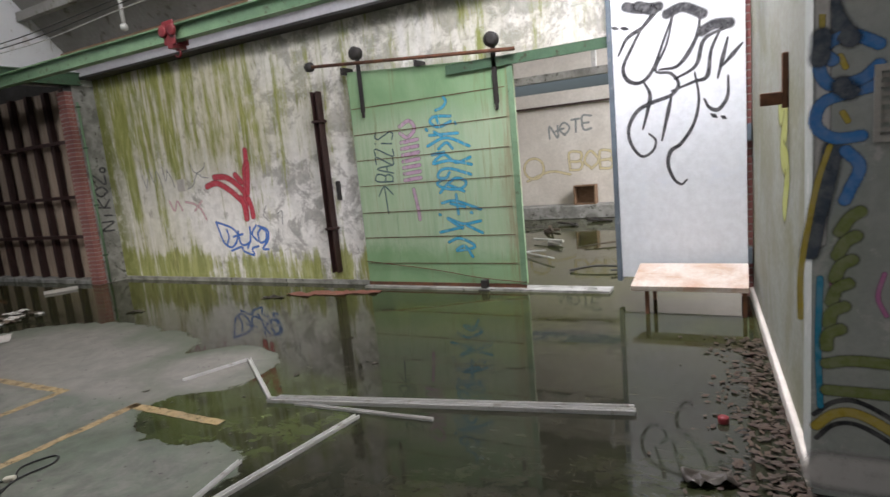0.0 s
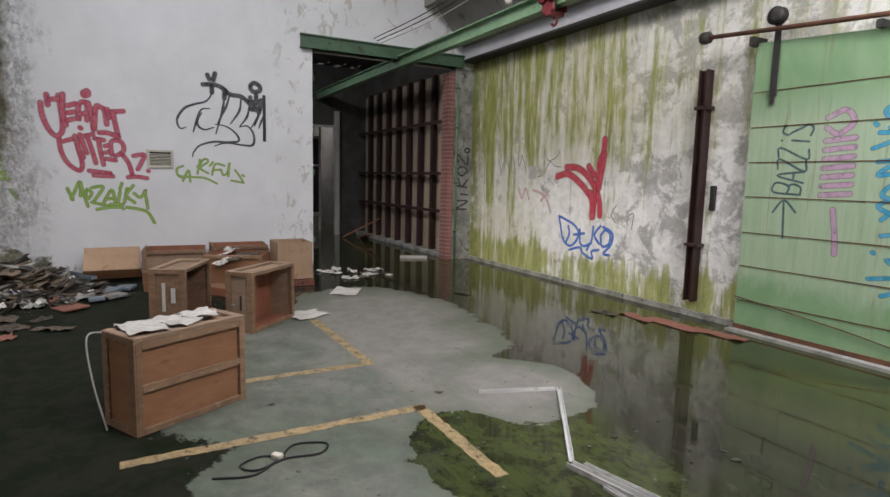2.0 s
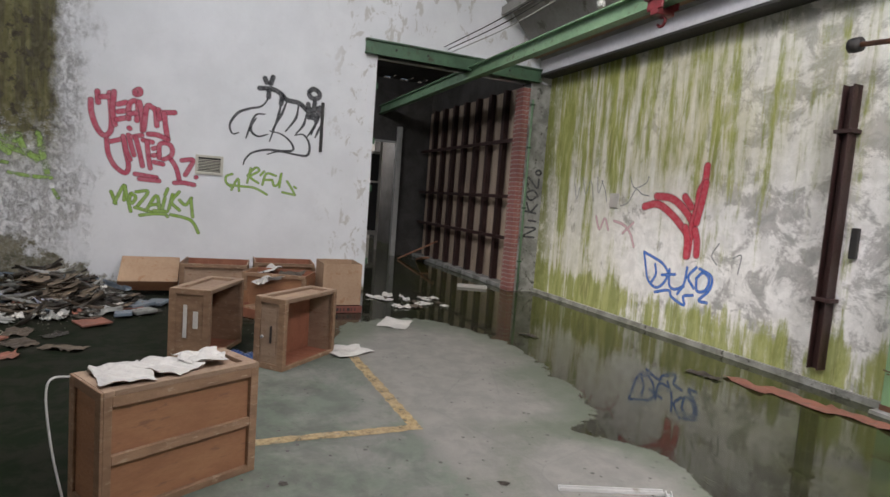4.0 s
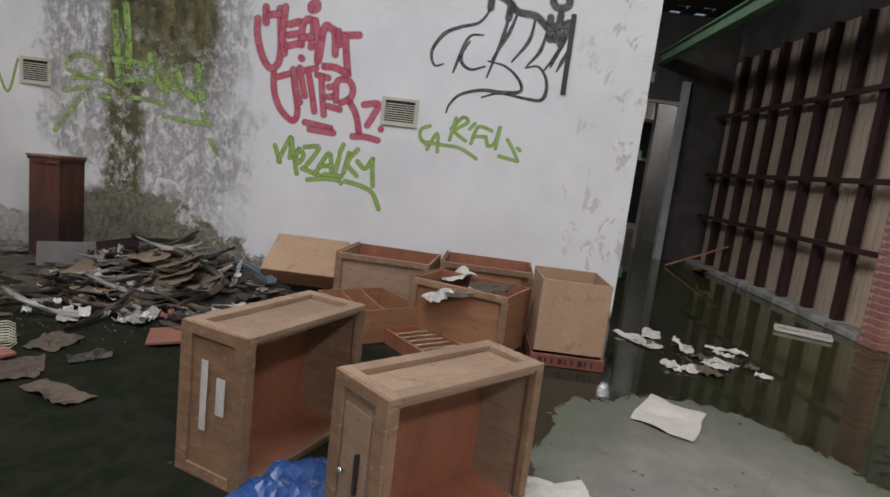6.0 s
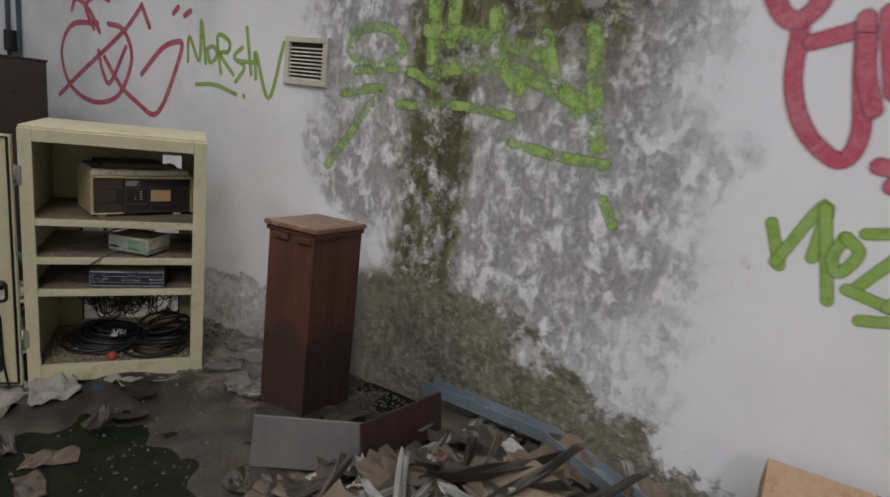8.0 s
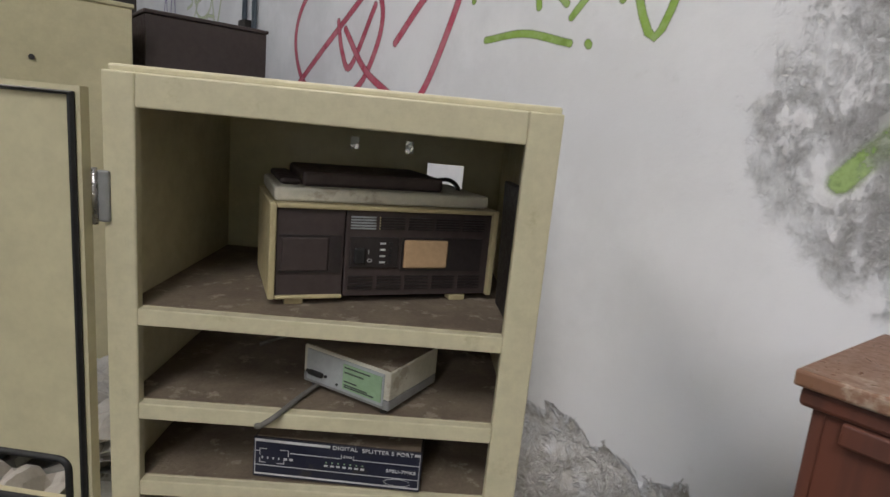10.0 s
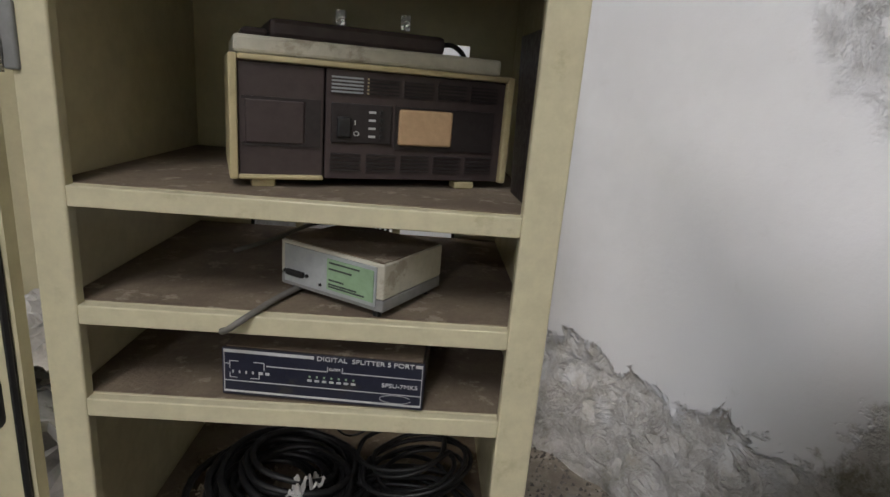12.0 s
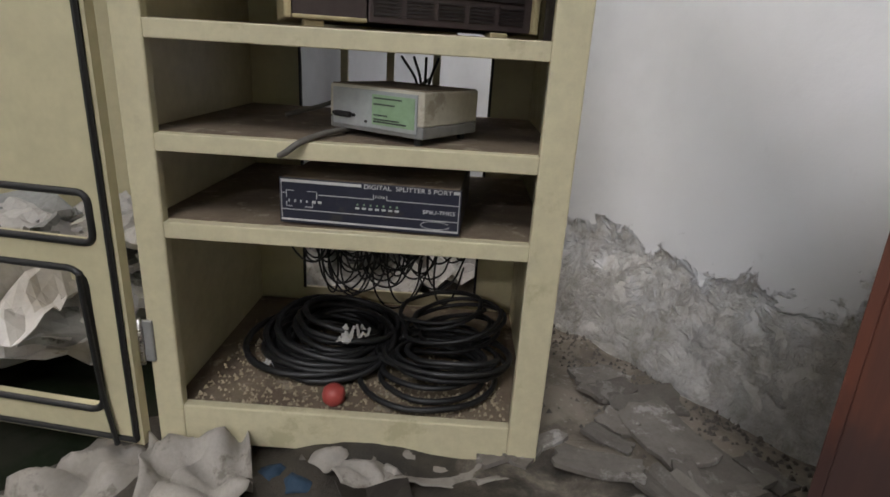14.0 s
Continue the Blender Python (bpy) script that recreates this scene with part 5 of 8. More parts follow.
def door_sheet():
    """The door leaf with its cut-outs, as strips round the holes: x away from the hinge."""
    w, h, t = 0.72, 1.14, 0.02
    holes = ((0.20, 0.40, 0.76, 0.95), (0.045, 0.30, 0.41, 0.495), (0.075, 0.62, 0.07, 0.355))
    xs = sorted({0, w, *(v for q in holes for v in q[:2])})
    zs = sorted({0, h, *(v for q in holes for v in q[2:])})
    bm = bmesh.new()
    grid = {}

    def v(x, y, z):
        return grid.setdefault((x, y, z), bm.verts.new((x, y, z)) if (x, y, z) not in grid else None)

    solid_cell = {}
    for i in range(len(xs) - 1):
        for j in range(len(zs) - 1):
            cx, cz = (xs[i] + xs[i + 1]) / 2, (zs[j] + zs[j + 1]) / 2
            solid_cell[i, j] = not any(a < cx < b and c < cz < d for a, b, c, d in holes)
    for (i, j), full in solid_cell.items():
        if not full:
            continue
        x0, x1, z0, z1 = xs[i], xs[i + 1], zs[j], zs[j + 1]
        bm.faces.new((v(x0, 0, z0), v(x1, 0, z0), v(x1, 0, z1), v(x0, 0, z1)))
        bm.faces.new((v(x0, t, z0), v(x0, t, z1), v(x1, t, z1), v(x1, t, z0)))
        for di, dj, a, b in ((-1, 0, (x0, z0), (x0, z1)), (1, 0, (x1, z0), (x1, z1)), (0, -1, (x0, z0), (x1, z0)), (0, 1, (x0, z1), (x1, z1))):
            if not solid_cell.get((i + di, j + dj)):
                bm.faces.new((v(a[0], 0, a[1]), v(b[0], 0, b[1]), v(b[0], t, b[1]), v(a[0], t, a[1])))
    return bm


# the door stands open, turned right round on its hinges, its inner face forward
door_leaf = part("door", door_sheet(), CREAM, rack_ob, "open cream steel door with cut-outs", at=pose(-0.012, -0.012, 0.03, 0, 0, 180 - 7))
part("gasket", tube(bmesh.new(), [(0.012, 0.024, 0.012), (0.012, 0.024, 1.128), (0.7, 0.024, 1.128)], 0.006, 6), RUBBER, door_leaf, "black rubber gasket")
part("gasket", tube(bmesh.new(), [(0.012, 0.024, 0.012), (0.7, 0.024, 0.012)], 0.006, 6), RUBBER, door_leaf, "black rubber gasket")


def round_rect(x0, x1, z0, z1, r, y):
    out = []
    for cx, cz, a in ((x1 - r, z1 - r, 0), (x0 + r, z1 - r, 90), (x0 + r, z0 + r, 180), (x1 - r, z0 + r, 270)):
        out += [(cx + r * math.cos(radians(a + k * 22.5)), y, cz + r * math.sin(radians(a + k * 22.5))) for k in range(5)]
    return out


part("slot_gasket", tube(bmesh.new(), round_rect(0.043, 0.302, 0.408, 0.497, 0.018, 0.02), 0.007, 6, True), RUBBER, door_leaf, "black rubber edging round the slot", True)
part("window_gasket", tube(bmesh.new(), round_rect(0.073, 0.622, 0.066, 0.357, 0.03, 0.02), 0.007, 6, True), RUBBER, door_leaf, "black rubber edging round the lower window", True)
part("corner_fill", B((0.075, 0.001, 0.335, 0.1, 0.019, 0.355)), CREAM, door_leaf)
part("paper_note", B((0.30, 0.0205, 0.55, 0.42, 0.0215, 0.62)), PAPER, door_leaf, "torn white paper sticker")
part("note_mark", B((0.305, 0.022, 0.552, 0.33, 0.0225, 0.575)), DARK_PRINT, door_leaf)
part("lower_wire", tube(bmesh.new(), smooth_line(((0.075, 0.03, 0.35), (0.07, 0.032, 0.25), (0.065, 0.03, 0.12), (0.05, 0.03, 0.0)), 6), 0.005, 6), RUBBER, door_leaf)

# brown tabletop terminal on the top shelf
term = thing("brown_terminal", "brown plastic terminal with beige casing and tan label", "terminal", RACK @ pose(0.256, 0.062, SHELF_Z[0] + 0.0315, 0, 0, 20) @ Matrix.Diagonal((1.02, 1, 0.9, 1)))
TW, TH, TD = 0.45, 0.215, 0.26
part("casing", B((0, 0.0, 0.014, 0.012, TD, TH), (TW - 0.012, 0.0, 0.014, TW, TD, TH), (0.012, 0, TH - 0.01, TW - 0.012, TD, TH), (0.012, 0, 0.014, 0.135, TD, 0.022), bevel=0.003), BEIGE_PLASTIC, term, "yellowed beige casing")
part("front_panel", B((0.012, 0.008, 0.018, 0.135, TD - 0.01, TH - 0.011), (0.138, 0.01, 0.016, TW - 0.012, TD - 0.01, TH - 0.011), bevel=0.002), BROWN_PLASTIC, term)
part("door_flap", B((0.022, 0.003, 0.075, 0.105, 0.009, 0.145), bevel=0.002), BROWN_PLASTIC, term)
part("flap_frame", B((0.017, 0.005, 0.07, 0.13, 0.0085, 0.075), (0.017, 0.005, 0.145, 0.13, 0.0085, 0.15), (0.108, 0.005, 0.075, 0.13, 0.0085, 0.145)), BROWN_DARK, term)
for row, z in enumerate((0.165, 0.171, 0.177, 0.183, 0.189)):
    for k in range(5):
        x = 0.146 + 0.057 * k
        part("grille_slot", B((x, 0.006, z, x + 0.048, 0.0105, z + 0.003)), GREY_PLASTIC if k == 0 else BROWN_DARK, term)
for row in range(5):
    part("grille_light", B((0.201, 0.006, 0.165 + 0.006 * row, 0.2035, 0.0108, 0.168 + 0.006 * row)), BEIGE_PLASTIC, term)
for row in range(5):
    for k in range(5):
        x, z = 0.146 + 0.057 * k, 0.03 + 0.007 * row
        part("grille_slot", B((x, 0.007, z, x + 0.048, 0.0108, z + 0.0035)), BROWN_DARK, term)
part("switch_panel", B((0.146, 0.005, 0.08, 0.242, 0.0105, 0.148), bevel=0.002), BROWN_DARK, term)
part("power_switch", B((0.154, -0.001, 0.09, 0.176, 0.006, 0.125), bevel=0.003), RUBBER, term, "black rocker switch")
writing("I", 0.012, LETTER, term, pose(0.181, 0.0045, 0.112, 90, 0, 0), "switch_mark")
writing("O", 0.012, LETTER, term, pose(0.18, 0.0045, 0.093, 90, 0, 0), "switch_mark")
for k in range(4):
    part("pilot_light", turned(bmesh.new(), ((0.004, -0.002), (0.004, 0.004)), 10, pose(0.225, 0.005, 0.135 - 0.014 * k, 90, 0, 0)), RUBBER, term)
    part("mark", B((0.204, 0.0035, 0.133 - 0.014 * k, 0.215, 0.0052, 0.137 - 0.014 * k)), LETTER, term)
part("recess", B((0.248, 0.006, 0.072, 0.42, 0.0108, 0.148)), BROWN_DARK, term)
part("tan_label", B((0.252, 0.0, 0.08, 0.343, 0.006, 0.144), bevel=0.004), LABEL_TAN, term, "blank tan paper label")
lid = bmesh.new()
box(lid, 0.008, 0.02, TH + 0.001, TW - 0.018, TD, TH + 0.03, bevel=0.006)
part("lid", lid, PALE_PLASTIC, term, "pale dusty lid")
part("lid_hump", B((0.06, 0.05, TH + 0.03, TW - 0.11, TD, TH + 0.062), (0.02, 0.06, TH + 0.03, 0.06, TD, TH + 0.045), bevel=0.008), BROWN_PLASTIC, term, "brown top cover")
part("carry_handle", tube(bmesh.new(), smooth_line(((0.345, 0.12, TH + 0.05), (0.375, 0.12, TH + 0.055), (0.395, 0.12, TH + 0.045), (0.405, 0.12, TH + 0.03)), 5), 0.005, 8), RUBBER, term, smooth=True)
for x in (0.03, 0.36):
    part("foot", B((x, 0.01, 0.0, x + 0.035, 0.04, 0.014), bevel=0.003), BEIGE_PLASTIC, term)
solid("black_board", B((0, 0, 0, 0.014, 0.17, 0.26), bevel=0.003), BROWN_DARK, "thin black board leaning beside the terminal", "board", RACK @ pose(0.705, 0.035, SHELF_Z[0] + 0.0315, 0, -2, 3))

# pale box on the middle shelf
pale = thing("pale_interface_box", "small pale plastic interface box with green label", "electronic box", RACK @ pose(0.318, 0.118, SHELF_Z[1] + 0.0315, 0, 0, -31.7))
bw, bd = 0.208, 0.168
part("base", B((0, 0, 0.012, bw, bd, 0.032), bevel=0.003), MID_GREY, pale)
part("cover", B((0.0, 0.0, 0.032, bw, bd, 0.088), bevel=0.003), PALE_PLASTIC, pale)
part("dust_layer", B((0.004, 0.004, 0.088, bw - 0.004, bd - 0.004, 0.0895)), DUST, pale, "brown dust on the lid")
part("front_plate", B((0.01, -0.003, 0.02, bw - 0.012, 0.0, 0.083), bevel=0.001), GREY_PLASTIC, pale)
part("green_label", B((0.102, -0.0045, 0.027, bw - 0.016, -0.003, 0.077)), LABEL_GREEN, pale, "printed pale green label")
for k, (w2, z) in enumerate(((0.06, 0.07), (0.045, 0.06), (0.0, 0.05), (0.03, 0.042), (0.055, 0.035), (0.07, 0.031))):
    if w2:
        part("label_line", B((0.106, -0.0052, z, 0.106 + w2, -0.0044, z + 0.0025)), DARK_PRINT, pale)
part("connector", B((0.018, -0.011, 0.033, 0.055, -0.002, 0.043), bevel=0.003), RUBBER, pale, "black data connector")
for x in (0.013, 0.06):
    part("screw", turned(bmesh.new(), ((0.003, -0.003), (0.003, 0.003)), 8, pose(x, -0.003, 0.038, 90, 0, 0)), RUBBER, pale)
part("screw", turned(bmesh.new(), ((0.0025, -0.002), (0.0025, 0.002)), 8, pose(0.088, -0.003, 0.03, 90, 0, 0)), RUBBER, pale)
for x in (0.02, bw - 0.02):
    for y in (0.015, bd - 0.02):
        part("foot", turned(bmesh.new(), ((0.007, 0), (0.007, 0.012)), 10, pose(x, y, 0)), RUBBER, pale)

GREY_CABLE = plain("dusty_grey_cable", (0.16, 0.15, 0.13), 0.6)


def cable(name, pts, radius, material, label, m=RACK, group=""):
    return solid(name, tube(bmesh.new(), smooth_line(pts, 6), radius, 6), material, label, "cable", m, group, smooth=True)


s2z = SHELF_Z[1] + 0.036
cable("grey_cable", ((0.18, 0.30, s2z), (0.25, 0.34, s2z + 0.02), (0.33, 0.38, s2z + 0.05), (0.42, 0.44, s2z + 0.05), (0.47, RD - 0.04, s2z + 0.08)), 0.005, GREY_CABLE, "dusty grey cable behind the pale box")
cable("grey_cable", ((0.36, 0.13, s2z + 0.005), (0.33, 0.06, s2z + 0.004), (0.30, -0.006, s2z - 0.004), (0.275, -0.014, s2z - 0.022), (0.262, -0.006, s2z - 0.03)), 0.0055, GREY_CABLE, "grey flat cable hanging over the shelf edge")
for k in range(4):
    cable("thin_black_cable", ((0.43 + 0.012 * k, RD - 0.05, s2z + 0.002), (0.44 + 0.01 * k, RD - 0.06, s2z + 0.07), (0.40 + 0.03 * k, RD - 0.05, s2z + 0.13)), 0.0035, RUBBER, "thin black cable at the back of the rack", group="thin black cables")

# splitter on the lower shelf
split = thing("digital_splitter", "dark navy splitter unit with white lettering", "electronic box", RACK @ pose(0.248, 0.03, SHELF_Z[2] + 0.0315, 0, 0, -3.5))
sw = 0.318
part("casing", B((0, 0.004, 0.006, sw, 0.25, 0.083), bevel=0.003), BROWN_DARK, split)
part("dust_layer", B((0.004, 0.008, 0.083, sw - 0.004, 0.246, 0.0845)), DUST, split, "grey dust on the lid")
part("front_plate", B((0, 0, 0.004, sw, 0.004, 0.084), bevel=0.001), NAVY, split)
for x in (0.03, sw - 0.03):
    part("foot", B((x - 0.01, 0.02, 0, x + 0.01, 0.22, 0.006)), RUBBER, split)
for x0, x1, z, w in ((0.003, 0.145, 0.077, 0.005), (0.304, 0.315, 0.077, 0.005), (0.003, 0.315, 0.009, 0.003), (0.003, 0.012, 0.057, 0.0012), (0.07, 0.165, 0.057, 0.0012), (0.19, 0.315, 0.057, 0.0012), (0.003, 0.315, 0.028, 0.0012),
                     (0.012, 0.026, 0.062, 0.001), (0.05, 0.066, 0.062, 0.001), (0.012, 0.024, 0.034, 0.001), (0.045, 0.058, 0.034, 0.001)):
    part("print_line", B((x0, -0.0008, z, x1, 0.0002, z + w)), LETTER, split)
for x, z0, z1 in ((0.003, 0.009, 0.082), (0.314, 0.009, 0.082), (0.012, 0.05, 0.062), (0.066, 0.05, 0.062), (0.012, 0.034, 0.043), (0.058, 0.034, 0.043), (0.166, 0.057, 0.066), (0.189, 0.057, 0.066)):
    part("print_line", B((x, -0.0008, z0, x + 0.0012, 0.0002, z1)), LETTER, split)
writing("DIGITAL  SPLITTER 5 PORT", 0.0105, LETTER, split, pose(0.149, -0.0005, 0.0755, 90, 0, 0), width=0.152)
writing("SPSU-7MK5", 0.0095, LETTER, split, pose(0.252, -0.0005, 0.040, 90, 0, 0), width=0.056)
writing("CLOCK", 0.0055, LETTER, split, pose(0.169, -0.0005, 0.0605, 90, 0, 0), width=0.018)
for k in range(7):
    part("print_block", B((0.135 + 0.0115 * k, -0.0006, 0.038, 0.142 + 0.0115 * k, 0.0002, 0.0415)), LETTER, split)
    part("indicator", B((0.137 + 0.0115 * k, -0.0006, 0.045, 0.140 + 0.0115 * k, 0.0002, 0.048)), LABEL_GREEN, split)
for k in range(6):
    part("print_block", B((0.016 + 0.0105 * k, -0.0006, 0.042, 0.0185 + 0.0105 * k + (0.004 if k > 3 else 0), 0.0002, 0.0465)), LETTER, split)
emblem = bmesh.new()
ribbon(emblem, smooth_line([(0.275 + 0.018 * math.cos(a) * 1.4, 0.02 + 0.007 * math.sin(a)) for a in np.linspace(0.5, 6.0, 10)], 3), 0.0012, lambda u, v: (u, -0.0008, v))
part("emblem", emblem, LETTER, split, "small worn printed emblem")

# coils and the rest on the rack floor
r = random.Random(3)
FL = 0.097
part("grit_layer", B((0.022, 0.024, 0.095, RW - 0.022, RD - 0.02, 0.0965)), DUST, rack_ob, "brown dust and grit")
grit = bmesh.new()
for k in range(1500):
    x, y = r.uniform(0.06, RW - 0.065), r.uniform(0.025, RD * 0.75)
    if r.random() > 1.25 - y * 2.4:
        continue
    s = r.uniform(0.0025, 0.0055)
    c = Vector((x, y, FL + s * 0.6))
    q = [grit.verts.new(c + Vector(v) * s) for v in ((1, 0, -0.6), (-0.5, 0.85, -0.6), (-0.5, -0.85, -0.6), (r.uniform(-0.4, 0.4), r.uniform(-0.4, 0.4), 0.8))]
    for f in ((0, 1, 3), (1, 2, 3), (2, 0, 3)):
        grit.faces.new([q[i] for i in f])
solid("grit", grit, surf("pale_crumbs", (0.42, 0.36, 0.24), (0.26, 0.21, 0.14), 60, 0.9, 0.1, vary=0), "pale crumbs of grit on the rack floor", "grit", RACK, kind="stuff")


def coil(cx, cy, R, turns, rad, label, seed, squash=0.8, lift=0.02, mat=RUBBER):
    rr = random.Random(seed)
    pts = []
    n = turns * 14
    for k in range(n):
        a = k * math.tau / 14
        q = R * (1 + 0.2 * math.sin(a * 0.37 + seed) + rr.uniform(-0.03, 0.03))
        ox, oy = 0.028 * math.sin(a * 0.11 + seed), 0.024 * math.cos(a * 0.17 + 2 * seed)
        slope = 0.013 * (1 + math.sin(a * 0.09 + seed)) * (1 + math.cos(a - 0.15 * a / math.tau - seed))
        pts.append((cx + ox + q * math.cos(a), cy + oy + q * squash * math.sin(a), FL + rad + lift * (k / n) + slope))
    return solid("cable_coil", tube(bmesh.new(), smooth_line(pts, 2), rad, 6), mat, label, "cable", RACK, "cable coils", smooth=True)


coil(0.275, 0.27, 0.135, 11, 0.008, "thick coil of dirty black cable on the rack floor", 1, 0.95, 0.03)
coil(0.29, 0.28, 0.10, 9, 0.0075, "inner loops of dirty black cable", 2, 0.9, 0.05)
coil(0.545, 0.19, 0.125, 6, 0.0065, "open loops of black cable on the rack floor", 4, 0.95, 0.03)
coil(0.55, 0.30, 0.10, 6, 0.0055, "upright loops of black cable", 6, 0.8, 0.10)
coil(0.56, 0.22, 0.115, 4, 0.005, "thin loose loops of black cable", 9, 0.7, 0.05)
for k in range(46):
    x, zc, y0 = r.uniform(0.18, RW - 0.17), r.uniform(0.24, 0.36), RD - 0.05 - r.uniform(0, 0.05)
    rx, rz, lean = r.uniform(0.02, 0.075), r.uniform(0.06, 0.13), r.uniform(-0.4, 0.4)
    rz = min(rz, zc - FL - 0.02)
    a0 = r.uniform(0.5, 1.6)
    pts = [(x + rx * math.cos(t) + lean * rz * math.sin(t) * 0.4, y0 + 0.02 * math.cos(t * 0.7), zc + rz * math.sin(t)) for t in np.linspace(a0, a0 + r.uniform(4.0, 6.6), 9)]
    cable("hanging_wire", pts, 0.0027, RUBBER, "tangled thin black wire hanging at the rack's back", group="tangled wires")
# A rounded red cap, likewise filed under pots.
solid("red_plastic_pot", turned(bmesh.new(), ((0.016, 0), (0.022, 0.008), (0.0235, 0.02), (0.021, 0.032), (0.012, 0.04))), surf("faded_red_plastic", (0.42, 0.07, 0.06), (0.35, 0.06, 0.05), 8, 0.5, 0.1), "small faded red plastic cap on the grit", "pot", RACK @ pose(0.335, 0.055, FL), smooth=True)
for k, (x, y) in enumerate(((0.17, 0.17), (0.36, 0.23), (0.33, 0.2), (0.44, 0.36))):
    sheet_of("paper_crumb", 120 + k, 0.035, 0.03, RACK @ pose(x, y, FL + (0.06 if 0 < k < 3 else 0.0), 0, 0, 40 * k), PLASTIC_BAG, "crumpled bit of white paper among the cables", "paper", "paper crumbs", 0.03, 2)

# ---- wooden cabinet by the white wall ----
wc = thing("wooden_pedestal_cabinet", "damp red-brown veneered wooden pedestal cabinet leaning by the wall", "cabinet", pose(-8.137, -0.835, 0.0, 1.2, -1.5, 0) @ Matrix.Diagonal((0.84, 0.885, 1.04, 1)))
part("side_panel", B((0, 0.012, 0, 0.385, 0.028, 0.849), bevel=0.002), MAHOGANY, wc)
part("side_panel", B((0, 0.302, 0, 0.385, 0.318, 0.849), bevel=0.002), MAHOGANY, wc)
part("front_panel", B((0.37, 0.028, 0.0, 0.385, 0.302, 0.849), bevel=0.002), MAHOGANY, wc)
part("back_panel", B((0, 0.028, 0, 0.012, 0.302, 0.849)), MAHOGANY, wc)
part("top_panel", B((-0.005, -0.012, 0.873, 0.405, 0.342, 0.893), bevel=0.004), surf("scuffed_brown_top", (0.22, 0.12, 0.075), (0.15, 0.075, 0.045), 4, 0.35, 0.1, spots=(0.33, 0.26, 0.2), vary=0), wc, "scuffed lighter top")
part("cornice", B((0.0, -0.004, 0.85, 0.395, 0.334, 0.872), bevel=0.005), MAHOGANY, wc)
for y in (0.05, 0.2):
    part("moulding", B((0.385, y, 0.822, 0.397, y + 0.1, 0.848), bevel=0.003), MAHOGANY, wc)
part("edge_strip", B((0.385, 0.298, 0.0, 0.39, 0.32, 0.849)), MAHOGANY, wc)
part("handle", tube(bmesh.new(), smooth_line(((0.08, 0.012, 0.46), (0.08, -0.02, 0.465), (0.08, -0.022, 0.50), (0.08, 0.012, 0.505)), 4), 0.005, 8), BLACK_STEEL, wc, "small black pull handle", True)

# ---- cabinets beyond the rack ----


def steel_cabinet(label, m, w, d, h, material, name="steel_cabinet"):
    ob = thing(name, label, "cabinet", m, "cabinets beyond the rack")
    part("body", B((0, 0, 0, w, d, h), bevel=0.006), material, ob)
    part("lid", B((-0.006, -0.006, h, w + 0.006, d + 0.006, h + 0.015), bevel=0.004), material, ob)
    part("lock", turned(bmesh.new(), ((0.009, 0), (0.009, 0.008)), 10, pose(w * 0.4, d, h * 0.86, -90, 0, 0)), BLACK_STEEL, ob)
    return ob


steel_cabinet("dull cream steel cabinet standing behind the rack", pose(-7.52, -3.55, 0, 0, 0, 0), 0.75, 0.5, 1.49, CREAM)
steel_cabinet("dark brown steel cabinet beside the cream one", pose(-8.05, -3.75, 0, 0, 0, 0), 0.47, 0.6, 1.50, BROWN_PLASTIC)
shelf_ob = thing("dark_pigeonhole_unit", "dark brown open pigeonhole unit on top of the cabinets", "shelf unit", pose(-7.75, -4.6, 1.0))
for name, b in (("side_panel", (0, 0, 0, 0.5, 0.02, 1.35)), ("side_panel", (0, 0.36, 0, 0.5, 0.38, 1.35)), ("back_panel", (0, 0.02, 0, 0.02, 0.36, 1.35)), ("top_panel", (0.02, 0.02, 1.33, 0.5, 0.36, 1.35)), ("bottom_panel", (0.02, 0.02, 0, 0.5, 0.36, 0.02))):
    part(name, B(b), BROWN_DARK, shelf_ob)
for k in range(5):
    part("shelf", B((0.02, 0.02, 0.22 * k + 0.2, 0.5, 0.36, 0.22 * k + 0.215)), BROWN_DARK, shelf_ob)
steel_cabinet("low cream steel cabinet carrying the pigeonhole unit", pose(-7.85, -4.75, 0, 0, 0, 0), 0.7, 0.6, 0.985, CREAM)
duct = thing("wall_conduit_pair", "pair of grey conduits running up the white wall", "pipe", pose(XA + 0.02, -4.45, 0))
for y in (0, 0.17):
    part("tube", tube(bmesh.new(), ((0, y, 0.05), (0, y, 6.5)), 0.016), BLUE_STEEL, duct, smooth=True)
part("switch_box", B((-0.015, 0.03, 1.56, 0.05, 0.14, 1.72), bevel=0.006), BLACK_STEEL, duct, "black switch box")
green_beam = thing("roof_beam", "green steel beam crossing at the hall's back", "beam", pose(0, -6.2, 2.55))
bm = bmesh.new()
i_beam(bm, XA, 3.3, 0, 0, 0.3, 0.15)
part("steel_section", bm, DARK_GREEN_STEEL, green_beam)


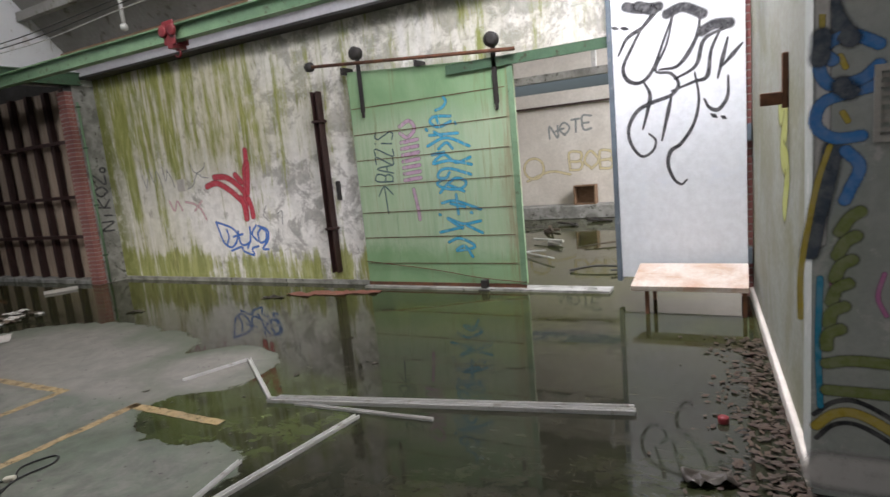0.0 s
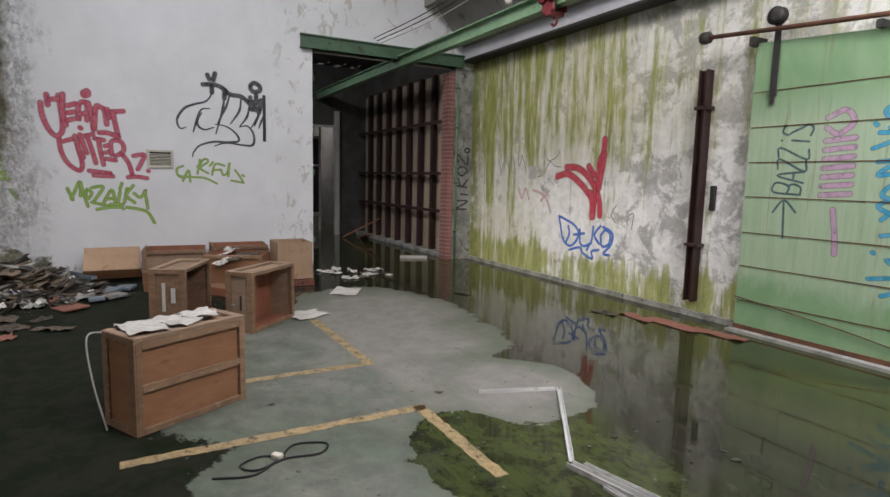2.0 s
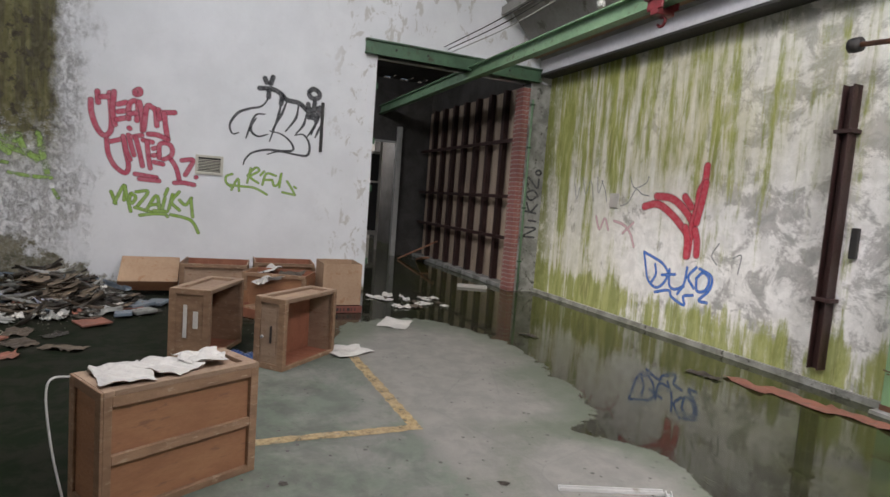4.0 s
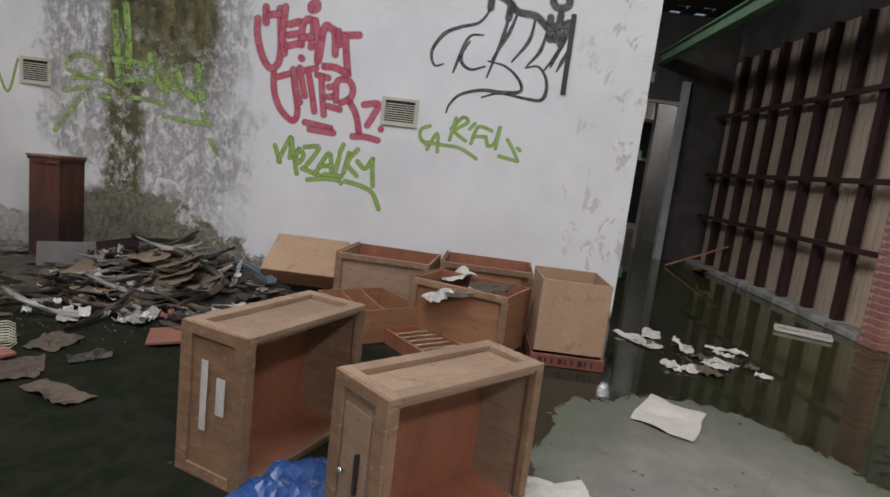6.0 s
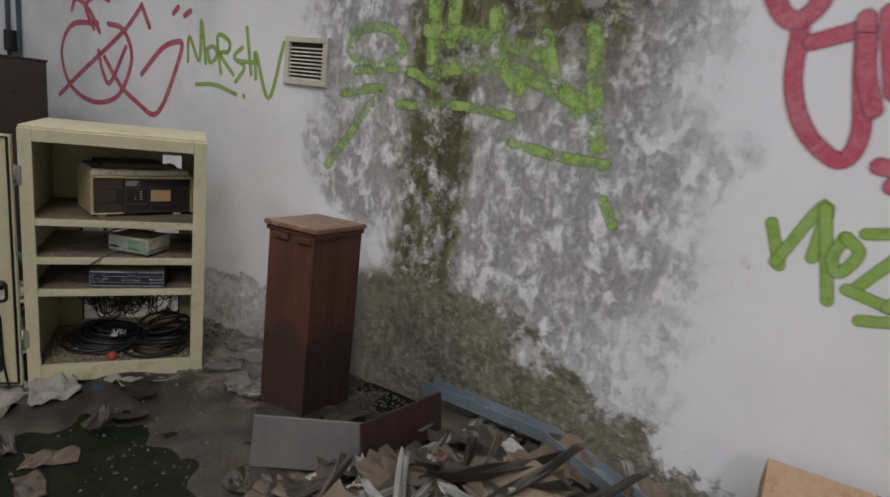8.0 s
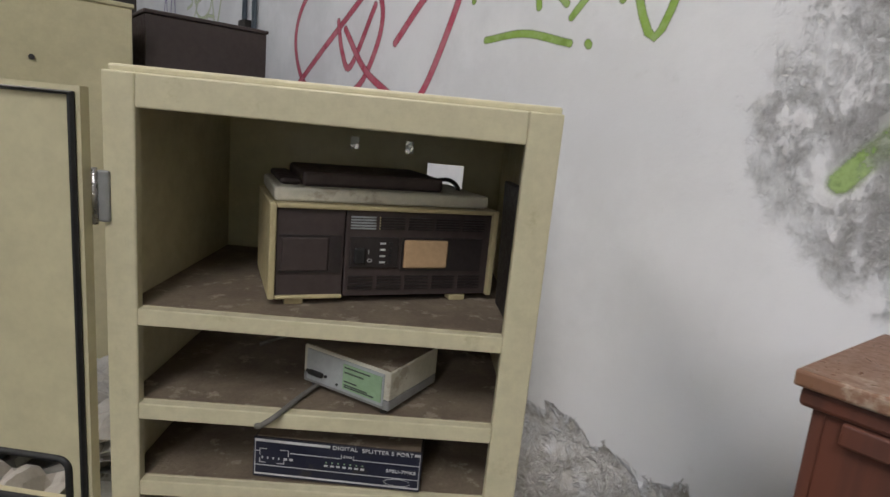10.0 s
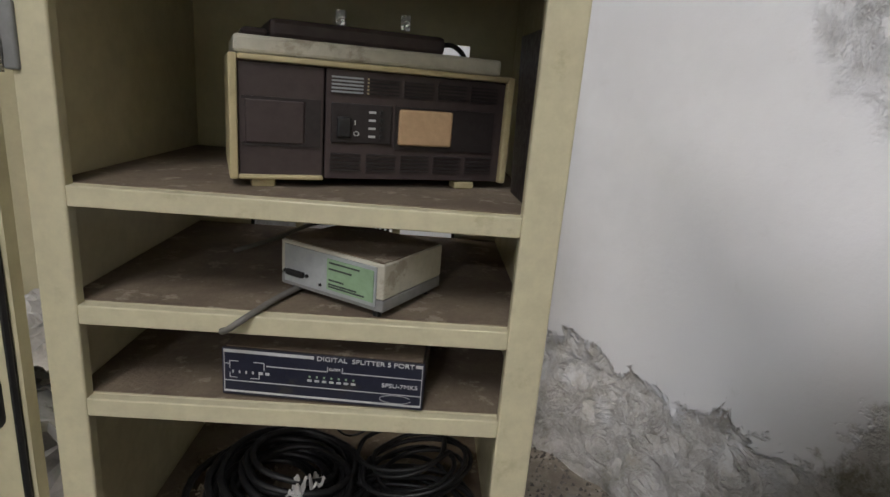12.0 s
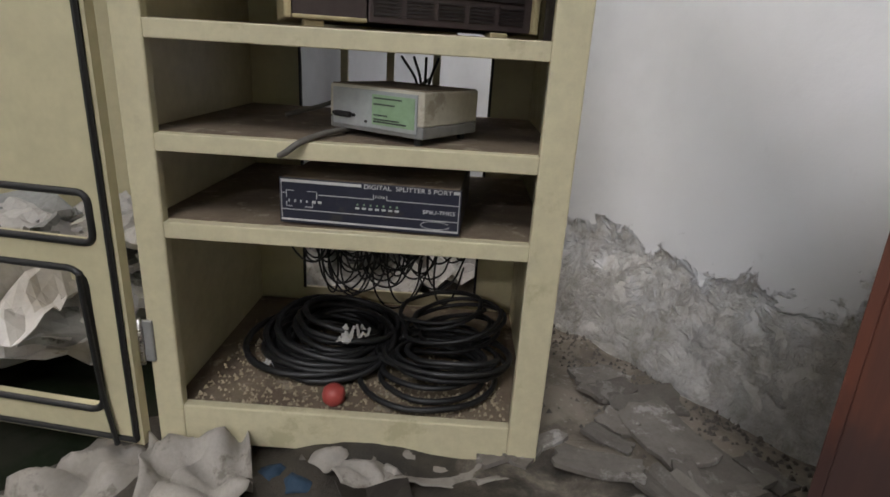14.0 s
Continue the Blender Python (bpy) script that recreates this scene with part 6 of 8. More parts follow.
# ---- wall vents ----
def vent(y0, z0, w, h):
    ob = thing("wall_vent", "cream plastic louvred vent in the white wall", "vent", pose(XA, y0, z0), "wall vents")
    part("frame", B((-0.002, 0, 0, 0.02, w, 0.03), (-0.002, 0, h - 0.03, 0.02, w, h), (-0.002, 0, 0.03, 0.02, 0.035, h - 0.03), (-0.002, w - 0.035, 0.03, 0.02, w, h - 0.03), bevel=0.003), VENT_CREAM, ob)
    part("backing", B((0.001, 0.035, 0.03, 0.004, w - 0.035, h - 0.03)), RUBBER, ob)
    n = 9
    for k in range(n):
        z = 0.036 + (h - 0.072) * k / n
        part("slat", B((0, 0.035, 0, 0.013, w - 0.035, 0.003)), VENT_CREAM, ob, at=pose(0.004, 0, z, 0, 35, 0))
    return ob


vent(-1.395, 1.545, 0.31, 0.25)
vent(2.05, 1.553, 0.345, 0.255)
bar_ob = thing("black_wall_bar", "black flat steel bar fixed upright on the wall", "bar", pose(XA, 3.66, 2.0))
part("bar", B((0, 0, 0, 0.02, 0.045, 0.7), bevel=0.003), BLACK_STEEL, bar_ob)
solid("wall_socket", B((-0.09, -0.02, 0, 0.09, 0, 0.2), (-0.07, -0.026, 0.04, 0.07, -0.02, 0.16), bevel=0.004), PAPER, "small pale socket plate on the mossy wall", "socket", pose(-6.52, YB, 1.52))

# ---- graffiti ----
import itertools
STROKES = {
    "A": "00-26-40 12-32", "B": "00-06-36-45-33-03 33-42-30-00", "C": "46-16-03-10-40", "D": "00-06-36-43-30-00", "E": "40-00-06-46 03-33", "F": "00-06-46 03-33",
    "H": "00-06 40-46 03-43", "I": "20-24 26-26", "K": "00-06 46-03-40", "L": "06-00-40", "M": "00-06-23-46-40", "N": "00-06-40-46", "O": "20-02-04-26-44-42-20", "R": "00-06-36-44-33-03 23-40",
    "S": "46-16-05-14-32-41-30-00", "T": "06-46 26-20", "U": "06-01-20-41-46", "V": "06-20-46", "Y": "06-23-46 23-20", "Z": "06-46-00-40", "G": "46-16-03-10-40-43-23", "_": "00-40", ".": "20-21", "P": "00-06-36-44-33-03", "J": "46-41-20-01",
}


def on_west(u, v, d=0.0):
    return (XA + 0.0006 + d, u, v)


def on_north(u, v, d=0.0):
    return (u, YB - 0.0006 - d, v)


def on_door(u, v, d=0.0):
    return (u, 7.2994 - d, v)


def on_leaf(u, v, d=0.0):
    return (u, 7.1994 - d, v)


def on_pier(u, v, d=0.0):
    return (XA + 0.0005 + d, u, v)


def spray(name, c, soft=0.55):
    """Spray paint: uneven cover, speckled soft edges."""
    n = Nodes(name)
    v = n.coords()
    col = n.mix(n.span(n.noise(v, 18, 5, 0.7), 0.35, 0.7, 0, 0.45), c, tuple(0.55 * x + 0.22 for x in c))
    uv = n.t.nodes.new("ShaderNodeUVMap")
    sep = n.t.nodes.new("ShaderNodeSeparateXYZ")
    n.t.links.new(uv.outputs[0], sep.inputs[0])
    gone = [n.calc("POWER", n.calc("SUBTRACT", 1.0, sep.outputs[k]), 2.0) for k in (0, 1)]
    rim = n.calc("SUBTRACT", 1.0, n.calc("SQRT", n.calc("ADD", *gone)))
    rim = n.calc("ADD", rim, n.calc("MULTIPLY", n.calc("SUBTRACT", n.noise(v, 160, 3, 0.7), 0.5), 0.35))
    cover = n.calc("MULTIPLY", n.span(rim, 0.0, soft), n.span(n.noise(v, 9, 5, 0.7), 0.25, 0.5, 0.72, 1.0))
    n.set(Base_Color=col, Roughness=0.6, Alpha=cover)
    return n.mat


def lifted(at, k):
    """The same surface, a hair higher for each later stroke and along each stroke, so that paint lies over paint."""
    step = itertools.count()
    return lambda u, v: at(u, v, 0.00005 * k + 0.000001 * next(step))


def tag(label, at, material, lines, width, letters=None, taper=False):
    """A graffiti tag whose strokes are its parts: free lines of a few points each, and words of stroke letters."""
    ob = thing("graffiti_tag", label, "graffiti", Matrix(), "graffiti tags")
    layer = itertools.count(1)
    width *= 1.18

    def stroke(pts, steps, thin=False):
        if len(pts) == 2:
            pts = (pts[0], ((pts[0][0] + pts[1][0]) / 2, (pts[0][1] + pts[1][1]) / 2), pts[1])
        bm = bmesh.new()
        ribbon(bm, smooth_line(pts, steps), width, lifted(at, next(layer)), thin)
        part("stroke", bm, material, ob)

    for pts in lines:
        stroke(pts, 6, taper)
    for word, x, y, w, h, step, lean, seed in letters or ():
        rr = random.Random(seed)
        for i, ch in enumerate(word):
            lx, ly = x + step[0] * i, y + step[1] * i + rr.uniform(-0.03, 0.03) * h
            for path in STROKES.get(ch, "").split():
                pts = []
                for p in path.split("-"):
                    gx, gy = int(p[0]) / 4 * w, int(p[1]) / 6 * h
                    gx, gy = gx + rr.uniform(-0.05, 0.05) * w, gy + rr.uniform(-0.04, 0.04) * h
                    pts.append((lx + gx * math.cos(lean) - gy * math.sin(lean), ly + gx * math.sin(lean) + gy * math.cos(lean)))
                if (Vector(pts[0]) - Vector(pts[-1])).length + len(pts) > 2.01:
                    stroke(pts, 4)
    return ob


def ring(cx, cy, rx, ry, a0=0.0, a1=6.4, n=12):
    return [(cx + rx * math.cos(a), cy + ry * math.sin(a)) for a in np.linspace(a0, a1, n)]


PINK, GREEN_SPRAY, BLACK_SPRAY = spray("pink_red_spray", (0.42, 0.055, 0.10)), spray("lime_green_spray", (0.22, 0.36, 0.05)), spray("black_spray", (0.012, 0.013, 0.018))
BLUE_SPRAY, RED_SPRAY, LILAC, CYAN = spray("blue_spray", (0.03, 0.15, 0.56)), spray("red_spray", (0.52, 0.03, 0.06)), spray("lilac_spray", (0.46, 0.28, 0.42)), spray("cyan_blue_spray", (0.02, 0.30, 0.50))
OLIVE, YELLOW_SPRAY, NAVY_SPRAY, WHITE_SPRAY = spray("olive_spray", (0.19, 0.23, 0.06)), spray("yellow_spray", (0.52, 0.40, 0.05)), spray("slate_spray", (0.05, 0.07, 0.10)), spray("white_spray", (0.62, 0.60, 0.58))
MAGENTA, FAINT = spray("magenta_spray", (0.55, 0.18, 0.40)), spray("faded_dark_spray", (0.22, 0.24, 0.24))

tag("pink-red sprayed word HEAVY in rounded capitals on the white wall", on_west, PINK,
    [((0.84, 2.37), (0.85, 2.21), (0.91, 2.03), (0.99, 1.94), (1.06, 2), (1.07, 2.17), (1.04, 2.48)),
     ((0.91, 2.48), (0.92, 2.33)),
     ((0.94, 2.41), (1.08, 2.43)),
     ((1.09, 2.5), (1.08, 2.25), (1.11, 2.08)),
     ((1.13, 2.34), (1.23, 2.38)),
     ((1.13, 2.25), (1.22, 2.27)),
     ((1.12, 2.15), (1.24, 2.19)),
     ((1.26, 2.17), (1.26, 2.35), (1.32, 2.41), (1.36, 2.35), (1.35, 2.16)),
     ((1.26, 2.24), (1.35, 2.26)),
     ((1.32, 2.53), (1.37, 2.56), (1.38, 2.51), (1.33, 2.49), (1.32, 2.53)),
     ((1.37, 2.41), (1.41, 2.24), (1.42, 2.04)),
     ((1.43, 2.05), (1.46, 2.35), (1.52, 2.35), (1.56, 2.31), (1.58, 2.12)),
     ((1.59, 2.34), (1.61, 2.21)),
     ((1.63, 2.3), (1.79, 2.32)),
     ((1.66, 2.3), (1.68, 2.14), (1.71, 1.97)),
     ((1.48, 2.01), (1.59, 2.01), (1.72, 1.96))],
    0.075)
tag("pink-red sprayed word HITTER with a tail under the first word", on_west, PINK,
    [((1.02, 1.92), (1.04, 1.73), (1.11, 1.58), (1.23, 1.49), (1.27, 1.58), (1.23, 1.79), (1.2, 1.96)),
     ((1.06, 1.87), (1.2, 1.92)),
     ((1.21, 1.93), (1.24, 1.78), (1.29, 1.66)),
     ((1.26, 1.98), (1.29, 1.86), (1.33, 1.72)),
     ((1.26, 2.07), (1.28, 2.05)),
     ((1.29, 1.95), (1.42, 1.99)),
     ((1.34, 1.96), (1.39, 1.77), (1.43, 1.59)),
     ((1.42, 1.93), (1.54, 1.91)),
     ((1.47, 1.92), (1.49, 1.75), (1.52, 1.57)),
     ((1.54, 1.83), (1.61, 1.85)),
     ((1.54, 1.74), (1.62, 1.76)),
     ((1.55, 1.66), (1.67, 1.64)),
     ((1.62, 1.71), (1.62, 1.89), (1.72, 1.91), (1.77, 1.84), (1.75, 1.75), (1.66, 1.7)),
     ((1.73, 1.75), (1.82, 1.61), (1.87, 1.42)),
     ((1.8, 1.41), (1.92, 1.42), (2.05, 1.4)),
     ((1.88, 1.71), (2.02, 1.73), (1.98, 1.62), (1.93, 1.52)),
     ((2.06, 1.51), (2.07, 1.5)),
     ((1.34, 1.49), (1.6, 1.46)),
     ((1.39, 1.43), (1.63, 1.42))],
    0.068)
tag("lime green sprayed word in angular letters under the pink one", on_west, GREEN_SPRAY,
    [((1.08, 1.25), (1.14, 1.09)),
     ((1.12, 1.1), (1.23, 1.34), (1.23, 1.14)),
     ((1.23, 1.33), (1.31, 1)),
     ((1.31, 1.24), (1.29, 1.16), (1.32, 1.11), (1.36, 1.19), (1.31, 1.24)),
     ((1.36, 1.26), (1.5, 1.27), (1.38, 1.07)),
     ((1.35, 1.06), (1.55, 1.01)),
     ((1.48, 1.02), (1.6, 1.23), (1.64, 1.05)),
     ((1.52, 1.1), (1.64, 1.12)),
     ((1.7, 1.21), (1.67, 1.05)),
     ((1.73, 1.33), (1.7, 1.24)),
     ((1.57, 1.03), (1.74, 1.03)),
     ((1.79, 1.26), (1.75, 1.06)),
     ((1.87, 1.3), (1.78, 1.16), (1.88, 1.05)),
     ((1.87, 1.19), (1.95, 1.13), (2.02, 1.23)),
     ((2.01, 1.22), (2.04, 0.97)),
     ((1.41, 0.96), (1.58, 0.99), (1.72, 0.99)),
     ((1.73, 0.97), (1.74, 0.96)),
     ((1.77, 0.99), (1.93, 0.96), (2.04, 0.91), (2.12, 0.76))],
    0.048)
tag("lime green sprayed word with a long underline beside the vent", on_west, GREEN_SPRAY,
    [((2.52, 1.59), (2.44, 1.55), (2.44, 1.47), (2.51, 1.41)),
     ((2.51, 1.37), (2.59, 1.53), (2.61, 1.36)),
     ((2.46, 1.44), (2.64, 1.43), (2.81, 1.42), (2.98, 1.34)),
     ((2.71, 1.58), (2.81, 1.7), (2.86, 1.66), (2.75, 1.57), (2.86, 1.49)),
     ((2.75, 1.69), (2.71, 1.48)),
     ((2.88, 1.6), (2.93, 1.66)),
     ((2.91, 1.47), (2.96, 1.63), (3.09, 1.61)),
     ((2.92, 1.54), (3.04, 1.55)),
     ((3.04, 1.55), (3.07, 1.47), (3.13, 1.51), (3.16, 1.65)),
     ((3.16, 1.65), (3.14, 1.45)),
     ((3.24, 1.55), (3.31, 1.45), (3.36, 1.36)),
     ((3.18, 1.39), (3.36, 1.36)),
     ((3.34, 1.48), (3.37, 1.46))],
    0.036)
tag("black calligraphic sprayed tag with long flourishes", on_west, BLACK_SPRAY,
    [((2.94, 2.77), (2.93, 2.65), (2.85, 2.54), (2.7, 2.49), (2.56, 2.42), (2.47, 2.29), (2.46, 2.2), (2.5, 2.13), (2.57, 2.15)),
     ((2.9, 2.44), (2.79, 2.42), (2.73, 2.29), (2.74, 2.18), (2.83, 2.13), (2.95, 2.17)),
     ((2.79, 2.37), (2.72, 2.25), (2.67, 2.09)),
     ((3.12, 2.71), (3.1, 2.54), (3.06, 2.36), (2.98, 2.08)),
     ((3.19, 2.67), (3.13, 2.48), (3.01, 2.24)),
     ((3.35, 2.65), (3.32, 2.44), (3.19, 2.24)),
     ((3.47, 2.55), (3.43, 2.36), (3.33, 2.22)),
     ((2.98, 2.22), (3.14, 2.19), (3.27, 2.09), (3.3, 1.99), (3.15, 1.96), (2.95, 1.96), (2.76, 1.9), (2.67, 1.8), (2.65, 1.73)),
     ((2.96, 1.9), (3.12, 1.95), (3.35, 1.93), (3.49, 1.93), (3.53, 2.01), (3.51, 2.13), (3.43, 2.22), (3.32, 2.2)),
     ((3.67, 2.55), (3.58, 2.35), (3.49, 2.2)),
     ((3.62, 2.46), (3.54, 2.23)),
     ((3.67, 2.38), (3.6, 2.2))],
    0.04, taper=True)
tag("broad black sprayed heads and blots of the calligraphic tag", on_west, BLACK_SPRAY,
    [((2.88, 2.93), (2.91, 2.86)),
     ((2.99, 2.96), (2.96, 2.85)),
     ((2.81, 2.78), (2.98, 2.79), (3.09, 2.75), (3.19, 2.67), (3.35, 2.65), (3.47, 2.56)),
     ((2.94, 2.77), (2.94, 2.67)),
     ((3.12, 2.73), (3.11, 2.6)),
     ((3.48, 2.66), (3.5, 2.46)),
     ((3.57, 2.69), (3.55, 2.46)),
     ((3.65, 2.63), (3.6, 2.42)),
     ((3.47, 2.56), (3.67, 2.62)),
     ((3.48, 2.82), (3.54, 2.87), (3.62, 2.83), (3.62, 2.76), (3.53, 2.74), (3.48, 2.79))],
    0.075)
tag("pink-red looping sprayed tag by the rack", on_west, PINK,
    [((-3.22, 1.81), (-3.55, 1.79), (-3.7, 1.6), (-3.6, 1.37), (-3.31, 1.27), (-3.02, 1.32), (-2.87, 1.48), (-2.83, 1.64), (-2.93, 1.78), (-3.1, 1.81)),
     ((-3.75, 1.28), (-3.4, 1.49), (-2.93, 1.76), (-2.72, 1.93)),
     ((-3.27, 1.77), (-3.37, 1.92), (-3.22, 1.99), (-3.08, 1.96)),
     ((-3.22, 1.63), (-3.17, 1.49), (-3.08, 1.42), (-2.89, 1.67)),
     ((-3.15, 1.59), (-2.96, 1.41), (-2.76, 1.31), (-2.6, 1.25), (-2.5, 1.31), (-2.39, 1.49), (-2.3, 1.7), (-2.37, 1.72), (-2.51, 1.67), (-2.72, 1.5)),
     ((-3.55, 1.89), (-3.48, 1.97), (-3.32, 1.89), (-3.2, 1.75)),
     ((-2.72, 1.94), (-2.63, 1.8)),
     ((-2.39, 1.89), (-2.34, 1.93)),
     ((-2.28, 1.88), (-2.22, 1.91))],
    0.038)
tag("lime green sprayed name tag beside the upper vent", on_west, GREEN_SPRAY,
    [((-2.24, 1.61), (-2.23, 1.76), (-2.13, 1.62), (-2.12, 1.86), (-2.07, 1.61)),
     ((-2.06, 1.7), (-2, 1.71), (-1.97, 1.66), (-2.03, 1.62), (-2.06, 1.69)),
     ((-1.93, 1.56), (-1.97, 1.77), (-1.87, 1.75), (-1.87, 1.69), (-1.94, 1.67), (-1.82, 1.56)),
     ((-1.75, 1.72), (-1.82, 1.66), (-1.73, 1.61), (-1.8, 1.52)),
     ((-1.72, 1.83), (-1.67, 1.57)),
     ((-1.78, 1.64), (-1.62, 1.64)),
     ((-1.63, 1.55), (-1.64, 1.7), (-1.52, 1.45), (-1.42, 1.76)),
     ((-2.16, 1.48), (-1.98, 1.49), (-1.79, 1.45)),
     ((-1.73, 1.45), (-1.72, 1.44))],
    0.027)
tag("faded green and violet sprayed scribble on the far wall", on_west, spray("faded_green_spray", (0.42, 0.48, 0.30)), [ring(-5.4, 1.95, 0.2, 0.12), ((-5.7, 1.8), (-5.3, 2.15), (-5.1, 1.75), (-4.9, 2.1))], 0.025, [("SLAN", -5.85, 1.95, 0.16, 0.2, (0.22, 0.02), 0.0, 13), ("ESE", -5.7, 1.66, 0.14, 0.16, (0.2, 0.0), 0.0, 14)])
tag("violet scribble on the far wall", on_west, spray("violet_spray", (0.20, 0.16, 0.36)), [((-6.7, 1.7), (-6.55, 2.1), (-6.45, 1.75), (-6.3, 2.2), (-6.2, 1.8))], 0.03)
RAGGED = wear(spray("flaking_green_spray", (0.25, 0.40, 0.07)), 0.30, 0.62, 9)
tag("ragged flaking lime green paint over the mossy streak", on_west, RAGGED,
    [((-0.95, 1.84), (-0.74, 1.86), (-0.62, 1.76), (-0.78, 1.68), (-0.95, 1.74), (-0.9, 1.84)), ((-0.98, 1.53), (-0.72, 1.57), (-0.8, 1.48), (-0.9, 1.34), (-1.05, 1.14)), ((-0.62, 1.5), (-0.3, 1.53), (0.0, 1.51)), ((0.0, 1.40), (0.2, 1.37), (0.45, 1.36)), ((0.46, 1.22), (0.52, 1.12)), ((-0.9, 1.65), (-0.6, 1.67), (-0.4, 1.6))], 0.055)
tag("broad worn green paint patch in the mossy streak", on_west, RAGGED,
    [((-0.5, 2.3), (-0.47, 2.0), (-0.45, 1.72)), ((-0.4, 2.36), (-0.36, 2.05), (-0.36, 1.8)), ((-0.5, 1.86), (-0.2, 1.84), (0.1, 1.78)), ((-0.42, 1.68), (-0.1, 1.72), (0.3, 1.6)), ((-0.15, 1.95), (-0.1, 1.75), (0.02, 1.62)), ((0.1, 1.86), (0.16, 1.7), (0.3, 1.56)), ((0.3, 1.9), (0.36, 1.6), (0.4, 1.42))], 0.085)
tag("red sprayed figure of broad strokes on the mossy wall", lambda u, v, d=0.0: on_north(u - 0.13, v, d), RED_SPRAY,
    [((-5.81, 1.56), (-5.56, 1.6), (-5.29, 1.47), (-5.03, 1.26)),
     ((-5.61, 1.7), (-5.34, 1.68), (-5.13, 1.56), (-4.96, 1.4)),
     ((-4.85, 2.07), (-4.86, 1.89), (-4.92, 1.77), (-4.93, 1.59), (-4.98, 1.36), (-5, 1.01)),
     ((-4.84, 1.88), (-4.87, 1.66), (-4.92, 1.4)),
     ((-4.93, 1.33), (-4.88, 1.19), (-4.87, 1.03)),
     ((-5.08, 1.35), (-5.03, 1.21), (-5.02, 1)),
     ((-5.14, 1.71), (-5.01, 1.58))],
    0.11)
tag("faint pink sprayed scrawl on the mossy wall", on_north, spray("faded_pink_spray", (0.62, 0.40, 0.42)), [((-6.9, 1.38), (-6.8, 1.2), (-6.7, 1.36), (-6.6, 1.2)), ((-6.5, 1.34), (-6.3, 1.3), (-6.15, 1.2), (-6.05, 1.02)), ((-6.3, 1.18), (-6.1, 1.34))], 0.04)
tag("blue sprayed outline tag on the mossy wall", lambda u, v, d=0.0: on_north(u - 0.13, v, d), BLUE_SPRAY,
    [((-5.72, 0.98), (-5.54, 0.93), (-5.37, 0.87), (-5.27, 0.76), (-5.34, 0.62), (-5.46, 0.56), (-5.6, 0.64), (-5.67, 0.83), (-5.71, 0.96)),
     ((-5.5, 0.85), (-5.47, 0.73), (-5.54, 0.6)),
     ((-5.25, 0.82), (-5.23, 0.63), (-5.14, 0.59), (-5, 0.65)),
     ((-4.98, 0.88), (-5, 0.69), (-5.09, 0.54)),
     ((-4.84, 0.9), (-4.95, 0.77), (-4.85, 0.65)),
     ((-4.83, 0.77), (-4.74, 0.85), (-4.65, 0.79), (-4.68, 0.66), (-4.8, 0.63), (-4.83, 0.77)),
     ((-4.8, 0.89), (-4.62, 0.82), (-4.63, 0.67), (-4.76, 0.53), (-4.64, 0.52)),
     ((-5.46, 0.5), (-5.23, 0.56), (-5.17, 0.49), (-4.97, 0.43), (-4.99, 0.53), (-4.85, 0.57)),
     ((-5.37, 0.73), (-5.15, 0.77))],
    0.04)
tag("faded dark scribbles on the mossy wall", on_north, FAINT, [((-7.3, 1.95), (-7.2, 1.7), (-7.1, 1.9), (-7.0, 1.6)), ((-6.4, 1.55), (-6.25, 1.6), (-6.12, 1.78), (-6.0, 1.72), (-5.86, 1.7)), ((-6.25, 1.95), (-6.15, 1.8), (-5.95, 1.86), (-5.9, 1.95)), ((-6.85, 1.9), (-6.75, 1.75), (-6.7, 1.6)), ((-4.7, 1.2), (-4.78, 1.06), (-4.7, 0.96)), ((-4.5, 1.06), (-4.4, 1.1), (-4.42, 0.9)), ((-7.5, 1.85), (-7.42, 1.62), (-7.36, 1.8)), ((-6.95, 1.95), (-6.9, 1.72), (-6.82, 1.9))], 0.016)
tag("black vertical sprayed tag on the grey pier", on_pier, BLACK_SPRAY, [ring(7.34, 2.02, 0.05, 0.04)], 0.036, [("NIKOZ", 7.36, 0.92, 0.15, 0.22, (-0.004, 0.21), 1.45, 19)])
tag("dark teal vertical tag with an arrow on the green door", on_door, spray("dark_teal_spray", (0.02, 0.07, 0.09)), [((-2.42, 1.34), (-2.40, 1.0)), ((-2.52, 1.24), (-2.42, 1.36), (-2.3, 1.25))], 0.022, [("BAZZIS", -2.27, 1.42, 0.095, 0.26, (0.010, 0.108), 1.5, 21)])
tag("lilac sprayed block on the green door", on_door, wear(LILAC, 0.24, 0.5, 16), [((-2.1, 2.1), (-1.95, 2.16), (-1.88, 2.05), (-2.0, 1.96), (-2.1, 2.02))] + [((-2.1, z), (-1.85, z + 0.02)) for z in (1.9, 1.82, 1.74, 1.66, 1.58, 1.5, 1.42)] + [((-1.98, 1.3), (-1.94, 1.05), (-1.93, 0.9))], 0.055)
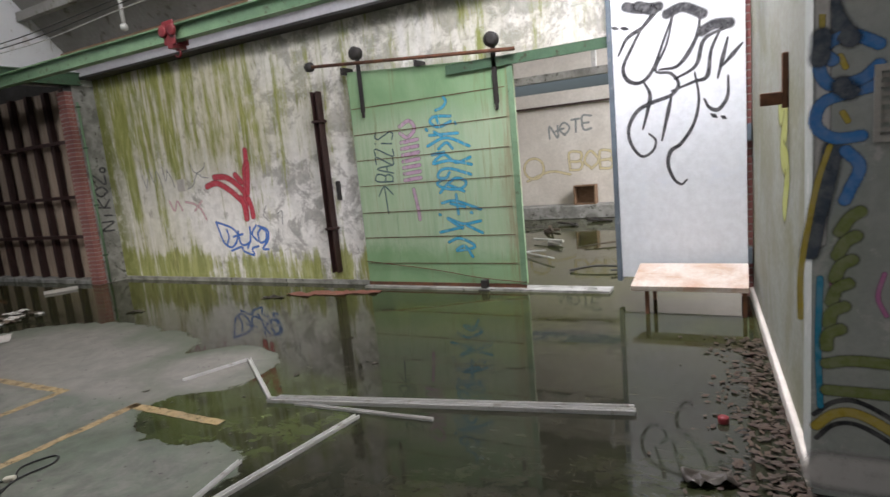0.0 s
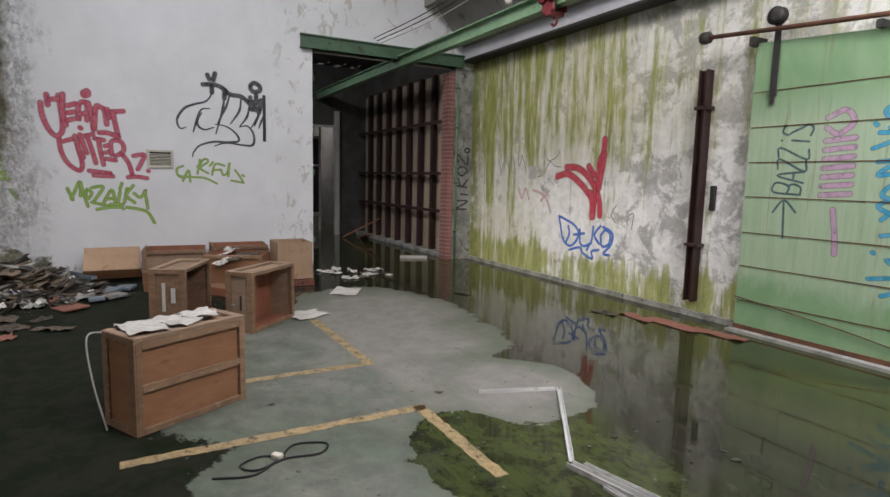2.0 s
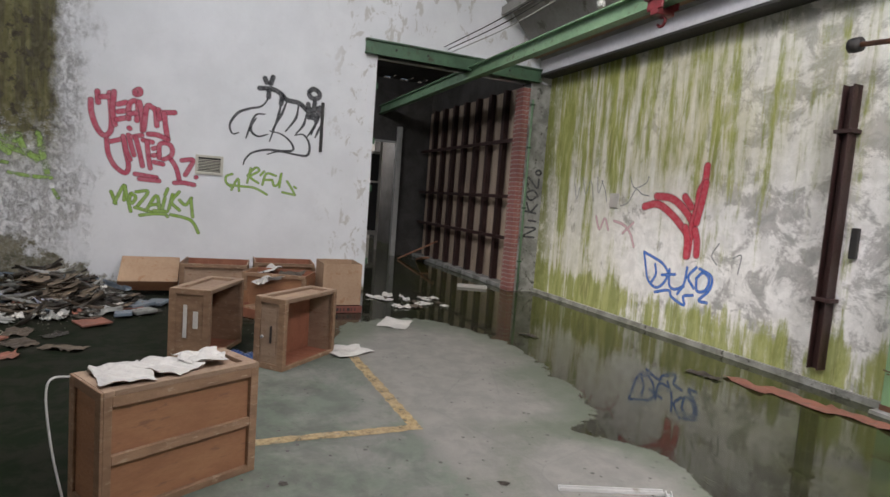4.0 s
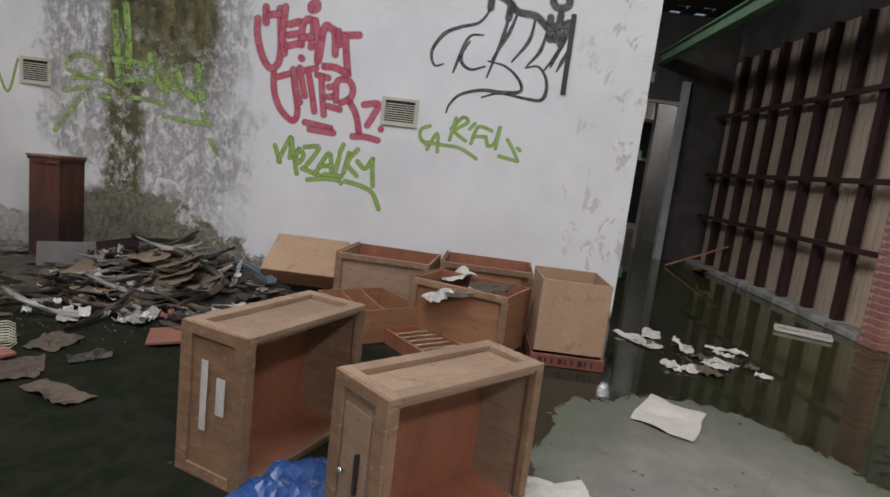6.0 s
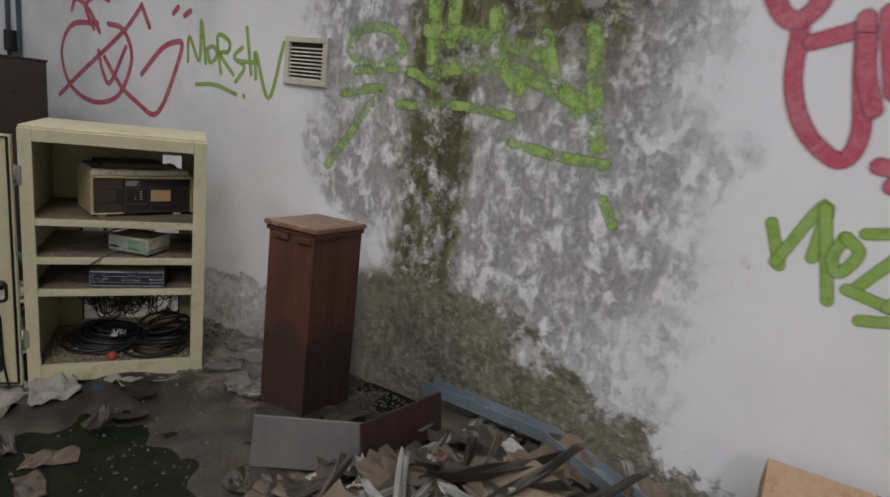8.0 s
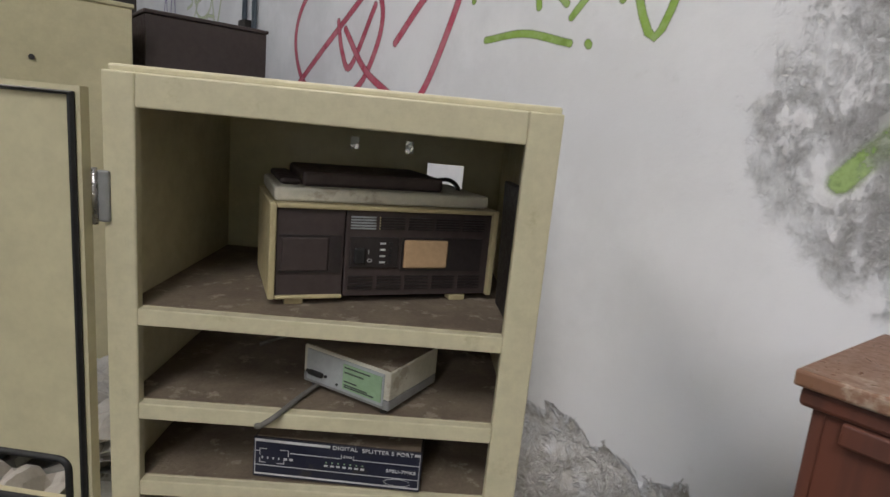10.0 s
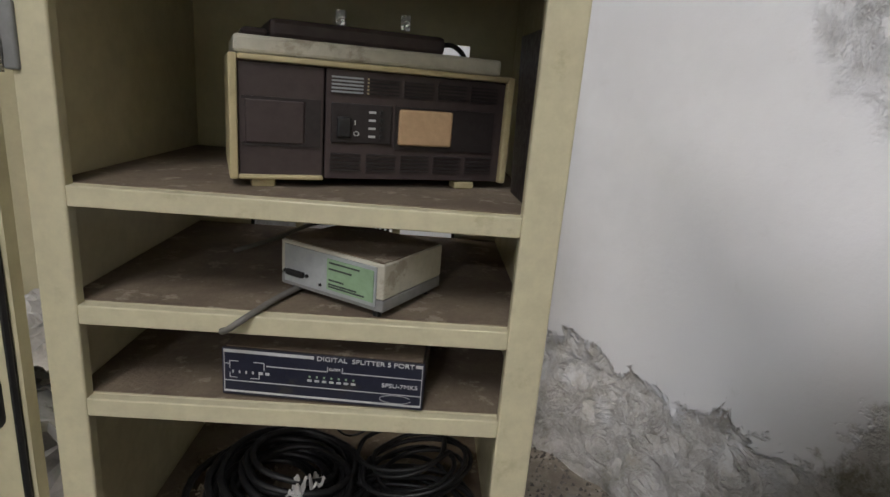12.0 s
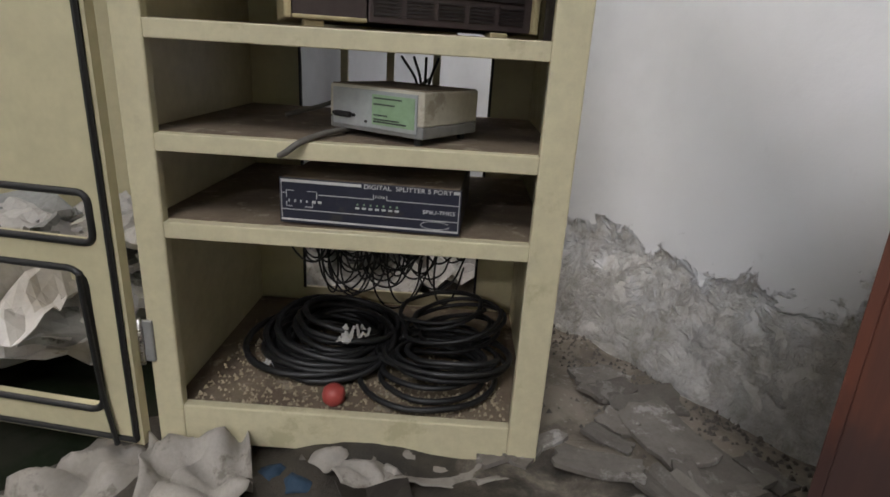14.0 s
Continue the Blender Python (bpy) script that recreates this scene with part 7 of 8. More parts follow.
tag("cyan-blue vertical sprayed writing on the green door", lambda u, v, d=0.0: on_door(u - 0.06, v, d), CYAN,
    [((-1.38, 2.39), (-1.35, 2.33), (-1.4, 2.27), (-1.5, 2.24)),
     ((-1.3, 2.15), (-1.52, 2.17), (-1.59, 2.11), (-1.48, 2.04), (-1.3, 2.09)),
     ((-1.5, 2.17), (-1.46, 2.04)),
     ((-1.66, 2.03), (-1.64, 2.01)),
     ((-1.25, 2.07), (-1.24, 2.05)),
     ((-1.62, 1.95), (-1.22, 1.94)),
     ((-1.55, 1.99), (-1.44, 1.92)),
     ((-1.66, 1.82), (-1.39, 1.9), (-1.08, 1.77)),
     ((-1.51, 1.77), (-1.39, 1.84), (-1.31, 1.76)),
     ((-1.61, 1.71), (-1.43, 1.73)),
     ((-1.08, 1.64), (-1.28, 1.59), (-1.44, 1.7), (-1.6, 1.6), (-1.37, 1.62), (-1.07, 1.55)),
     ((-1.09, 1.43), (-1.36, 1.52), (-1.5, 1.51), (-1.55, 1.43), (-1.44, 1.41), (-1.38, 1.48))],
    0.042)
tag("lower half of the cyan-blue writing on the green door", lambda u, v, d=0.0: on_door(u - 0.06, v, d), CYAN,
    [((-1.54, 1.23), (-1.43, 1.33), (-1.3, 1.4), (-1.17, 1.35), (-1.24, 1.27), (-1.45, 1.28), (-1.57, 1.35), (-1.42, 1.42)),
     ((-1.42, 1.33), (-1.2, 1.23)),
     ((-1.53, 1.1), (-1.34, 1.12), (-1, 1)),
     ((-1.32, 1.2), (-1.31, 0.95)),
     ((-1.41, 1.09), (-1.21, 1.04)),
     ((-1.58, 0.96), (-1.56, 0.95)),
     ((-1.14, 0.97), (-1.12, 0.96)),
     ((-1.01, 0.86), (-1.26, 0.83), (-1.47, 0.91), (-1.27, 0.77)),
     ((-1.59, 0.73), (-1.26, 0.79)),
     ((-1.21, 0.81), (-1, 0.71)),
     ((-1.48, 0.6), (-1.32, 0.65), (-1.12, 0.54), (-1.38, 0.49), (-1.26, 0.55), (-1.16, 0.41))],
    0.042)
tag("big black sprayed script on the pale door leaf", lambda u, v, d=0.0: on_leaf(u - 0.06, v, d), BLACK_SPRAY,
    [((0.72, 2.52), (0.81, 2.67), (0.96, 2.75), (1.11, 2.88)),
     ((1.09, 2.9), (0.96, 2.75), (0.85, 2.57), (0.76, 2.39), (0.8, 2.26), (0.92, 2.22), (1.04, 2.32), (1.15, 2.58), (1.23, 2.78)),
     ((1.26, 2.87), (1.18, 2.55), (1.07, 2.32), (1.21, 2.27), (1.28, 2.16), (1.21, 2.06), (1.03, 2.01), (0.88, 1.94), (0.79, 1.78), (0.81, 1.61), (0.91, 1.48), (1.02, 1.53), (1.05, 1.63), (0.99, 1.7)),
     ((0.96, 2.21), (1.01, 2.09), (0.98, 1.93), (0.93, 1.76)),
     ((1.21, 2.04), (1.18, 1.92), (1.11, 1.63)),
     ((1.49, 2.79), (1.45, 2.57), (1.29, 2.34), (1.11, 2.32)),
     ((1.73, 2.62), (1.52, 2.54), (1.44, 2.31), (1.25, 2.21))],
    0.045, taper=True)
tag("black sprayed hooks and dots of the script on the door leaf", lambda u, v, d=0.0: on_leaf(u - 0.06, v, d), BLACK_SPRAY,
    [((1.7, 2.68), (1.58, 2.44), (1.54, 2.2), (1.42, 2.16), (1.22, 2.1)),
     ((1.43, 2.24), (1.46, 1.99), (1.41, 1.76), (1.29, 1.58), (1.19, 1.51), (1.16, 1.38), (1.21, 1.23), (1.28, 1.17), (1.33, 1.21)),
     ((1.72, 2.52), (1.63, 2.17)),
     ((1.84, 2.45), (1.68, 2.28)),
     ((1.72, 2.17), (1.71, 1.98), (1.63, 1.87), (1.55, 1.9), (1.51, 1.98)),
     ((1.57, 1.83), (1.61, 1.8)),
     ((1.66, 1.8), (1.69, 1.78)),
     ((0.67, 2.8), (0.72, 2.78)),
     ((0.76, 2.78), (0.82, 2.76))],
    0.045, taper=True)
tag("broad black top band of the script on the door leaf", lambda u, v, d=0.0: on_leaf(u - 0.06, v, d), BLACK_SPRAY,
    [((0.8, 2.98), (0.94, 2.93), (1.13, 2.92)),
     ((1.18, 2.83), (1.34, 2.87), (1.52, 2.77)),
     ((1.49, 2.61), (1.6, 2.66), (1.75, 2.65)),
     ((0.92, 2.97), (1.06, 2.89))],
    0.11)

# painted shapes on the pier and wall by the start
EAST = WALL_C


def on_grey_pier(u, v, d=0.0):
    return (u, 3.7592 - d, v)


def on_olive(u, v, d=0.0):
    return tuple(EAST @ Vector((-0.0008 - d, u, v)))


tag("white and pink streaked strip on the grey pier", on_grey_pier, WHITE_SPRAY, [((2.06, 2.6), (2.06, 2.1), (2.065, 1.6), (2.055, 1.15))], 0.06)
tag("slate grey sprayed band running down the grey pier", on_grey_pier, NAVY_SPRAY,
    [((2.08, 2.12), (2.11, 2.03), (2.16, 1.95)),
     ((2.1, 1.55), (2.08, 1.41), (2.05, 1.26), (2.02, 1.1)),
     ((2.12, 1.79), (2.16, 1.75)),
     ((2.06, 1.99), (2.05, 1.89))],
    0.085)
tag("bright blue sprayed bubbles on the grey pier", on_grey_pier, spray("bright_blue_spray", (0.03, 0.20, 0.55)),
    [((2.25, 1.92), (2.16, 1.97), (2.08, 1.95), (2.05, 1.87), (2.09, 1.79), (2.19, 1.8), (2.25, 1.85)),
     ((2.24, 1.77), (2.14, 1.75), (2.06, 1.72), (2.04, 1.64), (2.1, 1.58), (2.2, 1.58)),
     ((2.06, 1.92), (2.1, 1.88)),
     ((2.14, 1.53), (2.19, 1.46), (2.16, 1.37), (2.14, 1.32))],
    0.055)
tag("yellow sprayed marks down the grey pier", on_grey_pier, YELLOW_SPRAY,
    [((2.06, 2.12), (2.06, 2.02)),
     ((2.12, 1.9), (2.14, 1.85)),
     ((2.13, 1.68), (2.15, 1.64)),
     ((2.09, 1.55), (2.05, 1.41), (2.02, 1.24), (1.99, 1.02), (1.99, 0.82))],
    0.026)
tag("pale blue stripe with dark bars on the grey pier", on_grey_pier, CYAN, [((2.06, 1.0), (2.055, 0.7), (2.065, 0.42))], 0.03)
tag("olive green sprayed leaf bands on the grey pier", on_grey_pier, OLIVE, [((2.20 - 0.012 * k, 1.28 - 0.1 * k), (2.16 - 0.014 * k, 1.25 - 0.1 * k), (2.125 - 0.008 * k, 1.19 - 0.1 * k)) for k in range(6)] + [((2.08, 0.62), (2.2, 0.64), (2.5, 0.62)), ((2.08, 0.5), (2.2, 0.5), (2.5, 0.5))], 0.06)
tag("black and yellow arc at the foot of the grey pier", on_grey_pier, BLACK_SPRAY, [((2.04, 0.38), (2.12, 0.45), (2.22, 0.45), (2.4, 0.34)), ((2.05, 0.27), (2.12, 0.345), (2.22, 0.345), (2.4, 0.23))], 0.024)
tag("yellow band of the arc on the grey pier", on_grey_pier, YELLOW_SPRAY, [((2.045, 0.325), (2.12, 0.395), (2.22, 0.395), (2.4, 0.285))], 0.05)
tag("magenta dabs on the grey pier", on_grey_pier, MAGENTA, [((2.28, 1.02), (2.26, 0.92), (2.29, 0.84)), ((2.1, 0.98), (2.11, 0.9)), ((2.1, 0.82), (2.105, 0.76))], 0.02)
tag("white field at the pier's foot", on_grey_pier, WHITE_SPRAY, [((2.06, 0.12), (2.3, 0.12), (2.6, 0.12))], 0.2)
tag("yellow-green sprayed patch on the olive wall", on_olive, spray("yellow_green_spray", (0.36, 0.38, 0.06)), [((-2.3, 1.75), (-2.6, 1.7), (-2.4, 1.5), (-2.65, 1.4), (-2.5, 1.15))], 0.22)
grille = thing("wall_grille", "white louvred grille in the grey pier", "vent", pose(2.23, 3.755, 1.55))
part("frame", B((0, -0.02, 0, 0.4, 0.0, 0.025), (0, -0.02, 0.27, 0.4, 0.0, 0.295), (0, -0.02, 0.025, 0.02, 0.0, 0.27), (0.38, -0.02, 0.025, 0.4, 0.0, 0.27)), PAPER, grille)
for k in range(7):
    part("slat", B((0.02, -0.015, 0.04 + 0.034 * k, 0.38, -0.001, 0.055 + 0.034 * k)), PAPER, grille)
fixing = thing("rusty_wall_fixing", "rusty iron bracket on the painted wall", "bracket", EAST @ pose(0, -2.7, 1.75))
part("plate", B((-0.03, 0, 0, 0, 0.06, 0.3), (-0.14, 0.0, 0.02, -0.03, 0.05, 0.09), bevel=0.006), RUST, fixing)
skirt = thing("wall_base_kerb", "pale plaster kerb along the painted wall's foot", "kerb", EAST)
part("kerb", B((-0.04, -3.66, 0, -0.004, 0, 0.10), bevel=0.012), PALE_WALL, skirt)

tag("faint dark writing on the far pale wall", lambda u, v, d=0.0: (u, 14.597 - d, v), FAINT, [((-2.2, 2.05), (-2.0, 2.1))], 0.05, [("NOTE", -2.35, 1.9, 0.2, 0.3, (0.27, 0.04), 0.0, 31)])
tag("faint pink and yellow scrawl on the far pale wall", lambda u, v, d=0.0: (u, 14.596 - d, v), spray("pale_yellow_spray", (0.60, 0.52, 0.30)), [ring(-2.8, 1.2, 0.25, 0.25), ((-3.0, 0.9), (-2.4, 1.1), (-1.9, 1.0))], 0.07, [("BOBS", -1.9, 1.1, 0.3, 0.4, (0.36, 0.0), 0.0, 33)])

# ---- debris by the white wall ----
# swollen render at the wall's foot beside the rack
foot_bm = bmesh.new()
grid = []
for j in range(61):
    y = -2.7 + 2.1 * j / 60
    row = []
    for i in range(9):
        z = 0.30 * i / 8
        fade = math.sin(math.pi * j / 60) ** 0.4
        bulge = 0.075 * (1 - i / 8) ** 0.8 * fade * (0.85 + 0.5 * noise.noise(Vector((y * 5, z * 9, 1)))) + 0.010 * fade * noise.noise(Vector((y * 16, z * 22, 4))) * (i < 8)
        row.append(foot_bm.verts.new((XA + 0.001 + max(0.0, bulge), y, z)))
    grid.append(row)
for a, b in zip(grid, grid[1:]):
    for i in range(8):
        foot_bm.faces.new((a[i], a[i + 1], b[i + 1], b[i]))
solid("wall_foot_render", foot_bm, WHITE_WALL, "swollen flaking render at the foot of the white wall", "wall", kind="structure", smooth=True)

r = random.Random(21)


def mound_height(x, y):
    """The heap of rubbish by the wall, and the low mud before the rack."""
    h = 0.26 * math.exp(-((x + 7.62) / 0.62) ** 2 - ((y - 0.55) / 0.62) ** 2)
    h += 0.05 * math.exp(-((x + 7.75) / 0.4) ** 2 - ((y + 0.6) / 0.6) ** 2)
    h += 0.022 * math.exp(-((x + 8.0) / 0.3) ** 2 - ((y + 1.2) / 0.6) ** 2)
    h += 0.05 * math.exp(-((x + 7.3) / 0.5) ** 2 - ((y + 1.55) / 0.33) ** 2)
    p = Vector((x * 3, y * 3, 0))
    return h * (0.75 + 0.9 * abs(noise.noise(p))) + 0.018 * noise.noise(p * 3) - 0.022 + 0.034 * max(0.0, min(1.0, (-0.45 - y) / 0.3)) * max(0.0, min(1.0, (-7.3 - x) / 0.4))


bm = bmesh.new()
nx, ny = 84, 120
rows = [[bm.verts.new((-8.44 + 2.4 * i / nx, -2.2 + 4.2 * j / ny, mound_height(-8.44 + 2.4 * i / nx, -2.2 + 4.2 * j / ny))) for j in range(ny + 1)] for i in range(nx + 1)]
for i in range(nx):
    for j in range(ny):
        bm.faces.new((rows[i][j], rows[i + 1][j], rows[i + 1][j + 1], rows[i][j + 1]))


def heap_dirt():
    """Dark wet mud under the rubbish, drier plaster dust by the wall before the rack."""
    n = Nodes("wet_mud_and_plaster_dust")
    v = n.coords()
    mid, fine = n.noise(v, 6, 6, 0.68, 0.3), n.noise(v, 55, 4, 0.75)
    mud = n.mix(n.span(mid, 0.35, 0.65), (0.048, 0.040, 0.030), (0.022, 0.019, 0.015))
    dust = n.mix(n.span(mid, 0.38, 0.62), (0.235, 0.205, 0.165), (0.13, 0.11, 0.085))
    dust = n.mix(n.span(fine, 0.56, 0.7, 0, 0.6), dust, (0.38, 0.36, 0.32))
    dry = n.calc("MULTIPLY", n.span(n.calc("ADD", n.axis("Y"), n.calc("MULTIPLY", n.calc("SUBTRACT", mid, 0.5), 0.8)), -0.75, -1.0), n.span(n.calc("ADD", n.axis("X"), n.calc("MULTIPLY", n.calc("SUBTRACT", mid, 0.5), 0.9)), -7.7, -7.95))
    n.set(Base_Color=n.mix(dry, mud, dust), Roughness=n.span(dry, 0, 1, 0.55, 0.95))
    n.bump(n.calc("ADD", mid, n.calc("MULTIPLY", fine, 0.5)), 0.6, 0.01)
    return n.mat


MUD = heap_dirt()
solid("rubble_heap", bm, MUD, "heap of wet mud, plaster dust and rubble", "rubble", kind="stuff", smooth=True)


def scrap_mesh(seed, w, h, material, bend=0.1, thick=0.005):
    """A torn, curled piece of board."""
    bm = bmesh.new()
    rr = random.Random(seed)
    n = 5
    g = []
    for i in range(n + 1):
        row = []
        for j in range(n + 1):
            u, v = i / n - 0.5, j / n - 0.5
            edge = 1 if 0 < i < n and 0 < j < n else rr.uniform(0.86, 1.08)
            row.append(bm.verts.new((u * w * edge, v * h * edge, bend * (u * u * 2 + 0.5 * noise.noise(Vector((u * 3 + seed, v * 3, 0)))))))
        g.append(row)
    top = [bm.faces.new((g[i][j], g[i + 1][j], g[i + 1][j + 1], g[i][j + 1])) for i in range(n) for j in range(n)]
    out = bmesh.ops.extrude_face_region(bm, geom=top)
    bmesh.ops.translate(bm, verts=[v for v in out["geom"] if isinstance(v, bmesh.types.BMVert)], vec=(0, 0, thick))
    return mesh("scrap", bm, material)


kinds = []
for k in range(10):
    kinds.append(("cardboard_scrap", scrap_mesh(k, r.uniform(0.22, 0.5), r.uniform(0.15, 0.34), SCRAP, r.uniform(0.03, 0.12)), "torn wet cardboard piece in the rubbish heap", "cardboard"))
for k in range(6):
    kinds.append(("dark_board_scrap", scrap_mesh(20 + k, r.uniform(0.18, 0.4), r.uniform(0.1, 0.25), SCRAP_DARK, 0.06, 0.008), "dark rotten board piece in the rubbish heap", "board"))
for k in range(4):
    kinds.append(("plaster_flake", scrap_mesh(40 + k, r.uniform(0.08, 0.2), r.uniform(0.07, 0.14), GREY_PLASTER, 0.03, 0.012), "grey plaster flake in the rubbish heap", "plaster"))
for k in range(3):
    kinds.append(("paper_scrap", scrap_mesh(50 + k, r.uniform(0.1, 0.22), r.uniform(0.08, 0.15), GREY_PLASTER, 0.09, 0.002), "crumpled pale paper in the rubbish heap", "paper"))
for k in range(280):
    nm, me, lab, cat = r.choice((kinds[:10] if k % 3 == 0 else kinds) if k < 150 else kinds[10:16])
    if k < 150:
        x, y = r.gauss(-7.45, 0.42), r.gauss(0.55, 0.48)
    else:
        x, y = r.uniform(-8.2, -6.5), r.uniform(-1.35, 1.75)
    x, y = max(-8.15, min(-6.4, x)), max(-1.3, min(1.75, y))
    if (x < -7.75 and y > 1.0) or (x < -7.7 and y < -0.45) or (y > 1.55 and x < -7.0) or (x + 7.17) ** 2 + (y + 0.72) ** 2 < 0.22:
        continue
    z = max(0.003, mound_height(x, y) + 0.02) + r.uniform(0, 0.03)
    ob = new(nm, me)
    ob.matrix_basis = pose(x, y, z, r.gauss(0, 7), r.gauss(-3, 7), r.uniform(0, 360)) @ Matrix.Diagonal((*[r.uniform(0.4, 0.9) if k < 150 else r.uniform(0.3, 0.75)] * 2, 0.4, 1))
    tagged(ob, lab, cat, "rubbish in the heap")
strips = [scrap_mesh(90 + k, r.uniform(0.25, 0.6), r.uniform(0.02, 0.05), (SCRAP, SCRAP_DARK, GREY_PLASTER)[k % 3], 0.08, 0.006) for k in range(9)]
for k in range(80):
    x, y = r.gauss(-7.35, 0.4), r.gauss(0.5, 0.45)
    if x < -8.1 or (x < -7.7 and y > 0.95) or not -0.25 < y < 1.6:
        continue
    ob = new("board_strip", strips[k % 9])
    ob.matrix_basis = pose(x, y, max(0.005, mound_height(x, y)) + r.uniform(0.03, 0.075), r.gauss(0, 8), r.gauss(0, 8), r.gauss(-35, 45))
    tagged(ob, "thin torn strip of board on the rubbish heap", "strip", "board strips")
bits = [scrap_mesh(110 + k, r.uniform(0.03, 0.1), r.uniform(0.03, 0.07), m, 0.03, 0.003) for k, m in enumerate((PAPER, PLASTIC_BAG, TERRACOTTA, BLUE_STEEL, GREY_PLASTER, PAPER))]
for k in range(70):
    x, y = r.gauss(-7.1, 0.35), r.gauss(0.4, 0.5)
    if x < -8.0 or not -0.25 < y < 1.6:
        continue
    ob = new("litter_bit", bits[k % 6])
    ob.matrix_basis = pose(x, y, max(0.005, mound_height(x, y)) + r.uniform(0.02, 0.075), r.gauss(0, 15), r.gauss(0, 15), r.uniform(0, 360))
    tagged(ob, "small torn bit of litter on the rubbish heap", "litter", "litter bits")
TAN_CARD = surf("damp_tan_cardboard", (0.21, 0.16, 0.11), (0.12, 0.09, 0.064), 3, 0.8, 0.25, spots=(0.16, 0.12, 0.085), vary=0.3)
flat = [scrap_mesh(70 + k, r.uniform(0.3, 0.46), r.uniform(0.2, 0.3), TAN_CARD, 0.03, 0.006) for k in range(5)]
for k in range(18):
    x, y = -7.2 + r.gauss(0, 0.2), 0.75 + r.gauss(0, 0.3)
    ob = new("cardboard_sheet", flat[k % 5])
    ob.matrix_basis = pose(x, y, max(0.01, mound_height(x, y)) + 0.055 + r.uniform(0, 0.02), r.gauss(0, 5), r.gauss(10, 6), r.gauss(-30, 22)) @ Matrix.Scale(r.uniform(0.6, 1.0), 4)
    tagged(ob, "flattened tan cardboard sheet on the rubbish heap", "cardboard", "cardboard sheets")
fib = bmesh.new()
for k in range(420):
    x, y = r.gauss(-6.95, 0.22), r.gauss(0.15, 0.16)
    z = max(0.005, mound_height(x, y)) + 0.015
    a, l = r.uniform(0, 6.3), r.uniform(0.02, 0.07)
    q = [fib.verts.new((x + dx, y + dy, z + dz)) for dx, dy, dz in ((0, 0, 0), (0.003, 0.003, 0), (l * math.cos(a), l * math.sin(a), r.uniform(0, 0.04)))]
    fib.faces.new(q)
solid("shredded_foam", fib, surf("orange_brown_shreds", (0.38, 0.21, 0.08), (0.28, 0.15, 0.06), 20, 0.9, 0.1, kind="pos", vary=0), "orange-brown shredded fibres among the rubbish", "shreds", kind="stuff")
crumbs = bmesh.new()
for k in range(2200):
    if k % 2:
        x, y = r.gauss(-7.3, 0.6), r.gauss(0.2, 0.75)
    else:
        x, y = -8.38 + abs(r.gauss(0, 0.14)), r.uniform(-1.9, -0.2)
    if not (-8.4 < x < -6.1 and -2.0 < y < 1.9):
        continue
    s = r.uniform(0.004, 0.013) * (0.8 if not k % 2 else 1)
    c = Vector((x, y, max(0.0, mound_height(x, y)) + s * 0.4))
    q = [crumbs.verts.new(c + Vector(v) * s * r.uniform(0.7, 1.2)) for v in ((1, 0, -0.5), (-0.5, 0.85, -0.5), (-0.5, -0.85, -0.5), (0.2, 0.1, 0.8))]
    for f in ((0, 1, 3), (1, 2, 3), (2, 0, 3)):
        crumbs.faces.new([q[i] for i in f])
solid("plaster_crumbs", crumbs, surf("mixed_plaster_crumbs", (0.17, 0.15, 0.13), (0.07, 0.062, 0.052), 9, 0.9, 0.2, kind="pos", vary=0), "scattered crumbs of fallen plaster", "rubble", kind="stuff")

# bigger single pieces
gut = thing("sheet_metal_gutter", "bent blue-grey sheet metal gutter lying along the wall", "gutter", pose(0, 0, 0))
gbm = bmesh.new()
line = [Vector(p) for p in ((-8.32, -0.2, 0.16), (-8.28, 0.45, 0.17), (-7.98, 1.0, 0.17), (-7.72, 1.38, 0.10))]
prof = ((-0.05, 0.03), (-0.045, 0.0), (0.045, 0.0), (0.05, 0.05), (0.055, 0.05), (0.05, -0.004), (-0.05, -0.004), (-0.055, 0.03))
secs = []
for i, p in enumerate(line):
    d = (line[min(i + 1, 3)] - line[max(i - 1, 0)]).normalized()
    s = Vector((d.y, -d.x, 0))
    secs.append([gbm.verts.new(p + s * a + Vector((0, 0, b))) for a, b in prof])
for a, b in zip(secs, secs[1:]):
    for k in range(8):
        gbm.faces.new((a[k], a[(k + 1) % 8], b[(k + 1) % 8], b[k]))
part("channel", gbm, BLUE_STEEL, gut)
solid("grey_board", B((0, 0, 0, 0.42, 0.014, 0.2), bevel=0.003), surf("grey_laminate_board", (0.17, 0.15, 0.15), (0.12, 0.105, 0.105), 4, 0.5, 0.1), "grey laminate board propped upright by the cabinet", "board", pose(-7.42, -0.45, 0.07, -14, 0, 124))
solid("brown_board", B((0, 0, 0, 0.46, 0.014, 0.2), bevel=0.003), MAHOGANY, "dark brown board propped beside the grey one", "board", pose(-7.66, -0.08, 0.08, -10, 0, 168))
solid("fabric_strip", tube(bmesh.new(), smooth_line(((-7.66, 0.28, 0.27), (-7.6, 0.42, 0.31), (-7.52, 0.66, 0.31), (-7.47, 0.8, 0.27), (-7.42, 0.98, 0.22), (-7.36, 1.16, 0.13)), 6), 0.032, 7), SCRAP_DARK, "twisted dark fabric roll on the rubbish heap", "fabric", smooth=True)
solid("tin_can", turned(bmesh.new(), ((0.03, 0), (0.034, 0.004), (0.034, 0.15), (0.03, 0.155)), 18, pose(0, 0, 0.034, 0, 90, 0)), CHROME, "dull silver spray can lying in the water", "can", pose(-6.70, 0.22, 0.0, 0, 0, -35), smooth=True)
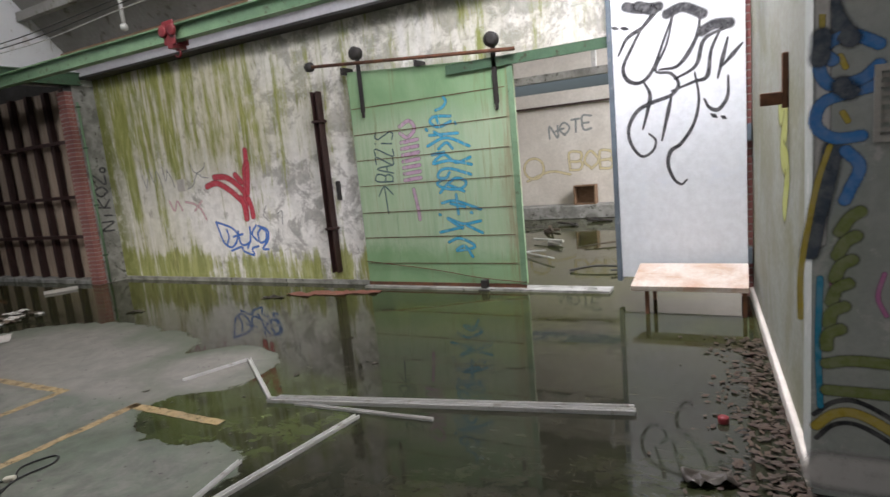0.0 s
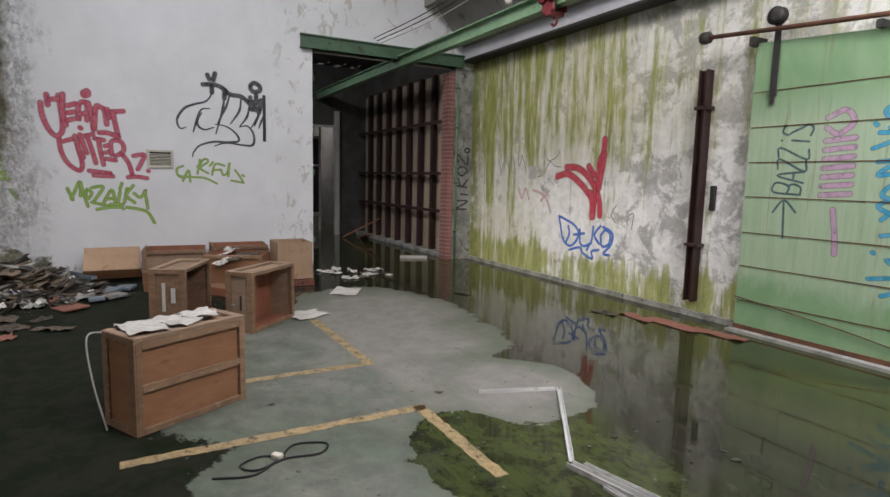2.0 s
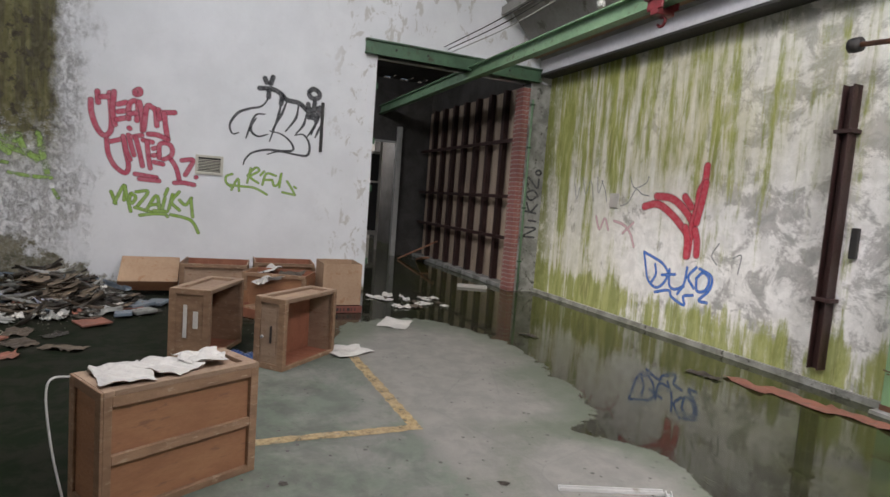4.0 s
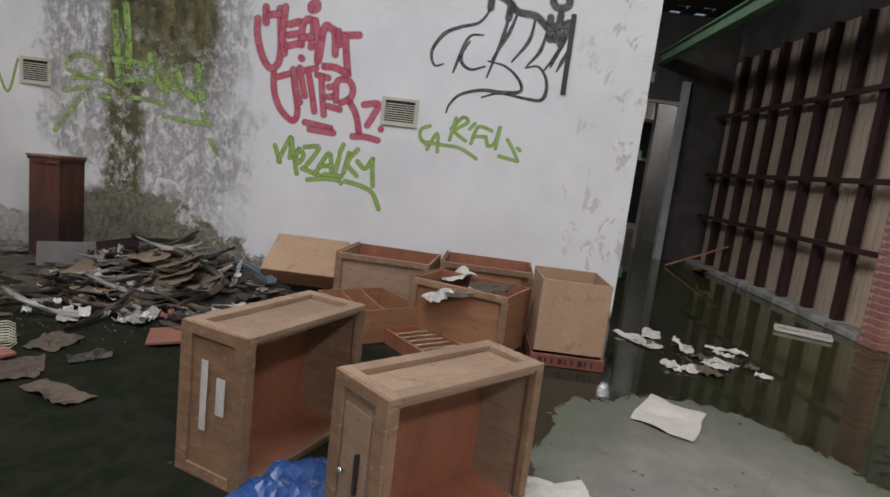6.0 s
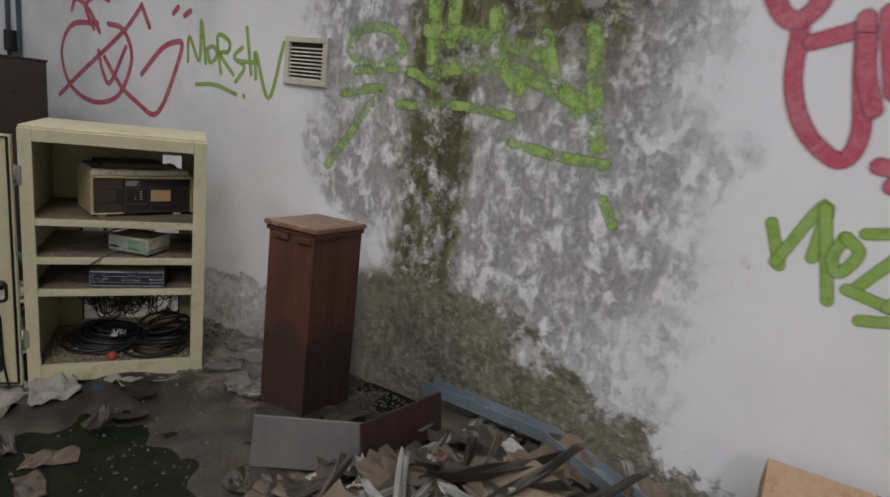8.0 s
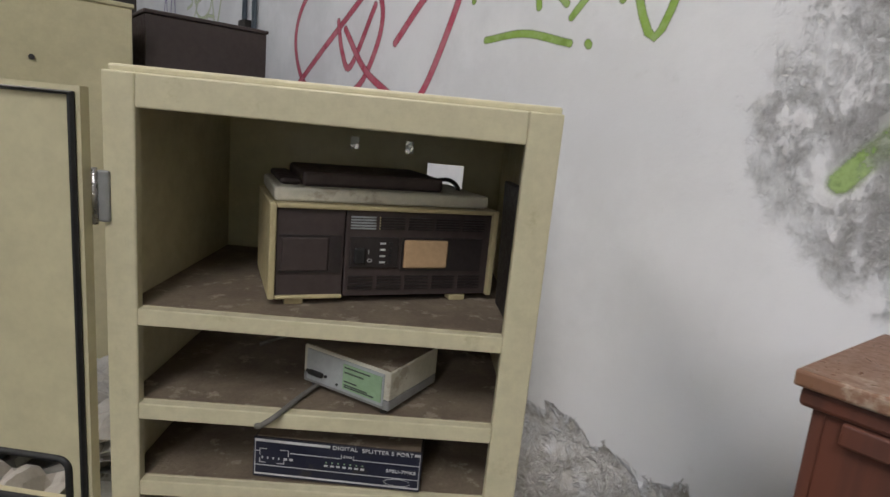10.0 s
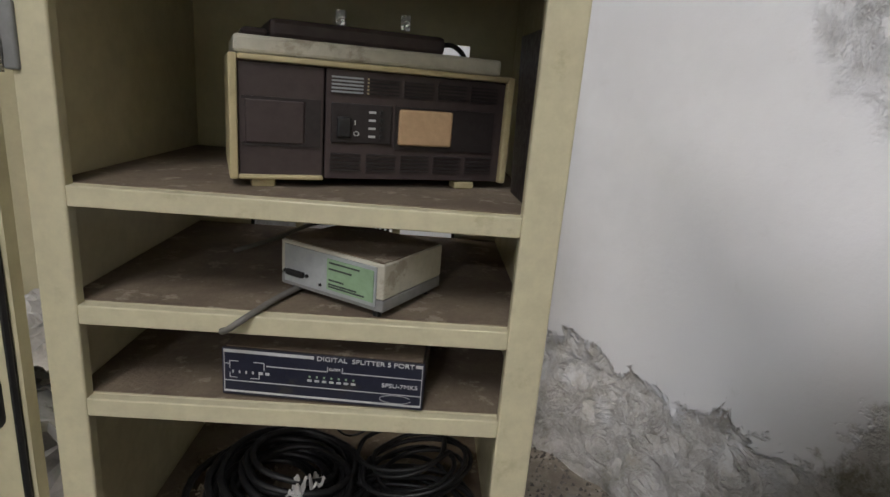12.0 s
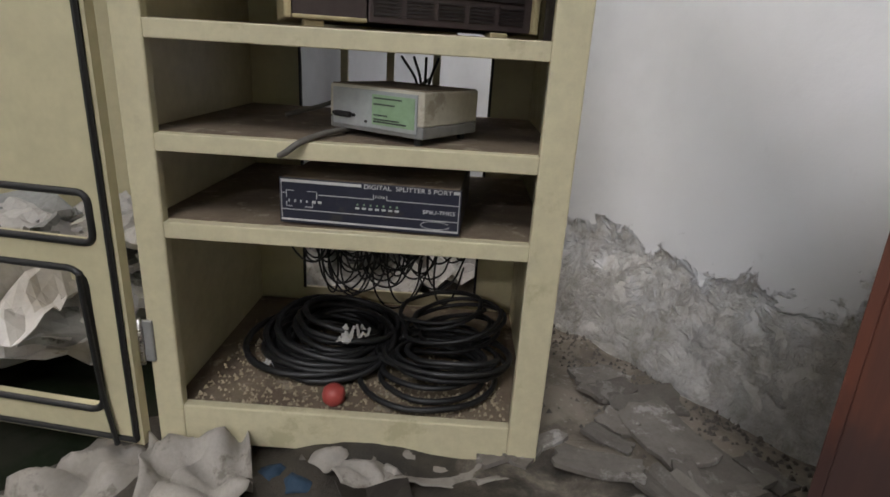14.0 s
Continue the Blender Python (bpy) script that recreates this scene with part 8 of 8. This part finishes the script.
for k, (x, y, rz, w, h) in enumerate(((-6.40, 1.22, 25, 0.34, 0.26), (-5.78, 0.52, 60, 0.3, 0.24), (-7.05, 1.45, 10, 0.2, 0.3))):
    solid("clay_tile", B((-w / 2, -h / 2, 0, w / 2, h / 2, 0.018), bevel=0.004), TERRACOTTA, "red clay tile lying on the wet floor", "tile", pose(x, y, 0.012, 3, -3, rz), "clay tiles")
for k, (x, y, rz, w, h) in enumerate(((-7.18, 1.52, 40, 0.3, 0.28), (-6.98, 1.30, 15, 0.26, 0.2), (-7.3, 1.72, 65, 0.22, 0.22), (-6.82, 1.62, 30, 0.2, 0.22), (-6.70, 1.45, 5, 0.2, 0.16))):
    solid("slate_slab", B((-w / 2, -h / 2, 0, w / 2, h / 2, 0.035), bevel=0.006), GREY_PLASTER if k % 2 else BLUE_STEEL, "grey broken slab at the heap's edge", "slab", pose(x, y, 0.02, 4, -3, rz), "broken slabs")
for k, (x, y, w, h, mt, lab) in enumerate(((-6.62, 0.86, 0.24, 0.2, GREY_PLASTER, "crumpled pale packaging with a blue patch"), (-6.86, 1.15, 0.32, 0.22, GREY_PLASTER, "pale wet sack"), (-7.12, 0.35, 0.2, 0.3, surf("silver_foil", (0.42, 0.43, 0.50), (0.34, 0.35, 0.42), 6, 0.35, 0.1), "silver foil sheet"), (-7.0, 0.62, 0.16, 0.28, bpy.data.materials["silver_foil"] if "silver_foil" in bpy.data.materials else PAPER, "silver foil sheet"))):
    sheet_of("packaging_scrap", 150 + k, w, h, pose(x, y, max(0.0, mound_height(x, y)) + 0.03 * (k > 1), 0, 0, 50 * k), mt, lab + " on the rubbish heap", "packaging", "packaging scraps", 0.07)
solid("teal_cup", turned(bmesh.new(), ((0.03, 0), (0.04, 0.01), (0.045, 0.07), (0.04, 0.07)), 16, pose(0, 0, 0.045, 80, 0, 0)), spray("teal_plastic", (0.06, 0.28, 0.32)), "small teal plastic cup on its side", "cup", pose(-6.68, 0.78, 0.05), smooth=True)
spiral = thing("wire_spiral", "pale wire spiral binding lying in the water", "wire", pose(-5.95, 0.5, 0.03, 0, 0, 40))
part("spiral", tube(bmesh.new(), [(0.05 * k / 6 - 0.2, 0.07 * math.cos(k * 1.05), 0.03 + 0.03 * math.sin(k * 1.05)) for k in range(48)], 0.004, 5), PALE_PLASTIC, spiral, smooth=True)
for k, (x, y, w, h, mt) in enumerate(((-6.08, 0.70, 0.26, 0.2, SCRAP), (-5.70, 0.80, 0.3, 0.22, SCRAP), (-5.5, 1.15, 0.34, 0.14, SCRAP), (-5.3, 0.75, 0.3, 0.2, TERRACOTTA), (-5.95, 1.0, 0.2, 0.12, SCRAP_DARK))):
    sheet_of("floating_scrap", 170 + k, w, h, pose(x, y, 0.001, 0, 0, 35 * k), mt, "sodden cardboard scrap on the dark wet floor", "cardboard", "floating scraps", 0.03)
sodden = random.Random(77)
for k in range(46):
    x, y = sodden.uniform(-7.55, -6.35), sodden.uniform(-1.25, 0.0)
    if (x + 7.17) ** 2 + (y + 0.7) ** 2 < 0.14:
        continue
    sheet_of("sodden_paper", 400 + k, sodden.uniform(0.12, 0.3), sodden.uniform(0.08, 0.2), pose(x, y, max(0.0, mound_height(x, y)) + 0.002, 0, 0, sodden.uniform(0, 360)), sodden.choice((SCRAP, SCRAP_DARK, SCRAP)), "sodden brown paper flattened on the wet floor", "paper", "sodden papers", 0.018)
SACK = surf("dirty_pale_sackcloth", (0.40, 0.37, 0.33), (0.28, 0.255, 0.22), 6, 0.85, 0.3, spots=(0.17, 0.15, 0.125), vary=0.2)
for k, (x, y, w, h) in enumerate(((-7.10, -1.66, 0.24, 0.2), (-7.27, -1.58, 0.22, 0.2), (-7.52, -1.43, 0.16, 0.09), (-7.68, -1.34, 0.3, 0.08))):
    sheet_of("white_sack", 180 + k, w, h, pose(x, y, max(0, mound_height(x, y)) - 0.004, 0, 0, 30 + 40 * k), SACK, "crumpled white plastic sack before the rack", "sack", "plastic sacks", 0.05 if k < 2 else 0.035)
sheet_of("blue_rag", 190, 0.26, 0.07, pose(-7.47, -1.44, 0.01, 0, 0, 144), surf("dark_blue_cloth", (0.015, 0.045, 0.085), (0.01, 0.03, 0.055), 6, 0.8, 0.2), "twisted dark blue rag before the rack", "rag", rise=0.05)

SLAB_DUST = surf("dusty_broken_render", (0.22, 0.20, 0.175), (0.14, 0.125, 0.105), 7, 0.92, 0.4, spots=(0.34, 0.325, 0.30), vary=0.35)
for k in range(26):
    x, y = r.uniform(-8.22, -7.72), r.uniform(-1.45, -0.85)
    ob = new("render_shard", scrap_mesh(300 + k, r.uniform(0.05, 0.22), r.uniform(0.04, 0.15), SLAB_DUST, 0.012, 0.01))
    ob.matrix_basis = pose(x, y, max(0.0, mound_height(x, y)) + 0.004, r.gauss(0, 4), r.gauss(0, 4), r.uniform(0, 360))
    tagged(ob, "flat shard of dusty grey render on the floor", "plaster", "render shards")

# pale broken plaster behind the rack's door
bm = bmesh.new()
# West part is added so that the rack's open back looks bright.
rows = [[bm.verts.new((-8.42 + 0.04 * i, -3.02 + 0.04 * j, 0.02 + 0.13 * abs(noise.noise(Vector((i * 0.31, j * 0.31, 2)))) + 0.05 * abs(noise.noise(Vector((i * 0.9, j * 0.9, 5)))))) for j in range(25)] for i in range(49)]
for i in range(48):
    for j in range(24):
        bm.faces.new((rows[i][j], rows[i + 1][j], rows[i + 1][j + 1], rows[i][j + 1]))
solid("plaster_rubble", bm, surf("fallen_pale_plaster", (0.62, 0.60, 0.57), (0.46, 0.44, 0.41), 7, 0.9, 0.5, spots=(0.30, 0.27, 0.23), kind="pos", vary=0), "bank of fallen pale plaster behind the rack, its west part added", "rubble", kind="stuff")
for k in range(40):
    x, y = r.uniform(-8.25, -6.55), r.uniform(-3.0, -2.25)
    ob = new("plaster_sheet", kinds[r.choice((16, 17, 18, 19))][1])
    ob.matrix_basis = pose(x, y, 0.03 + r.uniform(0, 0.16), r.gauss(0, 14), r.gauss(0, 14), r.uniform(0, 360)) @ Matrix.Scale(r.uniform(1.2, 2.2), 4)
    tagged(ob, "pale broken plaster sheet piled behind the rack", "plaster", "plaster sheets")
for k in range(14):
    x, y = r.uniform(-7.6, -6.6), r.uniform(-2.9, -2.1)
    sheet_of("paper_sheet", 220 + k, 0.34, 0.3, pose(x, y, 0.16 + r.uniform(0, 0.06), r.gauss(0, 10), r.gauss(0, 10), r.uniform(0, 360)), PAPER, "pale crumpled paper sheet piled behind the rack", "paper", "paper sheets", 0.05)

# ---- brick jambs, last ----
brick_mesh = mesh("brick", B((-0.125, -0.105, 0, 0.125, 0.105, 0.062), bevel=0.004), BRICK)
for wall_name, cx, cy, base, courses, sx, sy in (("brick_jamb", XA - 0.118, 6.985, 0.0, 46, 1.0, 0.6), ("brick_jamb_east", 1.80, 7.36, 0.0, 48, 0.42, 1.0)):
    jamb = structure(wall_name, MORTAR, (-0.12 * sx, -0.1 * sy, 0, 0.118 * sx, 0.1 * sy, 0.0735 * courses), label="narrow jamb of red painted bricks", m=pose(cx, cy, base))
    for k in range(courses):
        o = new("brick", brick_mesh)
        o.parent = jamb
        o.matrix_basis = pose(r.uniform(-0.001, 0.003), r.uniform(-0.002, 0.002), 0.006 + 0.0735 * k) @ Matrix.Diagonal((sx, 1.02 * sy, 1, 1))
